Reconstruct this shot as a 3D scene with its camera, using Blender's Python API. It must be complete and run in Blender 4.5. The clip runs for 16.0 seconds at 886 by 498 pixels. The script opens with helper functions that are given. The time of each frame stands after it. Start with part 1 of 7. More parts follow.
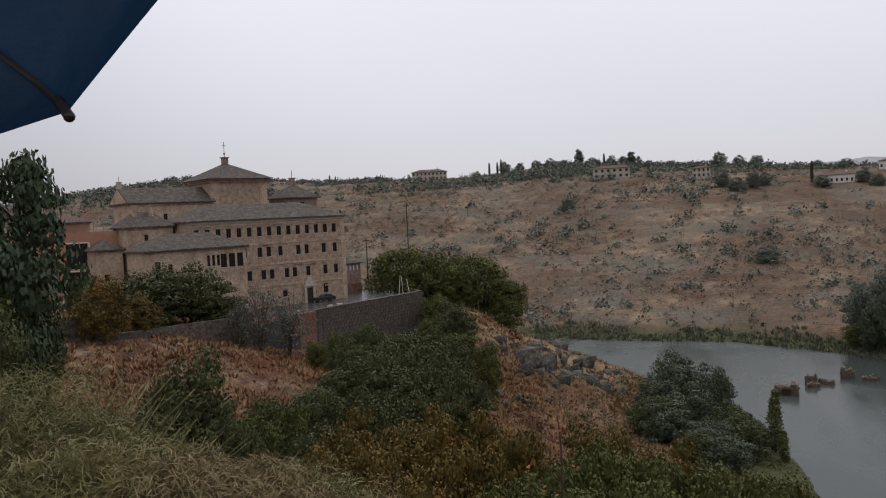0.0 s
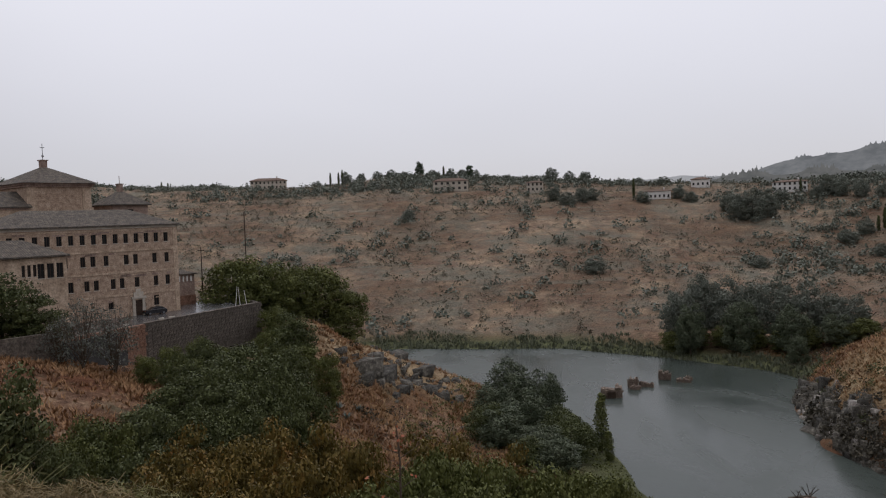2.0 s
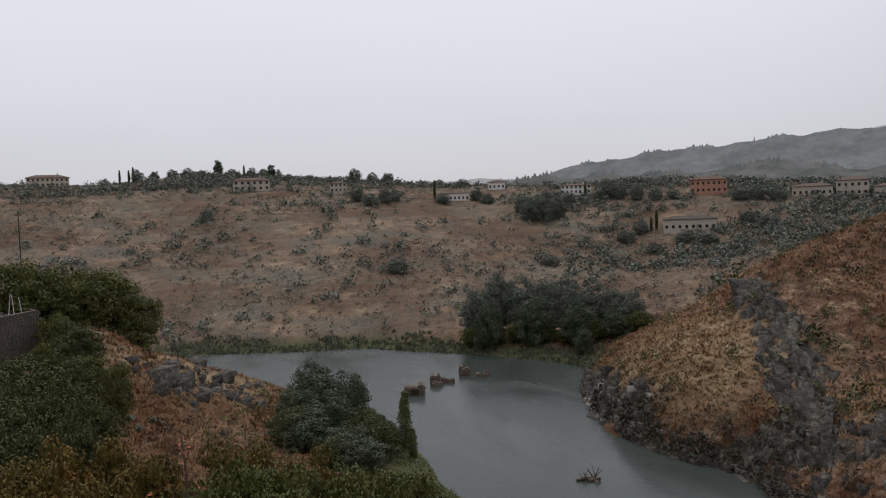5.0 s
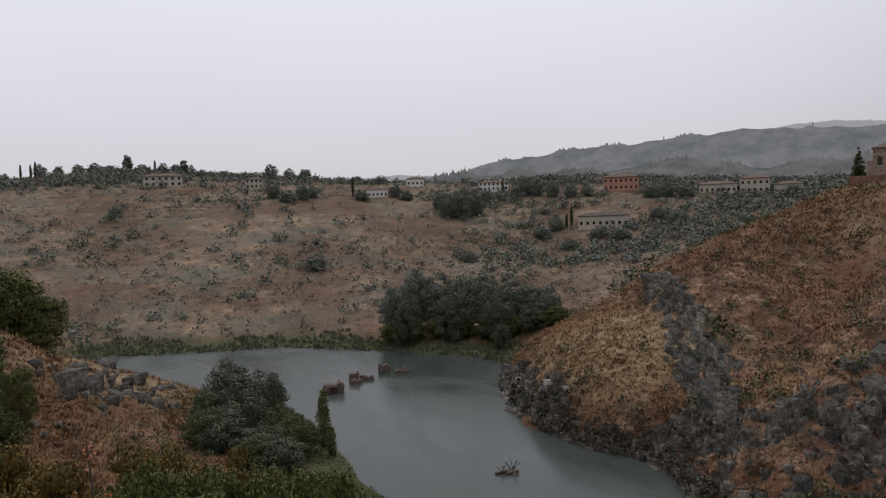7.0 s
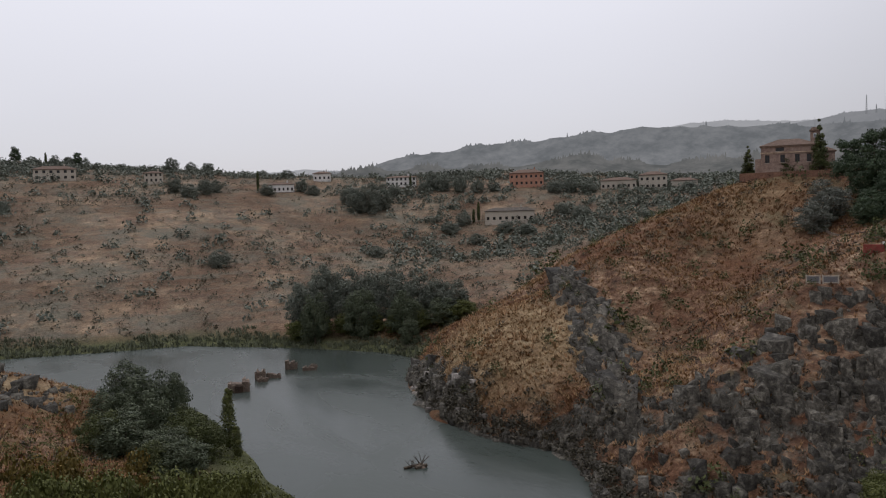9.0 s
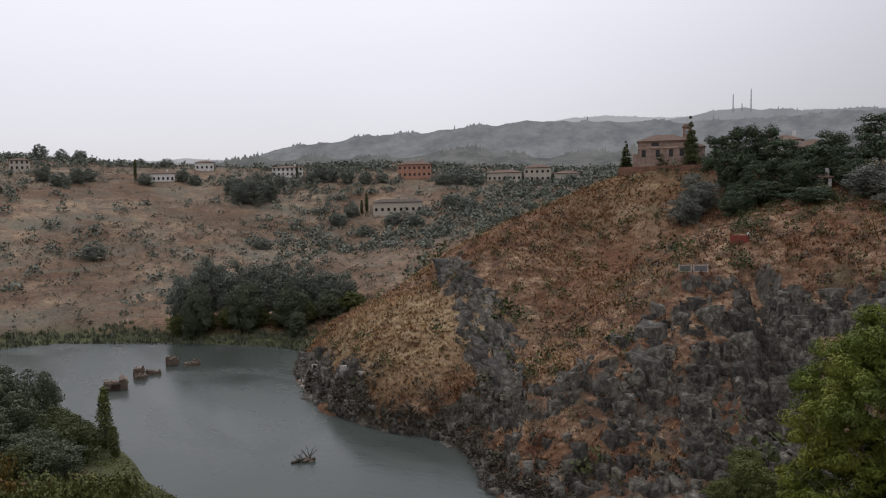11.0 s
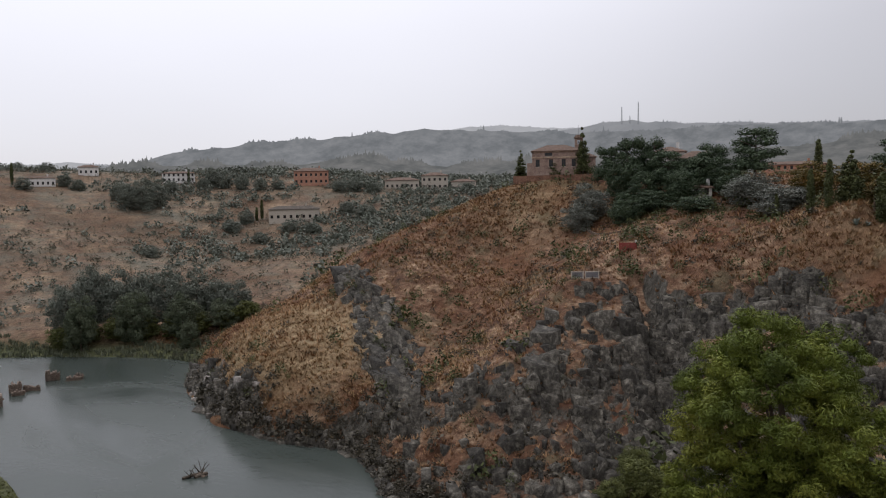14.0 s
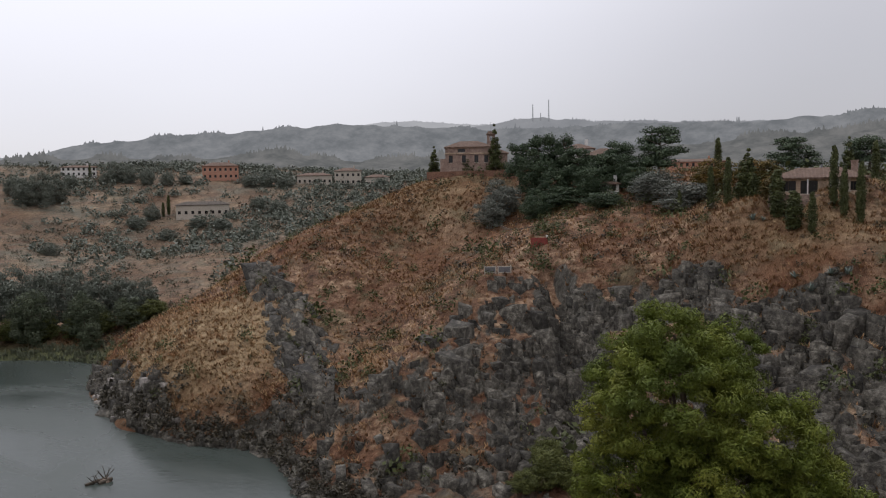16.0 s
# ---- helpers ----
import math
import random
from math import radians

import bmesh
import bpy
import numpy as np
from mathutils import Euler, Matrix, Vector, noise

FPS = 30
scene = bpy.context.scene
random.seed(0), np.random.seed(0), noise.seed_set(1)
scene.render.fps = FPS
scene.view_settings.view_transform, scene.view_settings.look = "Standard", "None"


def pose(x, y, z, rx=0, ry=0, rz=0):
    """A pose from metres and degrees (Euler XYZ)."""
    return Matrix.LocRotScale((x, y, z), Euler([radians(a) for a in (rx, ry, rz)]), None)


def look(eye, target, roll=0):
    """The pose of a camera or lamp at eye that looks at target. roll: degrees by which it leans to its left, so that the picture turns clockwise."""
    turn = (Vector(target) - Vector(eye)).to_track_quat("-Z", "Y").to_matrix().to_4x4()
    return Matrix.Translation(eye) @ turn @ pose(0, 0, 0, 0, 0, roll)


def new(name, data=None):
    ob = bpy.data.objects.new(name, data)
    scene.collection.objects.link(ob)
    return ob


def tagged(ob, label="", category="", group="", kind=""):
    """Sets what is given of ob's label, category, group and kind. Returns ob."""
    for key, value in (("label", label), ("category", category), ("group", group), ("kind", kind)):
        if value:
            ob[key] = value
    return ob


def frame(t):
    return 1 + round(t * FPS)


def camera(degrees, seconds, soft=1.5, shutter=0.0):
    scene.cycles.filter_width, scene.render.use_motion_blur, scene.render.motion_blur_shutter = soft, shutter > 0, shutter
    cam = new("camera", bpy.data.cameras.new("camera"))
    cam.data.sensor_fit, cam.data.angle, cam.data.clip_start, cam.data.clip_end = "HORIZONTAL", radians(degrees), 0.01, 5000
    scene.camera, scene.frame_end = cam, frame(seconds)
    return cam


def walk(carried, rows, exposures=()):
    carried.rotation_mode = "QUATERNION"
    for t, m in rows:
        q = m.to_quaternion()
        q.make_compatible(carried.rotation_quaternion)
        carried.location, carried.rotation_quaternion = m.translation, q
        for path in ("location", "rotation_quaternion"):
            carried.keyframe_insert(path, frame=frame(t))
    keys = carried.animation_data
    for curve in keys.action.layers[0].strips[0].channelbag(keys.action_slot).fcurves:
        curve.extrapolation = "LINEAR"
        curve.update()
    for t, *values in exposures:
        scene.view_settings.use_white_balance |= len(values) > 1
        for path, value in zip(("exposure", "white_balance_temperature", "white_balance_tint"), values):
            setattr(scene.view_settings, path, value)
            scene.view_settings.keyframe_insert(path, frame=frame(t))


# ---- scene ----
cam = camera(57.8, 16.0, soft=1.1)
EYE = 45.0      # metres above the river
ARM = 0.35      # the camera swings round whoever holds it
PATH = [  # seconds, tilt, lean, turn
    (0.0, 87.65, 2.86, -0.12), (0.5, 87.60, 2.74, -2.00), (1.0, 87.68, 2.47, -4.71), (1.5, 87.79, 2.36, -7.67),
    (2.0, 87.91, 2.19, -11.43), (2.5, 87.88, 2.00, -14.35), (3.0, 87.75, 2.03, -16.50), (3.5, 87.66, 2.05, -19.59),
    (6.0, 87.20, 2.08, -27.66), (6.5, 87.04, 2.09, -29.17), (7.0, 87.01, 2.04, -31.16), (7.5, 87.03, 1.97, -33.04),
    (8.0, 87.00, 1.94, -34.26), (10.5, 85.54, 1.65, -44.11), (11.0, 85.58, 1.52, -45.67), (11.5, 85.74, 1.45, -46.66),
    (12.0, 85.88, 1.16, -48.26), (12.5, 85.94, 1.12, -49.42), (13.0, 85.86, 1.12, -50.90), (13.5, 85.81, 1.06, -52.04),
    (14.0, 85.95, 1.11, -52.94), (14.5, 85.96, 1.11, -54.33), (15.0, 85.91, 0.94, -56.10), (15.5, 85.76, 0.88, -57.81),
    (16.0, 85.53, 0.97, -59.08)]
walk(cam, [(t, pose(-ARM * math.sin(radians(turn)) * min(1, max(0, (-turn - 8) / 14)), ARM * math.cos(radians(turn)) - ARM, EYE, tilt, lean, turn)) for t, tilt, lean, turn in PATH],
     exposures=[(0.0, 0.10, 6330, 13), (3.0, 0.02, 6330, 13), (8.0, 0.05, 6330, 13), (11.0, 0.28, 6330, 13), (16.0, 0.36, 6330, 13)])

# ---- sky and light: rain clouds from horizon to horizon, no visible sun ----
world = bpy.data.worlds.new("overcast")
scene.world = world
world.use_nodes = True
wn, wl = world.node_tree.nodes, world.node_tree.links
wn.clear()
w_out, w_bg = wn.new("ShaderNodeOutputWorld"), wn.new("ShaderNodeBackground")
w_sky = wn.new("ShaderNodeTexSky")
w_sky.sky_type, w_sky.sun_disc = "NISHITA", False
w_sky.sun_elevation, w_sky.sun_rotation = radians(72), radians(33)
w_co, w_sep, w_ramp = wn.new("ShaderNodeTexCoord"), wn.new("ShaderNodeSeparateXYZ"), wn.new("ShaderNodeValToRGB")
w_noise, w_mix, w_add = wn.new("ShaderNodeTexNoise"), wn.new("ShaderNodeMix"), wn.new("ShaderNodeMath")
w_map = wn.new("ShaderNodeMapping")
w_map.inputs["Scale"].default_value = (1.0, 1.0, 3.0)
w_noise.inputs["Scale"].default_value, w_noise.inputs["Detail"].default_value = 1.6, 3.0
w_add.operation, w_add.use_clamp = "MULTIPLY_ADD", False
w_add.inputs[1].default_value = 0.10
w_ramp.color_ramp.elements[0].position, w_ramp.color_ramp.elements[0].color = 0.05, (0.52, 0.51, 0.525, 1)
w_ramp.color_ramp.elements[1].position, w_ramp.color_ramp.elements[1].color = 0.42, (0.83, 0.825, 0.85, 1)
w_tint = wn.new("ShaderNodeMix")
w_tint.data_type = w_mix.data_type = "RGBA"
w_tint.inputs[0].default_value = 0.01
wl.new(w_co.outputs["Generated"], w_sep.inputs[0])
wl.new(w_co.outputs["Generated"], w_map.inputs[0])
wl.new(w_map.outputs[0], w_noise.inputs["Vector"])
wl.new(w_noise.outputs["Fac"], w_add.inputs[0])
wl.new(w_sep.outputs["Z"], w_add.inputs[2])
wl.new(w_add.outputs[0], w_ramp.inputs[0])
wl.new(w_ramp.outputs[0], w_tint.inputs[6])
wl.new(w_sky.outputs[0], w_tint.inputs[7])
# the cloud is thinner, and brighter, towards the sun
w_dot, w_pow, w_gain = wn.new("ShaderNodeVectorMath"), wn.new("ShaderNodeMapRange"), wn.new("ShaderNodeVectorMath")
w_dot.operation, w_gain.operation = "DOT_PRODUCT", "SCALE"
w_dot.inputs[1].default_value = (0.30, 0.80, 0.52)
w_pow.interpolation_type = "SMOOTHSTEP"
w_pow.inputs["From Min"].default_value, w_pow.inputs["From Max"].default_value = 0.42, 0.85
w_pow.inputs["To Min"].default_value, w_pow.inputs["To Max"].default_value = 0.64, 1.0
wl.new(w_co.outputs["Generated"], w_dot.inputs[0])
wl.new(w_dot.outputs["Value"], w_pow.inputs["Value"])
wl.new(w_tint.outputs[2], w_gain.inputs[0])
wl.new(w_pow.outputs[0], w_gain.inputs["Scale"])
# overcast cloud is brightest overhead
w_zen, w_top = wn.new("ShaderNodeMapRange"), wn.new("ShaderNodeVectorMath")
w_zen.interpolation_type, w_top.operation = "SMOOTHSTEP", "SCALE"
w_zen.inputs["From Min"].default_value, w_zen.inputs["From Max"].default_value = 0.34, 0.95
w_zen.inputs["To Min"].default_value, w_zen.inputs["To Max"].default_value = 1.0, 1.6
wl.new(w_sep.outputs["Z"], w_zen.inputs["Value"])
wl.new(w_gain.outputs[0], w_top.inputs[0])
wl.new(w_zen.outputs[0], w_top.inputs["Scale"])
wl.new(w_top.outputs[0], w_bg.inputs["Color"])
wl.new(w_bg.outputs[0], w_out.inputs[0])
w_bg.inputs["Strength"].default_value = 1.0
sun = new("sun", bpy.data.lights.new("sun", "SUN"))
sun.data.energy, sun.data.angle, sun.data.color = 0.5, radians(30), (1.0, 0.97, 0.93)
sun.matrix_world = look((16, 24, 90), (0, 0, 0))

# ---- tools ----
RNG = np.random.default_rng(7)


def rand01(ix, iy, seed):
    h = (ix.astype(np.int64) * 374761393 + iy.astype(np.int64) * 668265263 + seed * 974711) & 0x7FFFFFFF
    h = ((h ^ (h >> 13)) * 1274126177) & 0x7FFFFFFF
    return ((h ^ (h >> 16)) & 0xFFFF) / 65535.0


def vnoise(x, y, seed=0):
    """Smooth value noise in -1..1."""
    x, y = np.asarray(x, float), np.asarray(y, float)
    ix, iy = np.floor(x), np.floor(y)
    fx, fy = x - ix, y - iy
    fx, fy = fx * fx * (3 - 2 * fx), fy * fy * (3 - 2 * fy)
    a, b = rand01(ix, iy, seed), rand01(ix + 1, iy, seed)
    c, d = rand01(ix, iy + 1, seed), rand01(ix + 1, iy + 1, seed)
    return 2 * ((a * (1 - fx) + b * fx) * (1 - fy) + (c * (1 - fx) + d * fx) * fy) - 1


def fbm(x, y, size, octaves=4, seed=0):
    out, amp = 0.0, 1.0
    for k in range(octaves):
        out = out + amp * vnoise(np.asarray(x) / size + 17.3 * k, np.asarray(y) / size - 9.1 * k, seed + k)
        size, amp = size * 0.5, amp * 0.5
    return out


def block_noise(x, y, seed=0, edge=0.16):
    """Value noise of flat cells with steep borders, in -1..1."""
    x, y = np.asarray(x, float), np.asarray(y, float)
    ix, iy = np.floor(x), np.floor(y)
    fx, fy = smooth01(x - ix, 0.5 - edge, 0.5 + edge), smooth01(y - iy, 0.5 - edge, 0.5 + edge)
    a, b = rand01(ix, iy, seed), rand01(ix + 1, iy, seed)
    c, d = rand01(ix, iy + 1, seed), rand01(ix + 1, iy + 1, seed)
    return 2 * ((a * (1 - fx) + b * fx) * (1 - fy) + (c * (1 - fx) + d * fx) * fy) - 1


def smooth01(v, lo, hi):
    v = np.clip((v - lo) / (hi - lo), 0, 1)
    return v * v * (3 - 2 * v)


def quick_mesh(name, verts, tris, mat, smooth=False, per=3):
    """A mesh from arrays: verts (n, 3), faces (m, per)."""
    verts, tris = np.asarray(verts, np.float32), np.asarray(tris, np.int32)
    me = bpy.data.meshes.new(name)
    me.vertices.add(len(verts))
    me.vertices.foreach_set("co", verts.ravel())
    me.loops.add(tris.size)
    me.loops.foreach_set("vertex_index", tris.ravel())
    me.polygons.add(len(tris))
    me.polygons.foreach_set("loop_start", np.arange(0, tris.size, per, dtype=np.int32))
    if smooth:
        me.polygons.foreach_set("use_smooth", np.ones(len(tris), bool))
    me.update(calc_edges=True)
    me.validate()
    if mat:
        me.materials.append(mat)
    return me


def part(name, bm, mat, parent=None, label="", smooth=False):
    """Links a bmesh as one mesh object, under a thing or a part."""
    me = bpy.data.meshes.new(name)
    bm.to_mesh(me)
    bm.free()
    if mat:
        me.materials.append(mat)
    if smooth:
        me.polygons.foreach_set("use_smooth", np.ones(len(me.polygons), bool))
    ob = new(name, me)
    if parent:
        ob.parent = parent
    if label:
        tagged(ob, label)
    return ob


def piece(name, me, parent, m=None):
    """An object on a shared mesh, under its thing."""
    ob = new(name, me)
    ob.parent = parent
    if m is not None:
        ob.matrix_basis = m
    return ob


def thing(name, m, label, category, group="", kind=""):
    ob = new(name)
    ob.empty_display_size = 0.5
    ob.matrix_basis = m
    return tagged(ob, label, category, group, kind)


def boxes(*items, bevel=0.0):
    """A bmesh of boxes, each (x0, y0, z0, x1, y1, z1)."""
    bm = bmesh.new()
    for x0, y0, z0, x1, y1, z1 in items:
        bmesh.ops.create_cube(bm, size=1, matrix=Matrix.Translation(((x0 + x1) / 2, (y0 + y1) / 2, (z0 + z1) / 2)) @ Matrix.Diagonal((x1 - x0, y1 - y0, z1 - z0, 1)))
    if bevel:
        bmesh.ops.bevel(bm, geom=bm.edges[:], offset=bevel, segments=1, affect="EDGES")
    return bm


def tube(bm, a, b, r0, r1, sides=8):
    """Adds a tapered limb from a to b."""
    a, b = Vector(a), Vector(b)
    m = (b - a).to_track_quat("Z", "Y").to_matrix().to_4x4()
    m.translation = (a + b) / 2
    bmesh.ops.create_cone(bm, cap_ends=True, segments=sides, radius1=r0, radius2=max(r1, 0.001), depth=(b - a).length, matrix=m)
    return bm


def prism(outline, z0, z1):
    """A bmesh: an outline in plan, raised from z0 to z1."""
    bm = bmesh.new()
    f = bm.faces.new([bm.verts.new((x, y, z0)) for x, y in outline])
    up = bmesh.ops.extrude_face_region(bm, geom=[f])
    for v in up["geom"]:
        if isinstance(v, bmesh.types.BMVert):
            v.co.z = z1
    bmesh.ops.recalc_face_normals(bm, faces=bm.faces[:])
    return bm


def material(name, colours, size=1.0, rough=0.85, bump=0.3, detail=6.0, metal=0.0, per_object=0.0, per_island=0.0, fine=0.0, spec=0.3, stretch=(1, 1, 1), lobes=None):
    """A rough material: colours over noise of a size in metres, with a finer grain and relief. lobes: positions of the colours."""
    m = bpy.data.materials.new(name)
    m.use_nodes = True
    nt = m.node_tree
    n, l = nt.nodes, nt.links
    b = n["Principled BSDF"]
    co, mp, nz, rp = n.new("ShaderNodeTexCoord"), n.new("ShaderNodeMapping"), n.new("ShaderNodeTexNoise"), n.new("ShaderNodeValToRGB")
    mp.inputs["Scale"].default_value = stretch
    l.new(co.outputs["Object"], mp.inputs[0])
    l.new(mp.outputs[0], nz.inputs["Vector"])
    nz.inputs["Scale"].default_value, nz.inputs["Detail"].default_value = 1.0 / size, detail
    nz.inputs["Roughness"].default_value = 0.62
    els = rp.color_ramp.elements
    where = lobes or [0.32 + 0.36 * k / max(1, len(colours) - 1) for k in range(len(colours))]
    while len(els) < len(colours):
        els.new(0.5)
    for e, c, p in zip(els, colours, where):
        e.position, e.color = p, (*c, 1)
    l.new(nz.outputs["Fac"], rp.inputs[0])
    out = rp.outputs[0]
    if per_object or per_island:
        hsv, mr = n.new("ShaderNodeHueSaturation"), n.new("ShaderNodeMapRange")
        if per_object:
            src, spread = n.new("ShaderNodeObjectInfo").outputs["Random"], per_object
        else:
            src, spread = n.new("ShaderNodeNewGeometry").outputs["Random Per Island"], per_island
        mr.inputs["To Min"].default_value, mr.inputs["To Max"].default_value = 1 - spread, 1 + spread
        l.new(src, mr.inputs["Value"])
        l.new(mr.outputs[0], hsv.inputs["Value"])
        l.new(out, hsv.inputs["Color"])
        out = hsv.outputs[0]
    if fine:
        n2, mx = n.new("ShaderNodeTexNoise"), n.new("ShaderNodeMix")
        n2.inputs["Scale"].default_value, n2.inputs["Detail"].default_value = 1.0 / fine, 4.0
        l.new(mp.outputs[0], n2.inputs["Vector"])
        mx.data_type, mx.blend_type = "RGBA", "OVERLAY"
        mx.inputs[0].default_value = 0.75
        l.new(out, mx.inputs[6])
        l.new(n2.outputs["Fac"], mx.inputs[7])
        out = mx.outputs[2]
    l.new(out, b.inputs["Base Color"])
    b.inputs["Roughness"].default_value, b.inputs["Metallic"].default_value = rough, metal
    b.inputs["Specular IOR Level"].default_value = spec
    if bump:
        bp, n3 = n.new("ShaderNodeBump"), n.new("ShaderNodeTexNoise")
        n3.inputs["Scale"].default_value, n3.inputs["Detail"].default_value = 3.0 / size, 8.0
        l.new(mp.outputs[0], n3.inputs["Vector"])
        l.new(n3.outputs["Fac"], bp.inputs["Height"])
        bp.inputs["Strength"].default_value, bp.inputs["Distance"].default_value = bump, size * 0.3
        l.new(bp.outputs[0], b.inputs["Normal"])
    return m

# ---- materials ----
M = {}
M["plaster"] = material("ochre_plaster", [(0.30, 0.215, 0.15), (0.44, 0.33, 0.24), (0.53, 0.41, 0.31)], 2.2, bump=0.25, fine=0.35)
M["render_brown"] = material("brick_and_rubble_wall", [(0.23, 0.155, 0.11), (0.38, 0.275, 0.20), (0.50, 0.385, 0.29)], 0.9, bump=0.5, fine=0.2)
M["roof"] = material("weathered_roof_tile", [(0.075, 0.062, 0.052), (0.13, 0.105, 0.085), (0.19, 0.155, 0.125)], 0.6, bump=0.4, fine=0.25, per_object=0.14)
M["frame"] = material("dark_brown_timber", [(0.025, 0.015, 0.010), (0.055, 0.032, 0.02)], 0.4, rough=0.6)
M["stone"] = material("pale_carved_stone", [(0.38, 0.33, 0.27), (0.52, 0.47, 0.40)], 0.5, bump=0.3)
M["pink"] = material("salmon_render", [(0.36, 0.185, 0.115), (0.43, 0.235, 0.155)], 3.0, bump=0.1)
M["pinkhouse"] = material("faded_red_render", [(0.34, 0.17, 0.12), (0.46, 0.25, 0.17)], 3.0, bump=0.1)
M["white"] = material("white_render", [(0.58, 0.56, 0.53), (0.74, 0.72, 0.69)], 2.0, bump=0.1)
M["redbrick"] = material("old_brick", [(0.19, 0.13, 0.105), (0.29, 0.205, 0.165), (0.37, 0.285, 0.235)], 1.2, bump=0.4, fine=0.2)
M["rubble"] = material("grey_rubble_masonry", [(0.045, 0.037, 0.031), (0.10, 0.083, 0.068), (0.17, 0.143, 0.117)], 0.7, bump=0.9, fine=0.3, per_object=0.2)
M["redearth"] = material("red_plastered_masonry", [(0.15, 0.078, 0.052), (0.26, 0.145, 0.097)], 1.2, bump=0.5, fine=0.3)
M["paving"] = material("wet_asphalt", [(0.05, 0.048, 0.05), (0.085, 0.083, 0.082)], 2.0, rough=0.25, bump=0.1, spec=0.5)
M["metal"] = material("grey_steel", [(0.16, 0.16, 0.17), (0.26, 0.26, 0.27)], 0.3, rough=0.45, metal=0.7)
M["carpaint"] = material("black_car_paint", [(0.012, 0.012, 0.014), (0.02, 0.02, 0.023)], 0.8, rough=0.2, bump=0.0, spec=0.6)
M["tyre"] = material("tyre_rubber", [(0.012, 0.012, 0.012), (0.025, 0.025, 0.025)], 0.2)
M["bark"] = material("grey_brown_bark", [(0.045, 0.032, 0.022), (0.11, 0.085, 0.062)], 0.25, bump=0.6, stretch=(1, 1, 0.25))
M["rock"] = material("grey_schist", [(0.020, 0.017, 0.013), (0.055, 0.049, 0.039), (0.140, 0.128, 0.104)], 1.1, bump=1.0, fine=0.35, per_island=0.5)
M["wetbark"] = material("dead_wood", [(0.04, 0.03, 0.022), (0.09, 0.07, 0.05)], 0.3)


def leafmat(name, *colours, spread=0.24, size=2.5):
    m = material(name, list(colours), size, rough=0.6, bump=0.0, detail=3.0, per_island=spread, spec=0.2)
    return m


M["leaf_dark"] = leafmat("dark_evergreen_leaf", (0.041, 0.049, 0.018), (0.086, 0.097, 0.033))
M["leaf_mid"] = leafmat("green_leaf", (0.054, 0.063, 0.018), (0.120, 0.127, 0.036))
M["leaf_yellow"] = leafmat("autumn_leaf", (0.056, 0.050, 0.014), (0.125, 0.088, 0.020), (0.205, 0.098, 0.026), size=5)
M["leaf_willow"] = leafmat("grey_green_leaf", (0.050, 0.064, 0.036), (0.098, 0.112, 0.066))
M["needle"] = leafmat("bright_pine_needle", (0.046, 0.066, 0.010), (0.105, 0.130, 0.018), (0.180, 0.190, 0.030))
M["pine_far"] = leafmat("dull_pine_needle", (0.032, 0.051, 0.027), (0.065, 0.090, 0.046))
M["brown_scrub"] = leafmat("brown_grey_scrub_leaf", (0.036, 0.032, 0.022), (0.080, 0.068, 0.046), spread=0.35)
M["scrub"] = leafmat("grey_scrub_leaf", (0.100, 0.108, 0.090), (0.165, 0.170, 0.140), spread=0.3)
# far scrub: the hazy tone of distance is put into the leaf colours
M["far_scrub"] = leafmat("mixed_hazed_scrub_leaf", (0.098, 0.092, 0.064), (0.132, 0.120, 0.086), (0.175, 0.140, 0.100), spread=0.18, size=14)
M["broom"] = leafmat("yellow_green_broom", (0.064, 0.066, 0.019), (0.139, 0.128, 0.045), (0.217, 0.189, 0.086), size=0.7)
M["straw"] = leafmat("dry_straw", (0.190, 0.116, 0.054), (0.298, 0.194, 0.095), (0.362, 0.259, 0.144), size=1.5)
M["rust_grass"] = leafmat("rusty_dry_grass", (0.130, 0.064, 0.030), (0.230, 0.122, 0.056), (0.330, 0.205, 0.105), size=8)
M["brow_grass"] = leafmat("olive_straw_brow_grass", (0.105, 0.078, 0.034), (0.170, 0.125, 0.056), (0.255, 0.190, 0.096), size=0.9)
M["pale_rock"] = material("pale_washed_rock", [(0.085, 0.075, 0.065), (0.19, 0.17, 0.15), (0.34, 0.31, 0.28)], 1.3, bump=1.0, fine=0.4, per_island=0.35)
# far trees: leaf colour made pale and grey in place of haze
M["far_leaf"] = leafmat("hazed_hillside_leaf", (0.099, 0.113, 0.090), (0.158, 0.169, 0.134), spread=0.3)
M["reed"] = leafmat("green_reed", (0.094, 0.105, 0.066), (0.139, 0.149, 0.097))
M["red_leaf"] = leafmat("red_autumn_leaf", (0.200, 0.052, 0.025), (0.300, 0.105, 0.048), size=0.2)


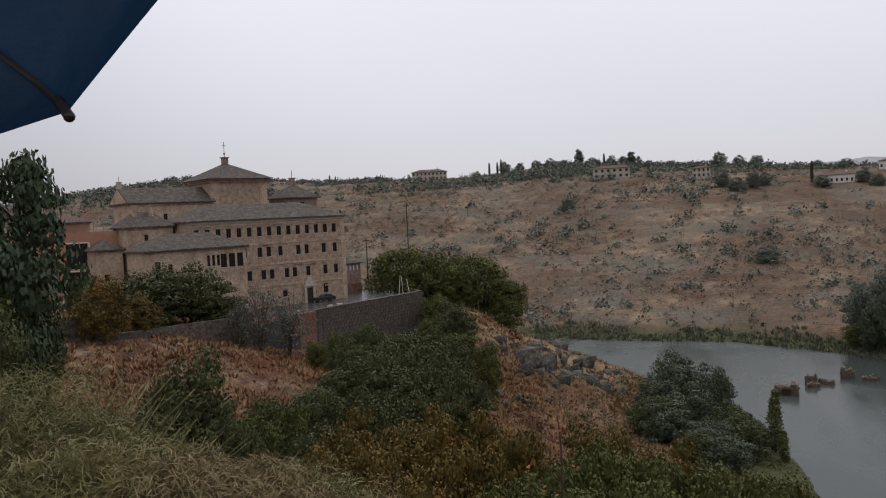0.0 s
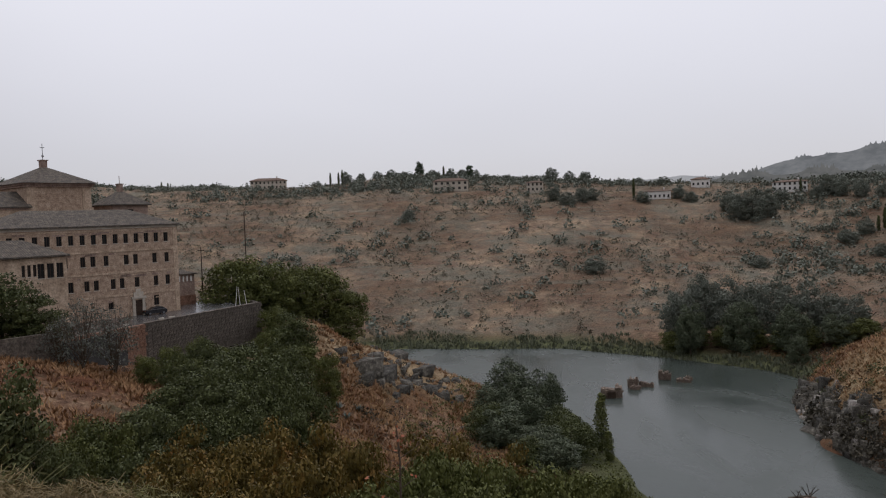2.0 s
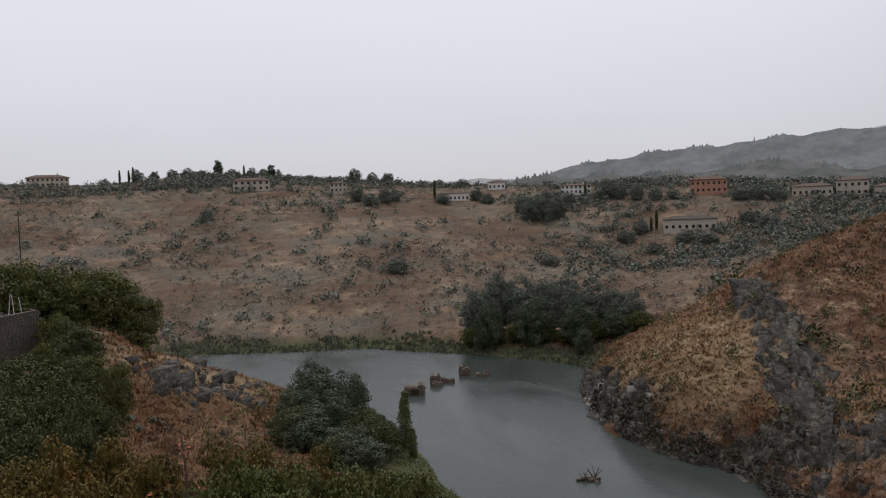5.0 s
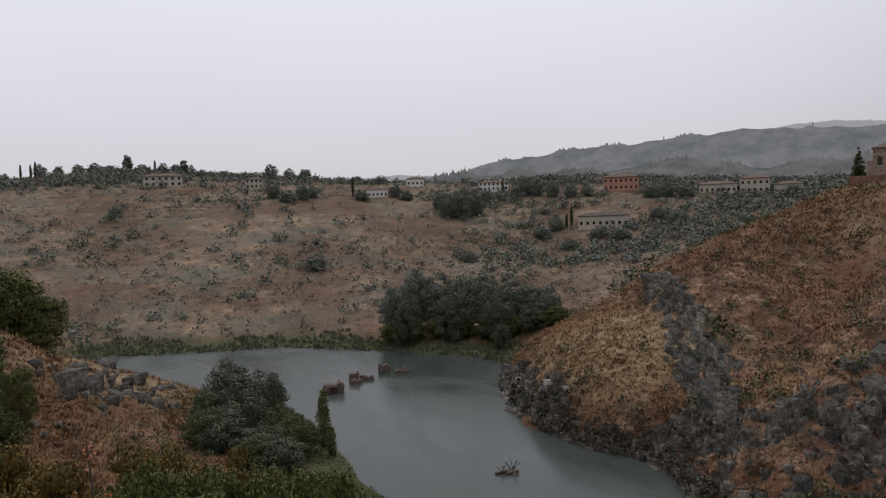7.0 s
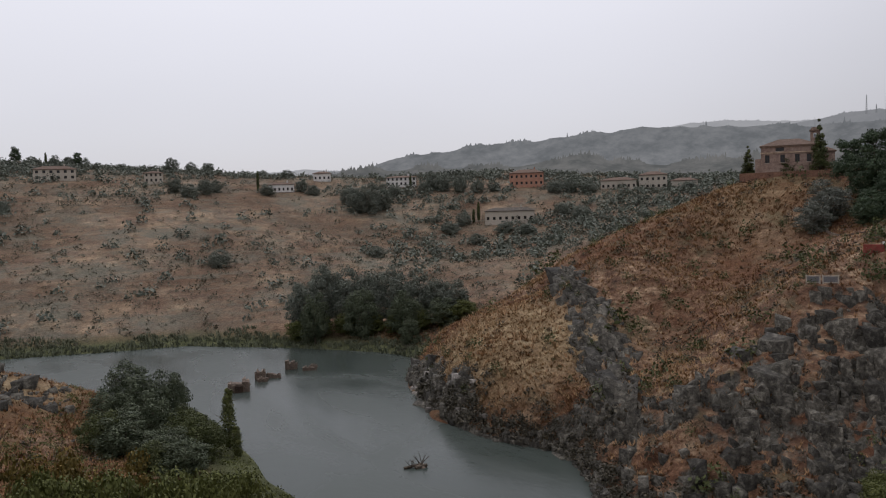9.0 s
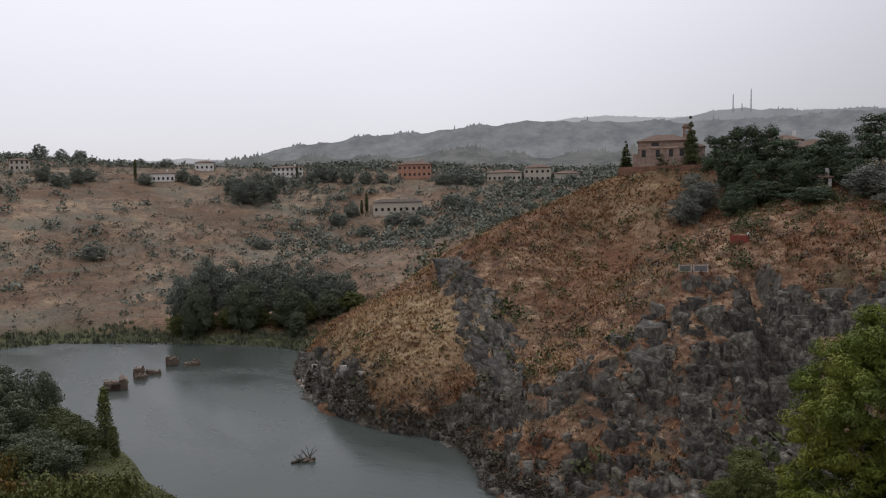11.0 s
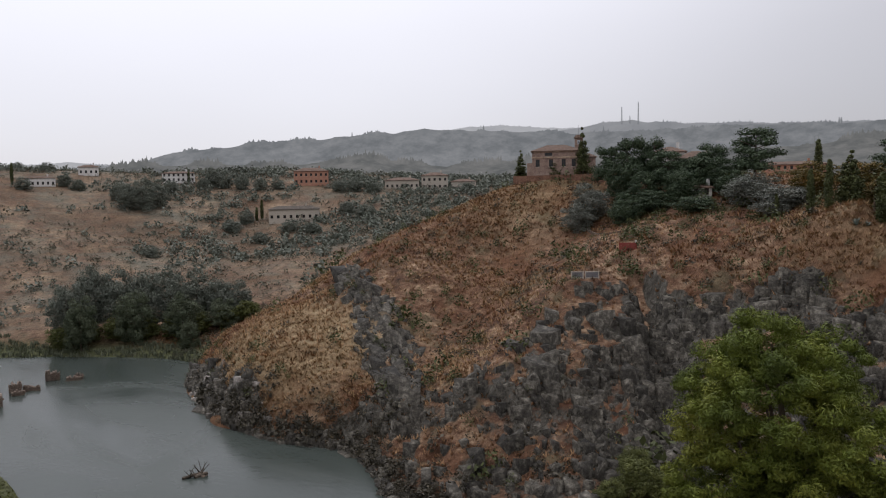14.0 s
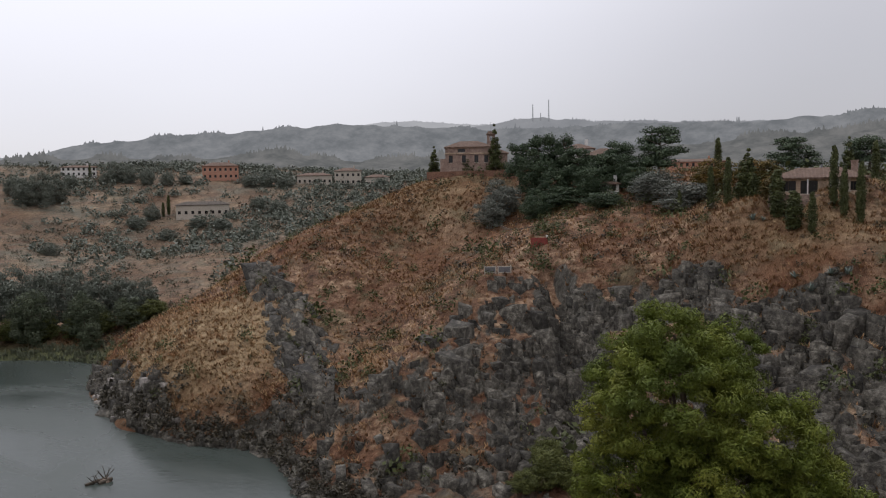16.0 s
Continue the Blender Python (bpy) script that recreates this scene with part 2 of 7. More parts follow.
def ground_material():
    """Dry grass, red soil and grey rock by slope; greener along the river, greyed for haze beyond it."""
    m = bpy.data.materials.new("dry_hillside")
    m.use_nodes = True
    n, l = m.node_tree.nodes, m.node_tree.links
    b = n["Principled BSDF"]
    co = n.new("ShaderNodeTexCoord")

    def noise_of(size, detail=6, rough=0.6, vec=None):
        z = n.new("ShaderNodeTexNoise")
        z.inputs["Scale"].default_value, z.inputs["Detail"].default_value, z.inputs["Roughness"].default_value = 1 / size, detail, rough
        l.new(vec or co.outputs["Object"], z.inputs["Vector"])
        return z.outputs["Fac"]

    def ramp(src, *stops):
        r = n.new("ShaderNodeValToRGB")
        while len(r.color_ramp.elements) < len(stops):
            r.color_ramp.elements.new(0.5)
        for e, (p, c) in zip(r.color_ramp.elements, stops):
            e.position, e.color = p, (*c, 1) if len(c) == 3 else c
        l.new(src, r.inputs[0])
        return r.outputs[0]

    def blend(fac, a, c, kind="MIX"):
        x = n.new("ShaderNodeMix")
        x.data_type, x.blend_type = "RGBA", kind
        if isinstance(fac, float):
            x.inputs[0].default_value = fac
        else:
            l.new(fac, x.inputs[0])
        l.new(a, x.inputs[6])
        l.new(c, x.inputs[7])
        return x.outputs[2]

    flat = n.new("ShaderNodeMapping")
    flat.inputs["Scale"].default_value = (1, 1, 2.5)
    l.new(co.outputs["Object"], flat.inputs[0])
    grass = ramp(noise_of(5, 10, 0.75, flat.outputs[0]), (0.35, (0.046, 0.030, 0.022)), (0.44, (0.116, 0.066, 0.043)), (0.53, (0.215, 0.134, 0.086)), (0.63, (0.42, 0.300, 0.195)))
    soil = ramp(noise_of(3, 6), (0.3, (0.078, 0.034, 0.018)), (0.7, (0.151, 0.069, 0.037)))
    base = blend(ramp(noise_of(30, 5), (0.42, (0, 0, 0)), (0.60, (1, 1, 1))), grass, soil)
    scrubby = ramp(noise_of(4.5, 6), (0.3, (0.051, 0.048, 0.029)), (0.7, (0.102, 0.087, 0.051)))
    base = blend(ramp(noise_of(9, 8, 0.7), (0.52, (0, 0, 0)), (0.62, (0.75, 0.75, 0.75))), base, scrubby)
    strata = n.new("ShaderNodeMapping")
    strata.inputs["Rotation"].default_value = (0.5, 0.25, 0.4)
    strata.inputs["Scale"].default_value = (1.2, 3.2, 0.6)
    l.new(co.outputs["Object"], strata.inputs[0])
    rock = ramp(noise_of(4, 9, 0.7, strata.outputs[0]), (0.30, (0.024, 0.021, 0.017)), (0.46, (0.070, 0.063, 0.052)), (0.60, (0.130, 0.122, 0.102)), (0.74, (0.25, 0.238, 0.205)))
    geo, sep = n.new("ShaderNodeNewGeometry"), n.new("ShaderNodeSeparateXYZ")
    l.new(geo.outputs["True Normal"], sep.inputs[0])
    jag = n.new("ShaderNodeMath")
    jag.operation = "MULTIPLY_ADD"
    jag.inputs[1].default_value = 0.38
    l.new(noise_of(7, 6), jag.inputs[0])
    l.new(sep.outputs["Z"], jag.inputs[2])
    hazed, crg = n.new("ShaderNodeAttribute"), n.new("ShaderNodeAttribute")
    hazed.attribute_name, crg.attribute_name = "far_hazed", "rocky"
    # beyond the river, distance haze is put into the ground colour as pale grey
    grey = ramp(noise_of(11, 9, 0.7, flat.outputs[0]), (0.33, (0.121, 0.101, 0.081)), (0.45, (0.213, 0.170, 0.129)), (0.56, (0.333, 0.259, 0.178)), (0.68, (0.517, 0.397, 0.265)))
    base = blend(hazed.outputs["Fac"], base, blend(0.5, grey, base))
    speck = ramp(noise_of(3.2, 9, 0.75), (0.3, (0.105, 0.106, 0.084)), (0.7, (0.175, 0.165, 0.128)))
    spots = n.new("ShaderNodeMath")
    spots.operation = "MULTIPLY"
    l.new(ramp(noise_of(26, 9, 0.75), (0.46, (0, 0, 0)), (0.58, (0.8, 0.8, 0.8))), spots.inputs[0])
    l.new(hazed.outputs["Fac"], spots.inputs[1])
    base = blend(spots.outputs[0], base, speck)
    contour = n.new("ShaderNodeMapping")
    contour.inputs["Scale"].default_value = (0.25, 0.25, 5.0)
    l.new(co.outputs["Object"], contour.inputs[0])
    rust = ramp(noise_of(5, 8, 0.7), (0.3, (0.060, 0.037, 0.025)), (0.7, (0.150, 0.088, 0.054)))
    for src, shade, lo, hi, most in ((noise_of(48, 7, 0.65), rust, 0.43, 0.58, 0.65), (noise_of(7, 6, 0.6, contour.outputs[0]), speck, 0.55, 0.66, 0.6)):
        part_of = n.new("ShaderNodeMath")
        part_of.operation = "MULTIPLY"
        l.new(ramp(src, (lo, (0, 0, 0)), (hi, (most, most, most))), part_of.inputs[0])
        l.new(hazed.outputs["Fac"], part_of.inputs[1])
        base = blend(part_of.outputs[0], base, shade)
    stw, bnk = n.new("ShaderNodeAttribute"), n.new("ShaderNodeAttribute")
    stw.attribute_name, bnk.attribute_name = "straw", "bank"
    pale = ramp(noise_of(6, 9, 0.72, flat.outputs[0]), (0.33, (0.140, 0.089, 0.050)), (0.47, (0.261, 0.185, 0.104)), (0.62, (0.414, 0.320, 0.194)))
    base = blend(stw.outputs["Fac"], base, pale)
    broken = n.new("ShaderNodeMath")
    broken.operation = "MULTIPLY_ADD"
    broken.inputs[1].default_value = 0.85
    l.new(noise_of(3.0, 8, 0.7), broken.inputs[0])
    l.new(crg.outputs["Fac"], broken.inputs[2])
    rocky = ramp(broken.outputs[0], (0.80, (0, 0, 0)), (0.94, (1, 1, 1)))
    col = blend(rocky, base, rock)
    pos = n.new("ShaderNodeSeparateXYZ")
    l.new(co.outputs["Object"], pos.inputs[0])
    low = n.new("ShaderNodeMapRange")
    low.inputs["From Min"].default_value, low.inputs["From Max"].default_value = 1.2, 3.6
    low.inputs["To Min"].default_value, low.inputs["To Max"].default_value = 1.0, 0.0
    l.new(pos.outputs["Z"], low.inputs["Value"])
    mask = n.new("ShaderNodeMath")
    mask.operation = "MULTIPLY"
    inv = ramp(jag.outputs[0], (0.93, (0, 0, 0)), (1.0, (1, 1, 1)))
    wet = n.new("ShaderNodeMath")
    wet.operation = "MULTIPLY"
    l.new(low.outputs[0], wet.inputs[0])
    l.new(bnk.outputs["Fac"], wet.inputs[1])
    l.new(wet.outputs[0], mask.inputs[0])
    l.new(inv, mask.inputs[1])
    bankgreen = ramp(noise_of(5, 5), (0.35, (0.060, 0.066, 0.032)), (0.65, (0.110, 0.115, 0.056)))
    col = blend(mask.outputs[0], col, bankgreen)
    col = blend(0.7, col, noise_of(0.9, 5), "OVERLAY")
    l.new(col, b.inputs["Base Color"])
    b.inputs["Roughness"].default_value, b.inputs["Specular IOR Level"].default_value = 0.95, 0.1
    bp = n.new("ShaderNodeBump")
    bp.inputs["Strength"].default_value, bp.inputs["Distance"].default_value = 1.0, 0.8
    l.new(noise_of(2.2, 9, 0.7, strata.outputs[0]), bp.inputs["Height"])
    l.new(bp.outputs[0], b.inputs["Normal"])
    return m


M["ground"] = ground_material()


def water_material():
    m = bpy.data.materials.new("grey_green_river")
    m.use_nodes = True
    n, l = m.node_tree.nodes, m.node_tree.links
    b = n["Principled BSDF"]
    co, mp = n.new("ShaderNodeTexCoord"), n.new("ShaderNodeMapping")
    l.new(co.outputs["Object"], mp.inputs[0])
    mp.inputs["Rotation"].default_value = (0, 0, 0.6)
    mp.inputs["Scale"].default_value = (1, 0.45, 1)
    big, r = n.new("ShaderNodeTexNoise"), n.new("ShaderNodeValToRGB")
    big.inputs["Scale"].default_value, big.inputs["Detail"].default_value, big.inputs["Distortion"].default_value = 0.045, 5, 1.2
    l.new(mp.outputs[0], big.inputs["Vector"])
    r.color_ramp.elements[0].position, r.color_ramp.elements[0].color = 0.35, (0.040, 0.049, 0.043, 1)
    r.color_ramp.elements[1].position, r.color_ramp.elements[1].color = 0.65, (0.060, 0.070, 0.062, 1)
    l.new(big.outputs["Fac"], r.inputs[0])
    l.new(r.outputs[0], b.inputs["Base Color"])
    rr = n.new("ShaderNodeMapRange")
    rr.inputs["From Min"].default_value, rr.inputs["From Max"].default_value = 0.35, 0.65
    rr.inputs["To Min"].default_value, rr.inputs["To Max"].default_value = 0.16, 0.34
    l.new(big.outputs["Fac"], rr.inputs["Value"])
    l.new(rr.outputs[0], b.inputs["Roughness"])
    b.inputs["IOR"].default_value = 1.33
    b.inputs["Specular IOR Level"].default_value = 0.24
    small, bp = n.new("ShaderNodeTexNoise"), n.new("ShaderNodeBump")
    small.inputs["Scale"].default_value, small.inputs["Detail"].default_value = 0.9, 6
    l.new(mp.outputs[0], small.inputs["Vector"])
    l.new(small.outputs["Fac"], bp.inputs["Height"])
    bp.inputs["Strength"].default_value, bp.inputs["Distance"].default_value = 0.12, 0.3
    l.new(bp.outputs[0], b.inputs["Normal"])
    return m


M["water"] = water_material()

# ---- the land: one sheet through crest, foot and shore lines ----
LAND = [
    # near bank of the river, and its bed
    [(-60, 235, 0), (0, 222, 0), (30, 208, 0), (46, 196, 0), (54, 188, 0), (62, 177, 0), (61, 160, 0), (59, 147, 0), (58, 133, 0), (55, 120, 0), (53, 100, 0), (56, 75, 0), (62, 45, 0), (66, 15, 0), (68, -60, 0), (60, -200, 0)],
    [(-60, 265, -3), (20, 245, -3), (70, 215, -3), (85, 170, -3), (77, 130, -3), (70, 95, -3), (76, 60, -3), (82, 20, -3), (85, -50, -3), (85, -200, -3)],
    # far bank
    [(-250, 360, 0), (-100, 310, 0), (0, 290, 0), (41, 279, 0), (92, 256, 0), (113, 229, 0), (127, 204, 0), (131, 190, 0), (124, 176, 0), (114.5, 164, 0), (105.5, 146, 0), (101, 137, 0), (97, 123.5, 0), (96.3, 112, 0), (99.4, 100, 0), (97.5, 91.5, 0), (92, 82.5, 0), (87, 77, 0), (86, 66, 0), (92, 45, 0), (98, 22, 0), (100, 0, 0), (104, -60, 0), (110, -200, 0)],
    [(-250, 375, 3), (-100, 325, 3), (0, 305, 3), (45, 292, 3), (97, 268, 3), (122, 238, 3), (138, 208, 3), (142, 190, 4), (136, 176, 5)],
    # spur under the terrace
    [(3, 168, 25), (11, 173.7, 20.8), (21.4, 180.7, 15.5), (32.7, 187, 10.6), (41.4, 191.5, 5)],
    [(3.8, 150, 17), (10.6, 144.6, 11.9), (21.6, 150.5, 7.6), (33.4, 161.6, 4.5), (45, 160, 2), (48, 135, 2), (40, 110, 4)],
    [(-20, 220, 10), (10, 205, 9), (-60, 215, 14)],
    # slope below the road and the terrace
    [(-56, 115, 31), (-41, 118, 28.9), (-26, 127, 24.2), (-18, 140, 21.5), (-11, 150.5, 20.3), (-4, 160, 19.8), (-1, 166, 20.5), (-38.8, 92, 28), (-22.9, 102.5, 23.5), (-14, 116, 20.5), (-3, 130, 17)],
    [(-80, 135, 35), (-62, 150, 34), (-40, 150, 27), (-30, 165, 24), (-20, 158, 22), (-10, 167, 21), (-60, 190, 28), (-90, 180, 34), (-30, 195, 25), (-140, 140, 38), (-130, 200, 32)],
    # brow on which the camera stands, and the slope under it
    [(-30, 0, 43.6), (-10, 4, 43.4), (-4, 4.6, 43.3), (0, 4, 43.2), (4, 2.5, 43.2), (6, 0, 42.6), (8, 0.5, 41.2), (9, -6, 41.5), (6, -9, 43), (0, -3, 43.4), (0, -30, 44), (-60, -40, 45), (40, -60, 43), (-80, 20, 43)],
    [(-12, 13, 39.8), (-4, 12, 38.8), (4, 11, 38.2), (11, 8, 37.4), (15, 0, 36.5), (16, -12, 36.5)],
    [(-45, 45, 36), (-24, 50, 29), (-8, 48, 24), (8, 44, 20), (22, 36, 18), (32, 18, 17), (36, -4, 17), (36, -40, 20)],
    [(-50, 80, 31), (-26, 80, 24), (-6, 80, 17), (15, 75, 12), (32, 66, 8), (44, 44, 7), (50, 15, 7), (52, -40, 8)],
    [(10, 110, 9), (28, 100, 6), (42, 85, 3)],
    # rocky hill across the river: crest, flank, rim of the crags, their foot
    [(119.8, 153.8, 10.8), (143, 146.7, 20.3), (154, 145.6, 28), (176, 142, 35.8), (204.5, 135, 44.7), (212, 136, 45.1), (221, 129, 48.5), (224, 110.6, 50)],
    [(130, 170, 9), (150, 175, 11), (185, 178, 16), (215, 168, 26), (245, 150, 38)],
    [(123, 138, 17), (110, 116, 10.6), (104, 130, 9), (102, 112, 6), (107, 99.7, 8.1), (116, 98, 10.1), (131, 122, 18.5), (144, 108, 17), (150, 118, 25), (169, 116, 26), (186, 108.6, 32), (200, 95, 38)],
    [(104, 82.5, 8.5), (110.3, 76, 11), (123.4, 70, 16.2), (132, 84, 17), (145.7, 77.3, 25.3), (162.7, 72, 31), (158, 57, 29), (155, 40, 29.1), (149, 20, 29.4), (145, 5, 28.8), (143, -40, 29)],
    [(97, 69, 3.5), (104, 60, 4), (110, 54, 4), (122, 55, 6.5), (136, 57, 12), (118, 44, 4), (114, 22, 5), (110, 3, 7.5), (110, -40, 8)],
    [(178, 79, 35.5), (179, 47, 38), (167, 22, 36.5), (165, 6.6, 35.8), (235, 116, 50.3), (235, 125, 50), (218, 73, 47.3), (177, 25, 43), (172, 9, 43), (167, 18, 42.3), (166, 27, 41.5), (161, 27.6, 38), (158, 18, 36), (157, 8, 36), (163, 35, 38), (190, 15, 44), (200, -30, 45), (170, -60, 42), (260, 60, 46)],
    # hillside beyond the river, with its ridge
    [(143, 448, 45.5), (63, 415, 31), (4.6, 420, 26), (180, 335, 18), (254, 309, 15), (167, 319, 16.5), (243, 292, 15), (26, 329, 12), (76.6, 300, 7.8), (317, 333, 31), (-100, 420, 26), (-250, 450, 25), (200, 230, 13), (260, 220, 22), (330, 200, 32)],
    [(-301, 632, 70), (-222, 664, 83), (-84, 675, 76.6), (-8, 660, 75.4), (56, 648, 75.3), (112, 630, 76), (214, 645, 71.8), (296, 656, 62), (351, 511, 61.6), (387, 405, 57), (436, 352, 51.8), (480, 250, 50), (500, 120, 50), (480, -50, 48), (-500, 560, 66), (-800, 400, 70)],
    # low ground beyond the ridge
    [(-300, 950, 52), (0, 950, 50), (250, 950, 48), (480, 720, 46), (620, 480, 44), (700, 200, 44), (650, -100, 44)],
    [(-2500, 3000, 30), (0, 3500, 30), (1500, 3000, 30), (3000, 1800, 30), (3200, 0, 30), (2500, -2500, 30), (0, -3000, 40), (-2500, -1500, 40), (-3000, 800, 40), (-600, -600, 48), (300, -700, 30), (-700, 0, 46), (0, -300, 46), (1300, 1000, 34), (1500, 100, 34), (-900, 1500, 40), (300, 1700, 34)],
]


def along(line, step):
    """Points along a line, at most a step of it apart."""
    out = [line[0]]
    for a, b in zip(line, line[1:]):
        gap = math.dist(a[:2], b[:2])
        k = max(1, int(gap / step)) if gap < 60 else 1
        out += [tuple(p + (q - p) * j / k for p, q in zip(a, b)) for j in range(1, k + 1)]
    return out


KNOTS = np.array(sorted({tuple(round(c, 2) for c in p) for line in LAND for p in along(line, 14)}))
SPAN = 100.0


def _kernel(ax, ay):
    r2 = ((ax[:, None] - KNOTS[None, :, 0]) ** 2 + (ay[:, None] - KNOTS[None, :, 1]) ** 2) / SPAN ** 2
    return np.where(r2 > 1e-12, r2 * np.log(np.maximum(r2, 1e-12)), 0.0)


_k = len(KNOTS)
_sys = np.zeros((_k + 3, _k + 3))
_sys[:_k, :_k] = _kernel(KNOTS[:, 0], KNOTS[:, 1]) + np.eye(_k) * 2e-4
_sys[:_k, _k:] = np.c_[np.ones(_k), KNOTS[:, :2] / SPAN]
_sys[_k:, :_k] = _sys[:_k, _k:].T
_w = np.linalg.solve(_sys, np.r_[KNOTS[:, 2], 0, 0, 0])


def base_height(x, y):
    x, y = np.atleast_1d(np.asarray(x, float)), np.atleast_1d(np.asarray(y, float))
    out = np.empty(len(x))
    for s in range(0, len(x), 8000):
        a, b = x[s:s + 8000], y[s:s + 8000]
        out[s:s + 8000] = _kernel(a, b) @ _w[:_k] + _w[_k] + (_w[_k + 1] * a + _w[_k + 2] * b) / SPAN
    return out


SHORE_Y, SHORE_X = [66, 77, 82.5, 91.5, 100, 112, 123.5, 137, 146, 164, 176, 190], [86, 87, 92, 97.5, 99.4, 96.3, 97, 101, 105.5, 114.5, 124, 131]


def crag(x, y):
    """How rocky: 1 on the crags across the river and the ribs of the spur."""
    patch = smooth01(fbm(x, y, 14, 3, 23), -0.9, 0.1)
    inland = x - np.interp(y, SHORE_Y, SHORE_X)
    # buttress over the gully, and the broken slope beside it
    butt = np.exp(-(((x - 124) * 0.92 + (y - 64) * 0.38) / 27) ** 4 - ((-(x - 124) * 0.38 + (y - 64) * 0.92) / 15) ** 4)
    face = smooth01(x, 104, 112) * (1 - smooth01(x + 0.10 * y, 150, 162)) * (1 - smooth01(y, 54, 68)) * smooth01(fbm(x, y * 0.8, 17, 3, 25), -0.55, 0.35)
    low = smooth01(x, 86, 90) * (1 - smooth01(x + 0.3 * (y - 60), 110, 128)) * (1 - smooth01(y, 92, 108)) * smooth01(fbm(x, y, 12, 3, 27), -0.8, 0.05)
    side = (x - 133) - 0.735 * (y - 120.5) + 2.2 * fbm(x, y, 11, 3, 31)
    rib = np.exp(-(side / (3.5 + 5.0 * smooth01(140 - y, 0, 40))) ** 4 - ((y - 119) / 24) ** 4) * smooth01(fbm(x, y, 8, 3, 34), -1.3, -0.6)
    spur = np.exp(-((x - 22 - 0.9 * (y - 168)) / 5) ** 2 - ((y - 167) / 12) ** 2) * smooth01(fbm(x, y, 9, 3, 29), 0.0, 0.5) * 0.8
    point = (1 - smooth01(inland, 3, 8)) * smooth01(inland, -2, 1) * smooth01(y, 118, 130) * (1 - smooth01(y, 158, 168))
    return np.clip(butt * (0.5 + 0.5 * patch) + face + low + rib + spur + point, 0, 1)


def height(x, y):
    x, y = np.atleast_1d(np.asarray(x, float)), np.atleast_1d(np.asarray(y, float))
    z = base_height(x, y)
    d = np.hypot(x, y)
    dry = smooth01(z, -0.5, 3.0)
    far = smooth01(d, 200, 700)
    near = smooth01(d, 5, 40)
    z = z + dry * near * (0.55 * fbm(x, y, 16, 4, 3) + far * 2.2 * fbm(x, y, 90, 4, 11))
    c = crag(x, y) * dry
    banks = smooth01(d, 290, 340) * (1 - smooth01(d, 640, 720)) * smooth01(y + 0.55 * x, 300, 330)
    lev = (z + 1.2 * fbm(x, y, 45, 3, 15)) / 5.0
    z = z + banks * 1.3 * (smooth01(lev % 1.0, 0.0, 0.3) - lev % 1.0)
    # upright ribs, jointed across, with ledges between the faces
    s = -0.32 * x + 0.95 * y + 1.4 * fbm(x, y, 13, 2, 33)
    ribs = 2.0 * block_noise(s / 5.2, z / 11.0, 21, 0.22) + 0.7 * block_noise(s / 2.4 + 7, z / 5.0, 22, 0.3)
    step = (z + 6.5 * fbm(x, y, 15, 3, 35) + ribs * 1.2) / 6.5
    ledge = 6.5 * 0.6 * smooth01(fbm(x, y, 20, 2, 37), -0.4, 0.4) * (smooth01(step % 1.0, 0.35, 0.9) - step % 1.0)
    # the gully that splits the crags
    gap = np.abs(y - np.interp(x, [98, 112, 126, 142, 163], [42, 46, 51, 58, 71]) - 0.8 * fbm(x, y, 8, 2, 39))
    z = z - 5.0 * np.exp(-(gap / 4.0) ** 2) * smooth01(x, 104, 116) * (1 - smooth01(x, 152, 164))
    return z + c * (ribs + ledge + 0.35 * fbm(x, y, 3.4, 2, 41))


def height_at(x, y):
    return float(height([x], [y])[0])


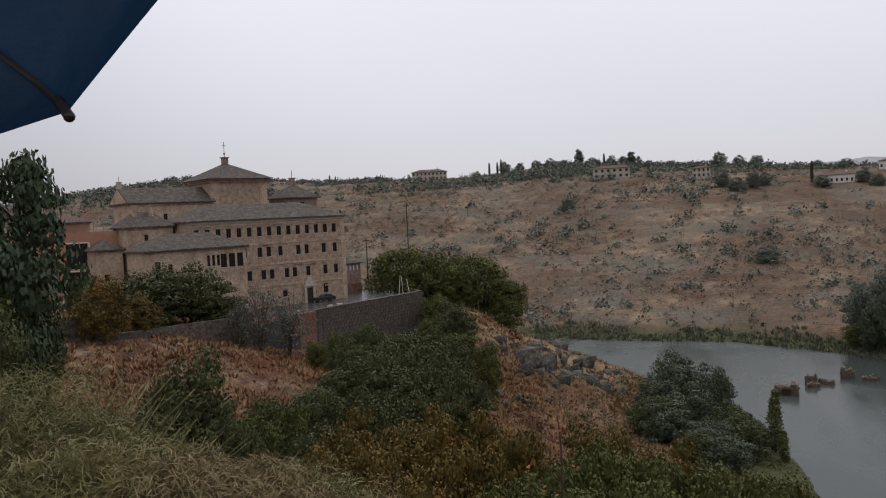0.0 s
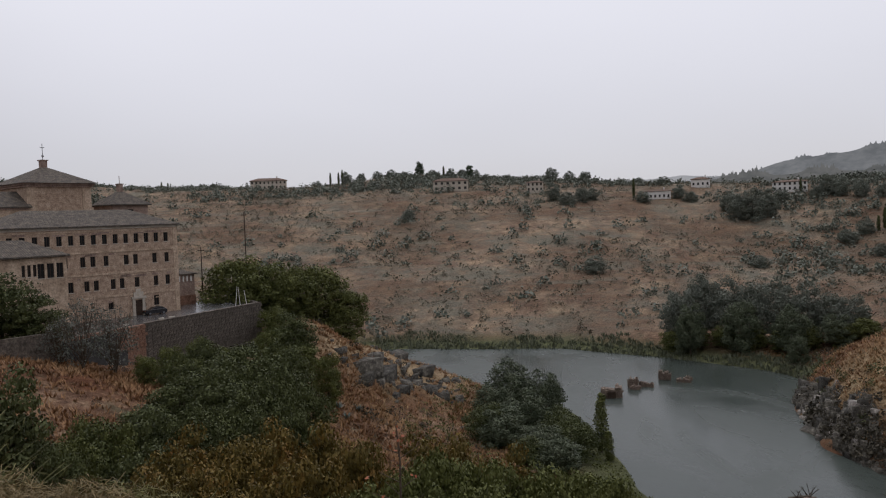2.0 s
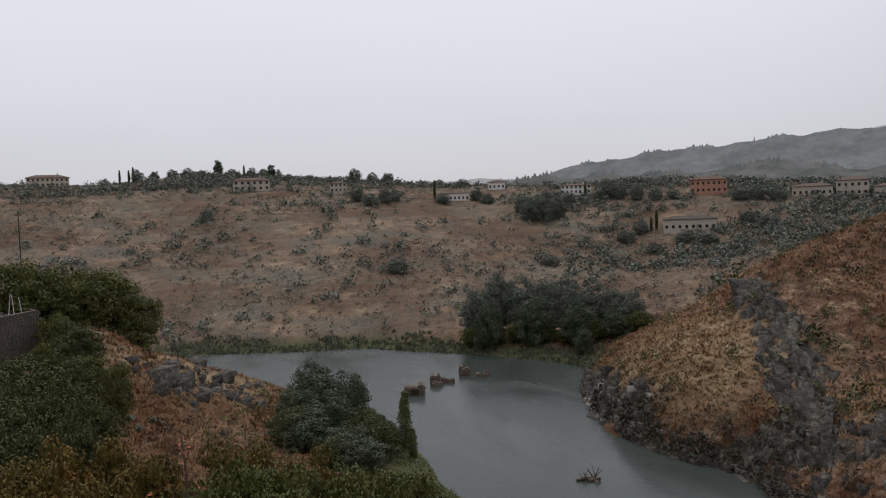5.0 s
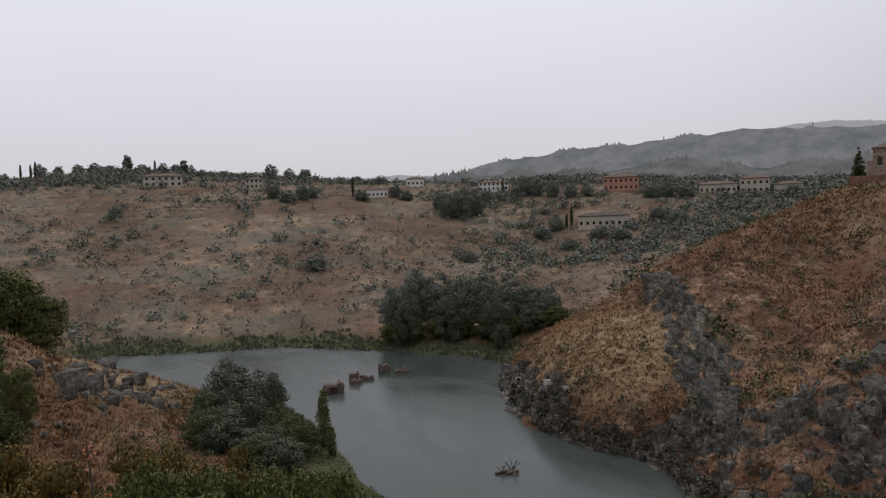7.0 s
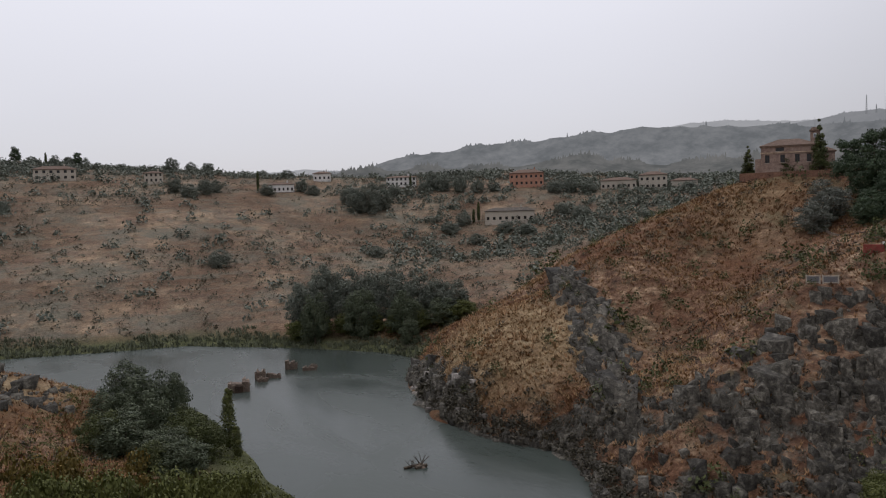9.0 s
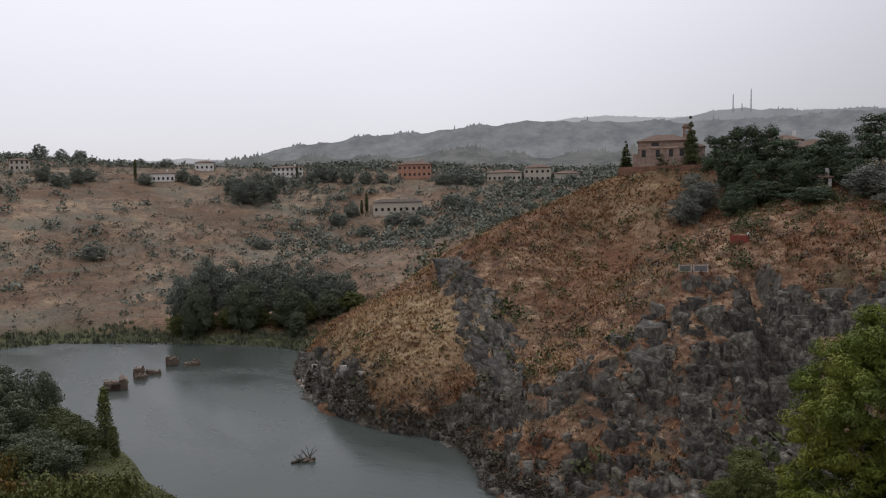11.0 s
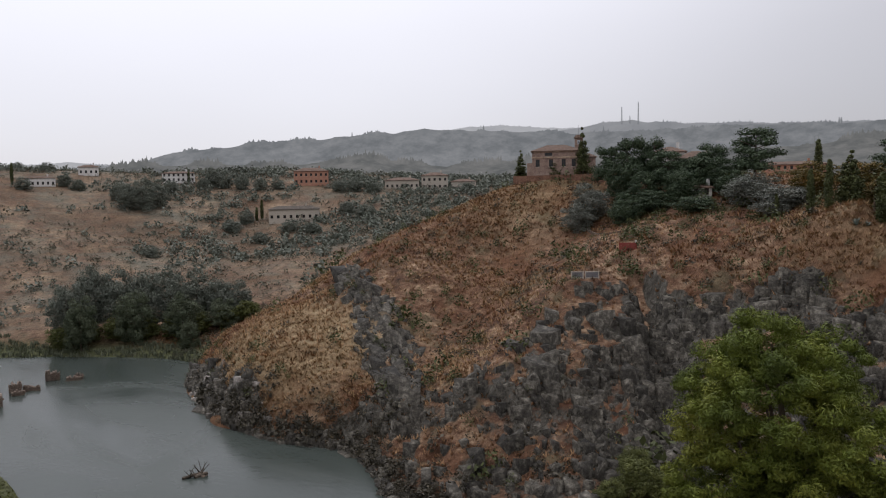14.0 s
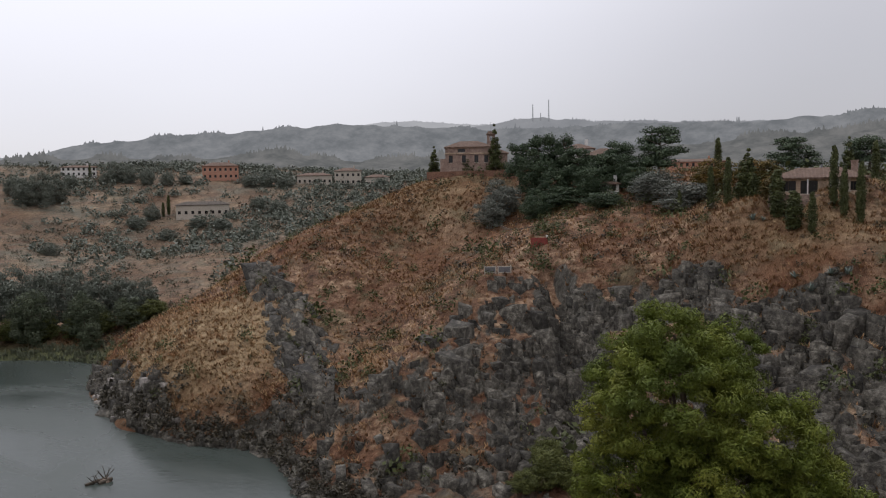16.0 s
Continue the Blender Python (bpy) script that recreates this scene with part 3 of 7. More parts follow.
def make_land():
    az = np.radians(np.concatenate([np.arange(-180, -42, 3.0), np.arange(-42, 32, 0.2), np.arange(32, 95, 0.13), np.arange(95, 180, 3.0)]))
    rad = np.concatenate([[0.02], np.geomspace(1.5, 60, 70), np.geomspace(60, 92, 36)[1:], np.geomspace(92, 175, 250)[1:], np.geomspace(175, 330, 120)[1:], np.geomspace(330, 900, 90)[1:], np.geomspace(900, 4600, 30)[1:]])
    a, r = np.meshgrid(az, rad)
    x, y = (r * np.sin(a)).ravel(), (r * np.cos(a)).ravel()
    z = height(x, y)
    v = np.c_[x, y, z]
    na, nr = len(az), len(rad)
    i, j = np.meshgrid(np.arange(nr - 1), np.arange(na), indexing="ij")
    j2 = (j + 1) % na
    quads = np.stack([i * na + j, i * na + j2, (i + 1) * na + j2, (i + 1) * na + j], -1).reshape(-1, 4)[:, ::-1]
    me = quick_mesh("ground", v, quads, M["ground"], True, 4)
    grid = z.reshape(nr, na)
    steep = np.hypot(np.gradient(grid, rad, axis=0), np.gradient(grid, az, axis=1) / np.maximum(r, 1.0)).ravel()
    c = crag(x, y)
    me.polygons.foreach_set("use_smooth", (c < 0.3)[quads[:, 0]])
    rocky = c * (0.42 + 0.58 * smooth01(steep, 0.5, 1.2)) + 0.55 * smooth01(steep, 0.9, 1.5) * smooth01(x, 60, 90)
    straw = np.exp(-((x - 117) / 16) ** 4 - ((y - 130) / 24) ** 4) + 0.8 * np.exp(-((x - 20) / 26) ** 2 - ((y - 172 - 0.4 * (x - 20)) / 13) ** 2) + 0.5 * np.exp(-((x - 203) / 22) ** 2 - ((y - 120) / 18) ** 2) + 0.6 * np.exp(-((x - 160) / 8) ** 2 - ((y - 15) / 20) ** 2)
    # mask of the far hillside whose ground colour is greyed for haze
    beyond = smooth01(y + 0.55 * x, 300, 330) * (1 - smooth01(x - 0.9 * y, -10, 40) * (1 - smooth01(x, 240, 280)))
    for name, value in (("rocky", np.clip(rocky, 0, 1)), ("straw", np.clip(straw, 0, 0.85)), ("bank", 1 - smooth01(x, 80, 86) * (1 - smooth01(y, 168, 178))), ("far_hazed", beyond)):
        me.attributes.new(name, "FLOAT", "POINT").data.foreach_set("value", value.astype(np.float32))
    return me


ground = tagged(new("ground", make_land()), "dry hillsides of tan grass, red soil and grey crags", "ground", kind="structure")
bm = bmesh.new()
bm.faces.new([bm.verts.new((-130 + 380 * math.cos(k * math.pi / 32) + 150, 160 + 480 * math.sin(k * math.pi / 32), 0)) for k in range(64)])
river = tagged(part("water", bm, M["water"]), "wide calm grey-green river under rain", "river", kind="structure")


# ---- hills at the end of the view, the mist put into their glow ----
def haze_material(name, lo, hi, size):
    """Glowing hills: the rain haze before them is put into this emission colour."""
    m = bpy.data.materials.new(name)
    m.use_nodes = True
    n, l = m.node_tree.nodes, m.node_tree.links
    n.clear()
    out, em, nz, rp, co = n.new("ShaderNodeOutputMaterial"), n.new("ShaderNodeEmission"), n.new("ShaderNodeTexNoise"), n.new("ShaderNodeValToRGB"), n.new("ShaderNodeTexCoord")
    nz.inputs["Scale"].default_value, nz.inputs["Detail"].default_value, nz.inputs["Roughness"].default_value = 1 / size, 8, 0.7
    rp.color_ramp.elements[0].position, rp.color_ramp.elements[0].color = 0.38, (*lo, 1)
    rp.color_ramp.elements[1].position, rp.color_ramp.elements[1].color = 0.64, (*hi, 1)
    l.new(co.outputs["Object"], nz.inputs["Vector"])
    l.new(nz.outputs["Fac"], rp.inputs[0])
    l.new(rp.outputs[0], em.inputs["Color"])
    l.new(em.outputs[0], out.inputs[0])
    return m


def far_ridge(name, crest, dist, depth, mat, seed, trees, label):
    """A ridge: crest rows are direction in degrees and height in metres."""
    az = np.arange(crest[0][0], crest[-1][0], 0.035)
    top = np.interp(az, [c[0] for c in crest], [c[1] for c in crest])
    wide = fbm(az, az * 0, 2.5, 3, seed) * dist * 0.0022
    wood = trees * smooth01(fbm(az, az * 0 + 5, 1.6, 3, seed + 5), -0.8, 0.6) * (0.35 + 0.65 * np.abs(fbm(az, az * 0 + 9, 0.11, 3, seed + 9)))
    spike = trees * 1.3 * smooth01(vnoise(az / 0.07, az * 0 + 3, seed + 13), 0.72, 0.95) * smooth01(vnoise(az / 1.3, az * 0, seed + 17), 0.0, 0.6)
    rows = []
    for k, f in enumerate((0.0, 0.012, 0.3, 0.65, 1.0)):
        d = dist - depth * f
        z = (top + wide) * (1 - f) + 30 * f + (wood + spike if k == 0 else 0.0)
        rows.append(np.c_[d * np.sin(np.radians(az)), d * np.cos(np.radians(az)), z])
    v, n = np.concatenate(rows), len(az)
    i, j = np.meshgrid(np.arange(len(rows) - 1), np.arange(n - 1), indexing="ij")
    q = np.stack([i * n + j, i * n + j + 1, (i + 1) * n + j + 1, (i + 1) * n + j], -1).reshape(-1, 4)
    tagged(new(name, quick_mesh(name, v, q, mat, False, 4)), label, "hills", kind="structure")


HAZE_NEAR = haze_material("haze_glow_wooded_hill", (0.120, 0.127, 0.132), (0.190, 0.195, 0.198), 32)
HAZE_MID = haze_material("haze_glow_hill", (0.175, 0.182, 0.190), (0.225, 0.230, 0.236), 90)
HAZE_FAR = haze_material("haze_glow_far_hill", (0.285, 0.290, 0.298), (0.335, 0.338, 0.342), 120)
HAZE_LOW = haze_material("haze_glow_wood", (0.088, 0.092, 0.090), (0.150, 0.148, 0.142), 22)
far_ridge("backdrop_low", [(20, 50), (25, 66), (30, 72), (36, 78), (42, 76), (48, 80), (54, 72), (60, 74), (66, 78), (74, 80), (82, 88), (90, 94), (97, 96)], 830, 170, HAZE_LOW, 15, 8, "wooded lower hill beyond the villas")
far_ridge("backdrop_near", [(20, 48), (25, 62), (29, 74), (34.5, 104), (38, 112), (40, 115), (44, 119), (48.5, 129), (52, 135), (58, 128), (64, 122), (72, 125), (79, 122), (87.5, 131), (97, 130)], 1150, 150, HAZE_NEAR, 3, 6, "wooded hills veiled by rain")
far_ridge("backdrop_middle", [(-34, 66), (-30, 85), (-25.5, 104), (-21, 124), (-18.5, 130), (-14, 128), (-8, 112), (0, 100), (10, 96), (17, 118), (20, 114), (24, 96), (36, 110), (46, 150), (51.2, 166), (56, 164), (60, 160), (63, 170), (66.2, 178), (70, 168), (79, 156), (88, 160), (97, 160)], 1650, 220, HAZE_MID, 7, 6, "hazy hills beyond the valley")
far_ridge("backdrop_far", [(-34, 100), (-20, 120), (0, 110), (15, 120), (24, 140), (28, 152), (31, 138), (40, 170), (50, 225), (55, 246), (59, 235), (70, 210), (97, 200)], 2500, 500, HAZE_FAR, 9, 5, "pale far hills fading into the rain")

# ---- rocks, scrub and grass scattered over the land ----
def spin(n, rng, tilt=math.pi):
    """n random rotation matrices; tilt bounds the lean from upright."""
    a, t, s = rng.uniform(0, 2 * math.pi, n), rng.uniform(0, tilt, n), rng.uniform(0, 2 * math.pi, n)
    ca, sa, ct, st, cs, ss = np.cos(a), np.sin(a), np.cos(t), np.sin(t), np.cos(s), np.sin(s)
    z0 = np.zeros(n)
    rz = np.stack([np.stack([ca, -sa, z0], -1), np.stack([sa, ca, z0], -1), np.stack([z0, z0, z0 + 1], -1)], -2)
    rx = np.stack([np.stack([z0 + 1, z0, z0], -1), np.stack([z0, ct, -st], -1), np.stack([z0, st, ct], -1)], -2)
    rs = np.stack([np.stack([cs, -ss, z0], -1), np.stack([ss, cs, z0], -1), np.stack([z0, z0, z0 + 1], -1)], -2)
    return rz @ rx @ rs


LEAF = np.array([(-0.5, 0, 0), (0, -0.32, 0.06), (0.5, 0, 0), (0, 0.32, 0.06)])


def leaf_quads(centres, sizes, rng, tilt=math.pi, shape=LEAF):
    """Small leaf shapes at centres (n, 3) of sizes (n,): vertices and quads."""
    n = len(centres)
    v = np.einsum("nij,kj->nki", spin(n, rng, tilt), shape) * np.asarray(sizes)[:, None, None] + centres[:, None, :]
    return v.reshape(-1, 3), np.arange(4 * n).reshape(n, 4)


def leaf_skin(centres, normals, sizes, rng, loose=0.7, shape=LEAF):
    """Leaf shapes that face outwards, more or less, from the clump they cover."""
    n = len(centres)
    up = normals / np.maximum(np.linalg.norm(normals, axis=1, keepdims=True), 1e-6) + rng.normal(0, loose, (n, 3)) * 0.6
    up /= np.linalg.norm(up, axis=1, keepdims=True)
    t = np.cross(up, rng.normal(size=(n, 3)))
    t /= np.linalg.norm(t, axis=1, keepdims=True)
    axes = np.stack([t, np.cross(up, t), up], 1)
    v = np.einsum("kj,nji->nki", shape, axes) * np.asarray(sizes)[:, None, None] + centres[:, None, :]
    return v.reshape(-1, 3), np.arange(4 * n).reshape(n, 4)


def clumps(x, y, size, rng, leaves=22, tall=0.9, leaf=0.42):
    """Bushes: a mound of leaf shapes at each place."""
    n = len(x)
    z = height(x, y)
    d = rng.normal(size=(n, leaves, 3))
    d /= np.linalg.norm(d, axis=-1, keepdims=True)
    d *= rng.uniform(0.35, 1.0, (n, leaves, 1)) ** 0.5 * rng.uniform(0.7, 1.25, (n, leaves, 1))
    d[..., 2] = np.abs(d[..., 2]) * tall
    d[..., :2] *= rng.uniform(0.7, 1.2, (n, 1, 2))
    c = d * size[:, None, None] + np.stack([x, y, z], -1)[:, None, :]
    s = np.repeat(size * leaf, leaves) * rng.uniform(0.6, 1.4, n * leaves)
    return leaf_skin(c.reshape(-1, 3), d.reshape(-1, 3) + np.array([0, 0, 0.15]), s, rng, 1.6)


def tufts(x, y, size, rng, blades=6, lean=0.6):
    """Grass: thin upright triangles."""
    n = len(x)
    z = height(x, y)
    a = rng.uniform(0, 2 * math.pi, (n, blades))
    foot = np.stack([x, y, z - 0.05], -1)[:, None, :] + np.stack([np.cos(a), np.sin(a), 0 * a], -1) * (size[:, None, None] * 0.25)
    tip = foot + np.stack([np.cos(a) * lean, np.sin(a) * lean, np.ones_like(a)], -1) * (size[:, None] * rng.uniform(0.5, 1.1, (n, blades)))[..., None]
    side = np.stack([-np.sin(a), np.cos(a), 0 * a], -1) * (size[:, None, None] * 0.16)
    v = np.stack([foot - side, foot + side, tip], -2).reshape(-1, 3)
    return v, np.arange(len(v)).reshape(-1, 3)


def ring(n, rng, az0, az1, d0, d1, power=0.5):
    """n places spread between two directions (degrees from ahead) and two distances."""
    a = np.radians(rng.uniform(az0, az1, n))
    d = (rng.uniform(d0 ** (1 / power), d1 ** (1 / power), n)) ** power
    return d * np.sin(a), d * np.cos(a)


def keep(x, y, chance, rng):
    ok = rng.uniform(0, 1, len(x)) < chance
    return x[ok], y[ok]


def stuff(name, mesh, label, category):
    return tagged(new(name, mesh), label, category, kind="stuff")


def make_scatter():
    rng = np.random.default_rng(11)
    # scrub on the hillside beyond the river
    x, y = ring(60000, rng, -34, 62, 262, 740)
    h = base_height(x, y)
    dense = smooth01(np.degrees(np.arctan2(x, y)), 28, 40) * smooth01(np.hypot(x, y), 300, 360)
    chance = smooth01(fbm(x, y, 60, 4, 71), -0.3, 0.8) * 0.6 + 0.14 + 0.30 * dense + 0.3 * smooth01(h, 52, 62)
    x, y = keep(x, y, chance * (h > 1.5), rng)
    s = rng.gamma(1.6, 0.38, len(x)) + 0.4
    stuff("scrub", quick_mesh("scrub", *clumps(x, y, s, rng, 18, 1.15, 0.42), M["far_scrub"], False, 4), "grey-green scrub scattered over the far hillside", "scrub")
    # darker trees standing among it and along the ridge
    x, y = ring(24000, rng, -34, 64, 285, 780)
    h = base_height(x, y)
    az = np.degrees(np.arctan2(x, y))
    dense = smooth01(az, 30, 42)
    chance = 0.02 + 0.11 * smooth01(fbm(x, y, 38, 3, 77), 0.15, 0.75) + 0.9 * smooth01(h, 60, 70) * smooth01(fbm(x, y, 70, 3, 75), -0.7, 0.3) + 0.8 * dense * smooth01(np.hypot(x, y), 310, 370) * smooth01(fbm(x, y, 50, 3, 76), -0.6, 0.4)
    x, y = keep(x, y, chance, rng)
    s = np.minimum(rng.gamma(3.0, 0.75, len(x)) + 1.0, 4.0)
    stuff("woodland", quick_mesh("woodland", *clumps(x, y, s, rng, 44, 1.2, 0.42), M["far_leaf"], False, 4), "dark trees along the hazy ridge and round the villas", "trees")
    # dark bushes on the rocky hill, the spur and the red slope
    x, y = ring(3900, rng, 34, 96, 112, 262)
    h = base_height(x, y)
    x, y = keep(x, y, (h > 2.5) * (x > 93) * (0.10 + 0.35 * smooth01(fbm(x, y, 24, 3, 81), 0.1, 0.7) + 0.25 * smooth01(x, 150, 175) * (1 - smooth01(y, 60, 90))), rng)
    s = rng.gamma(2.2, 0.42, len(x)) + 0.35
    stuff("hill_bushes", quick_mesh("hill_bushes", *clumps(x, y, s, rng, 80, 1.35, 0.26), M["leaf_dark"], False, 4), "small dark bushes dotted over the rocky hill", "bushes")
    x, y = ring(5200, rng, 34, 96, 112, 250)
    x, y = keep(x, y, (base_height(x, y) > 0.5) * (x > 86) * (0.12 + 0.5 * (base_height(x, y) < 4) + 0.6 * smooth01(fbm(x, y, 16, 3, 83), -0.1, 0.7)), rng)
    s = rng.gamma(3.0, 0.2, len(x)) + 0.25
    stuff("brown_bushes", quick_mesh("brown_bushes", *clumps(x, y, s, rng, 30, 1.1, 0.34), M["brown_scrub"], False, 4), "grey-brown low bushes among dry grass", "bushes")
    x, y = ring(2600, rng, -34, 14, 66, 185)
    x, y = keep(x, y, 0.6 * smooth01(fbm(x, y, 14, 3, 85), -0.3, 0.6) * (x < 45), rng)
    ok = ~((x > -75) & (y > 138 + 0.62 * (x + 20)) & (x < -3))
    x, y = x[ok], y[ok]
    s = rng.gamma(3.0, 0.22, len(x)) + 0.2
    stuff("slope_bushes", quick_mesh("slope_bushes", *clumps(x, y, s, rng, 40, 0.9, 0.28), M["brown_scrub"], False, 4), "grey-green bushes on the red slope", "bushes")
    # dark scrub hanging over the water at the foot of the hill
    y = rng.uniform(64, 150, 420)
    x = np.interp(y, SHORE_Y, SHORE_X) + rng.gamma(1.8, 1.3, 420)
    stuff("shore_scrub", quick_mesh("shore_scrub", *clumps(x, y, rng.gamma(3.0, 0.28, 420) + 0.3, rng, 60, 1.1, 0.28), M["brown_scrub"], False, 4), "dark brown scrub along the foot of the hill", "bushes")
    # dry grass
    x, y = ring(52000, rng, 33, 96, 106, 262)
    x, y = keep(x, y, (base_height(x, y) > 2.5) * (x > 93) * (1 - 0.75 * crag(x, y)) * (0.25 + 0.75 * smooth01(fbm(x, y, 18, 3, 87), -0.4, 0.5)), rng)
    stuff("dry_grass", quick_mesh("dry_grass", *tufts(x, y, rng.uniform(0.35, 0.95, len(x)), rng, 5, 0.8), M["rust_grass"]), "rust and straw coloured tufts of dry grass", "grass")
    x, y = ring(56000, rng, -34, 16, 60, 205)
    x, y = keep(x, y, (base_height(x, y) > 2.5) * (0.2 + 0.8 * smooth01(fbm(x, y, 12, 3, 88), -0.4, 0.5)), rng)
    ok = ~((x > -75) & (y > 139 + 0.62 * (x + 20)) & (x < -3))
    stuff("spur_grass", quick_mesh("spur_grass", *tufts(x[ok], y[ok], rng.uniform(0.35, 0.95, ok.sum()), rng, 5, 0.8), M["rust_grass"]), "rust coloured tufts of dry grass on the spur", "grass")
    x, y = ring(80000, rng, -8, 96, 100, 262)
    x, y = keep(x, y, (base_height(x, y) > 2.5) * ((x > 93) | ((x < 48) & (y > 138))) * (1 - 0.8 * crag(x, y)) * np.clip(smooth01(fbm(x, y, 22, 3, 95), -0.1, 0.6) + np.exp(-((x - 116) / 18) ** 2 - ((y - 128) / 24) ** 2), 0, 1), rng)
    ok = ~((x > -75) & (y > 139 + 0.62 * (x + 20)) & (x < -3))
    stuff("straw_grass", quick_mesh("straw_grass", *tufts(x[ok], y[ok], rng.uniform(0.35, 0.9, ok.sum()), rng, 5, 0.9), M["straw"]), "pale straw tufts among the rusty grass", "grass")
    # reeds along the far bank
    x, y = ring(30000, rng, -5, 42, 150, 310)
    h = base_height(x, y)
    x, y = keep(x, y, (h > -0.15) * (h < 2.0 + 1.6 * fbm(x, y, 14, 3, 99)) * ((y > 165) & (x + y > 250)), rng)
    stuff("reeds", quick_mesh("reeds", *tufts(x, y, rng.uniform(0.7, 1.7, len(x)), rng, 5, 0.35), M["reed"]), "dull green reeds along the far bank", "reeds")
    # tangled green growth on the near bank
    x, y = ring(9000, rng, 8, 40, 70, 200)
    h = base_height(x, y)
    x, y = keep(x, y, (h > 0.1) * (h < 7.5) * (x < 63) * 0.5, rng)
    s = rng.uniform(0.35, 1.1, len(x))
    stuff("bank_growth", quick_mesh("bank_growth", *clumps(x, y, s, rng, 22, 0.9, 0.36), M["leaf_mid"], False, 4), "low green and tan growth on the river bank", "bushes")
    # understorey of the slope below the brow
    x, y = ring(3200, rng, -32, 92, 13, 92)
    chance = 0.75 * smooth01(np.degrees(np.arctan2(x, y)), -16, -4) * smooth01(fbm(x, y, 12, 3, 89), -0.7, 0.2)
    x, y = keep(x, y, chance * (base_height(x, y) > 1.5), rng)
    s = rng.uniform(0.5, 1.5, len(x))
    stuff("undergrowth", quick_mesh("undergrowth", *clumps(x, y, s, rng, 60, 0.9, 0.24), M["leaf_mid"], False, 4), "dark green undergrowth below the brow", "bushes")


def slope_of(x, y):
    e = 1.0
    return (height(x + e, y) - height(x - e, y)) / (2 * e), (height(x, y + e) - height(x, y - e)) / (2 * e)


CUBE = np.array([(sx, sy, sz) for sz in (-1, 1) for sy in (-1, 1) for sx in (-1, 1)], float)
CUBE_FACES = np.array([(0, 2, 3, 1), (4, 5, 7, 6), (0, 1, 5, 4), (2, 6, 7, 3), (0, 4, 6, 2), (1, 3, 7, 5)])


def rock_blocks(x, y, size, rng, tall=1.6, lean=0.10):
    """Angular jointed blocks sunk into the ground, upright with the joints of the rock."""
    n = len(x)
    z = height(x, y)
    dims = np.stack([rng.uniform(0.6, 1.3, n), rng.uniform(0.4, 0.9, n), rng.uniform(0.5, 1.15, n) * tall], -1) * size[:, None]
    v = CUBE[None] * rng.uniform(0.78, 1.0, (n, 8, 3))
    v[:, 4:, :2] *= rng.uniform(0.62, 1.0, (n, 1, 2))
    v[:, 4:, 2] *= rng.uniform(0.6, 1.0, (n, 4))
    z = z - 0.45 * dims[:, 2]
    v = v * dims[:, None, :]
    turn = np.radians(rng.normal(62, 16, n))
    slant = rng.normal(lean, 0.10, n)
    cs, sn = np.cos(turn), np.sin(turn)
    v[..., 0] += v[..., 2] * slant[:, None]
    w = v.copy()
    w[..., 0] = v[..., 0] * cs[:, None] - v[..., 1] * sn[:, None]
    w[..., 1] = v[..., 0] * sn[:, None] + v[..., 1] * cs[:, None]
    w += np.stack([x, y, z], -1)[:, None, :]
    return w.reshape(-1, 3), (CUBE_FACES[None] + 8 * np.arange(n)[:, None, None]).reshape(-1, 4)


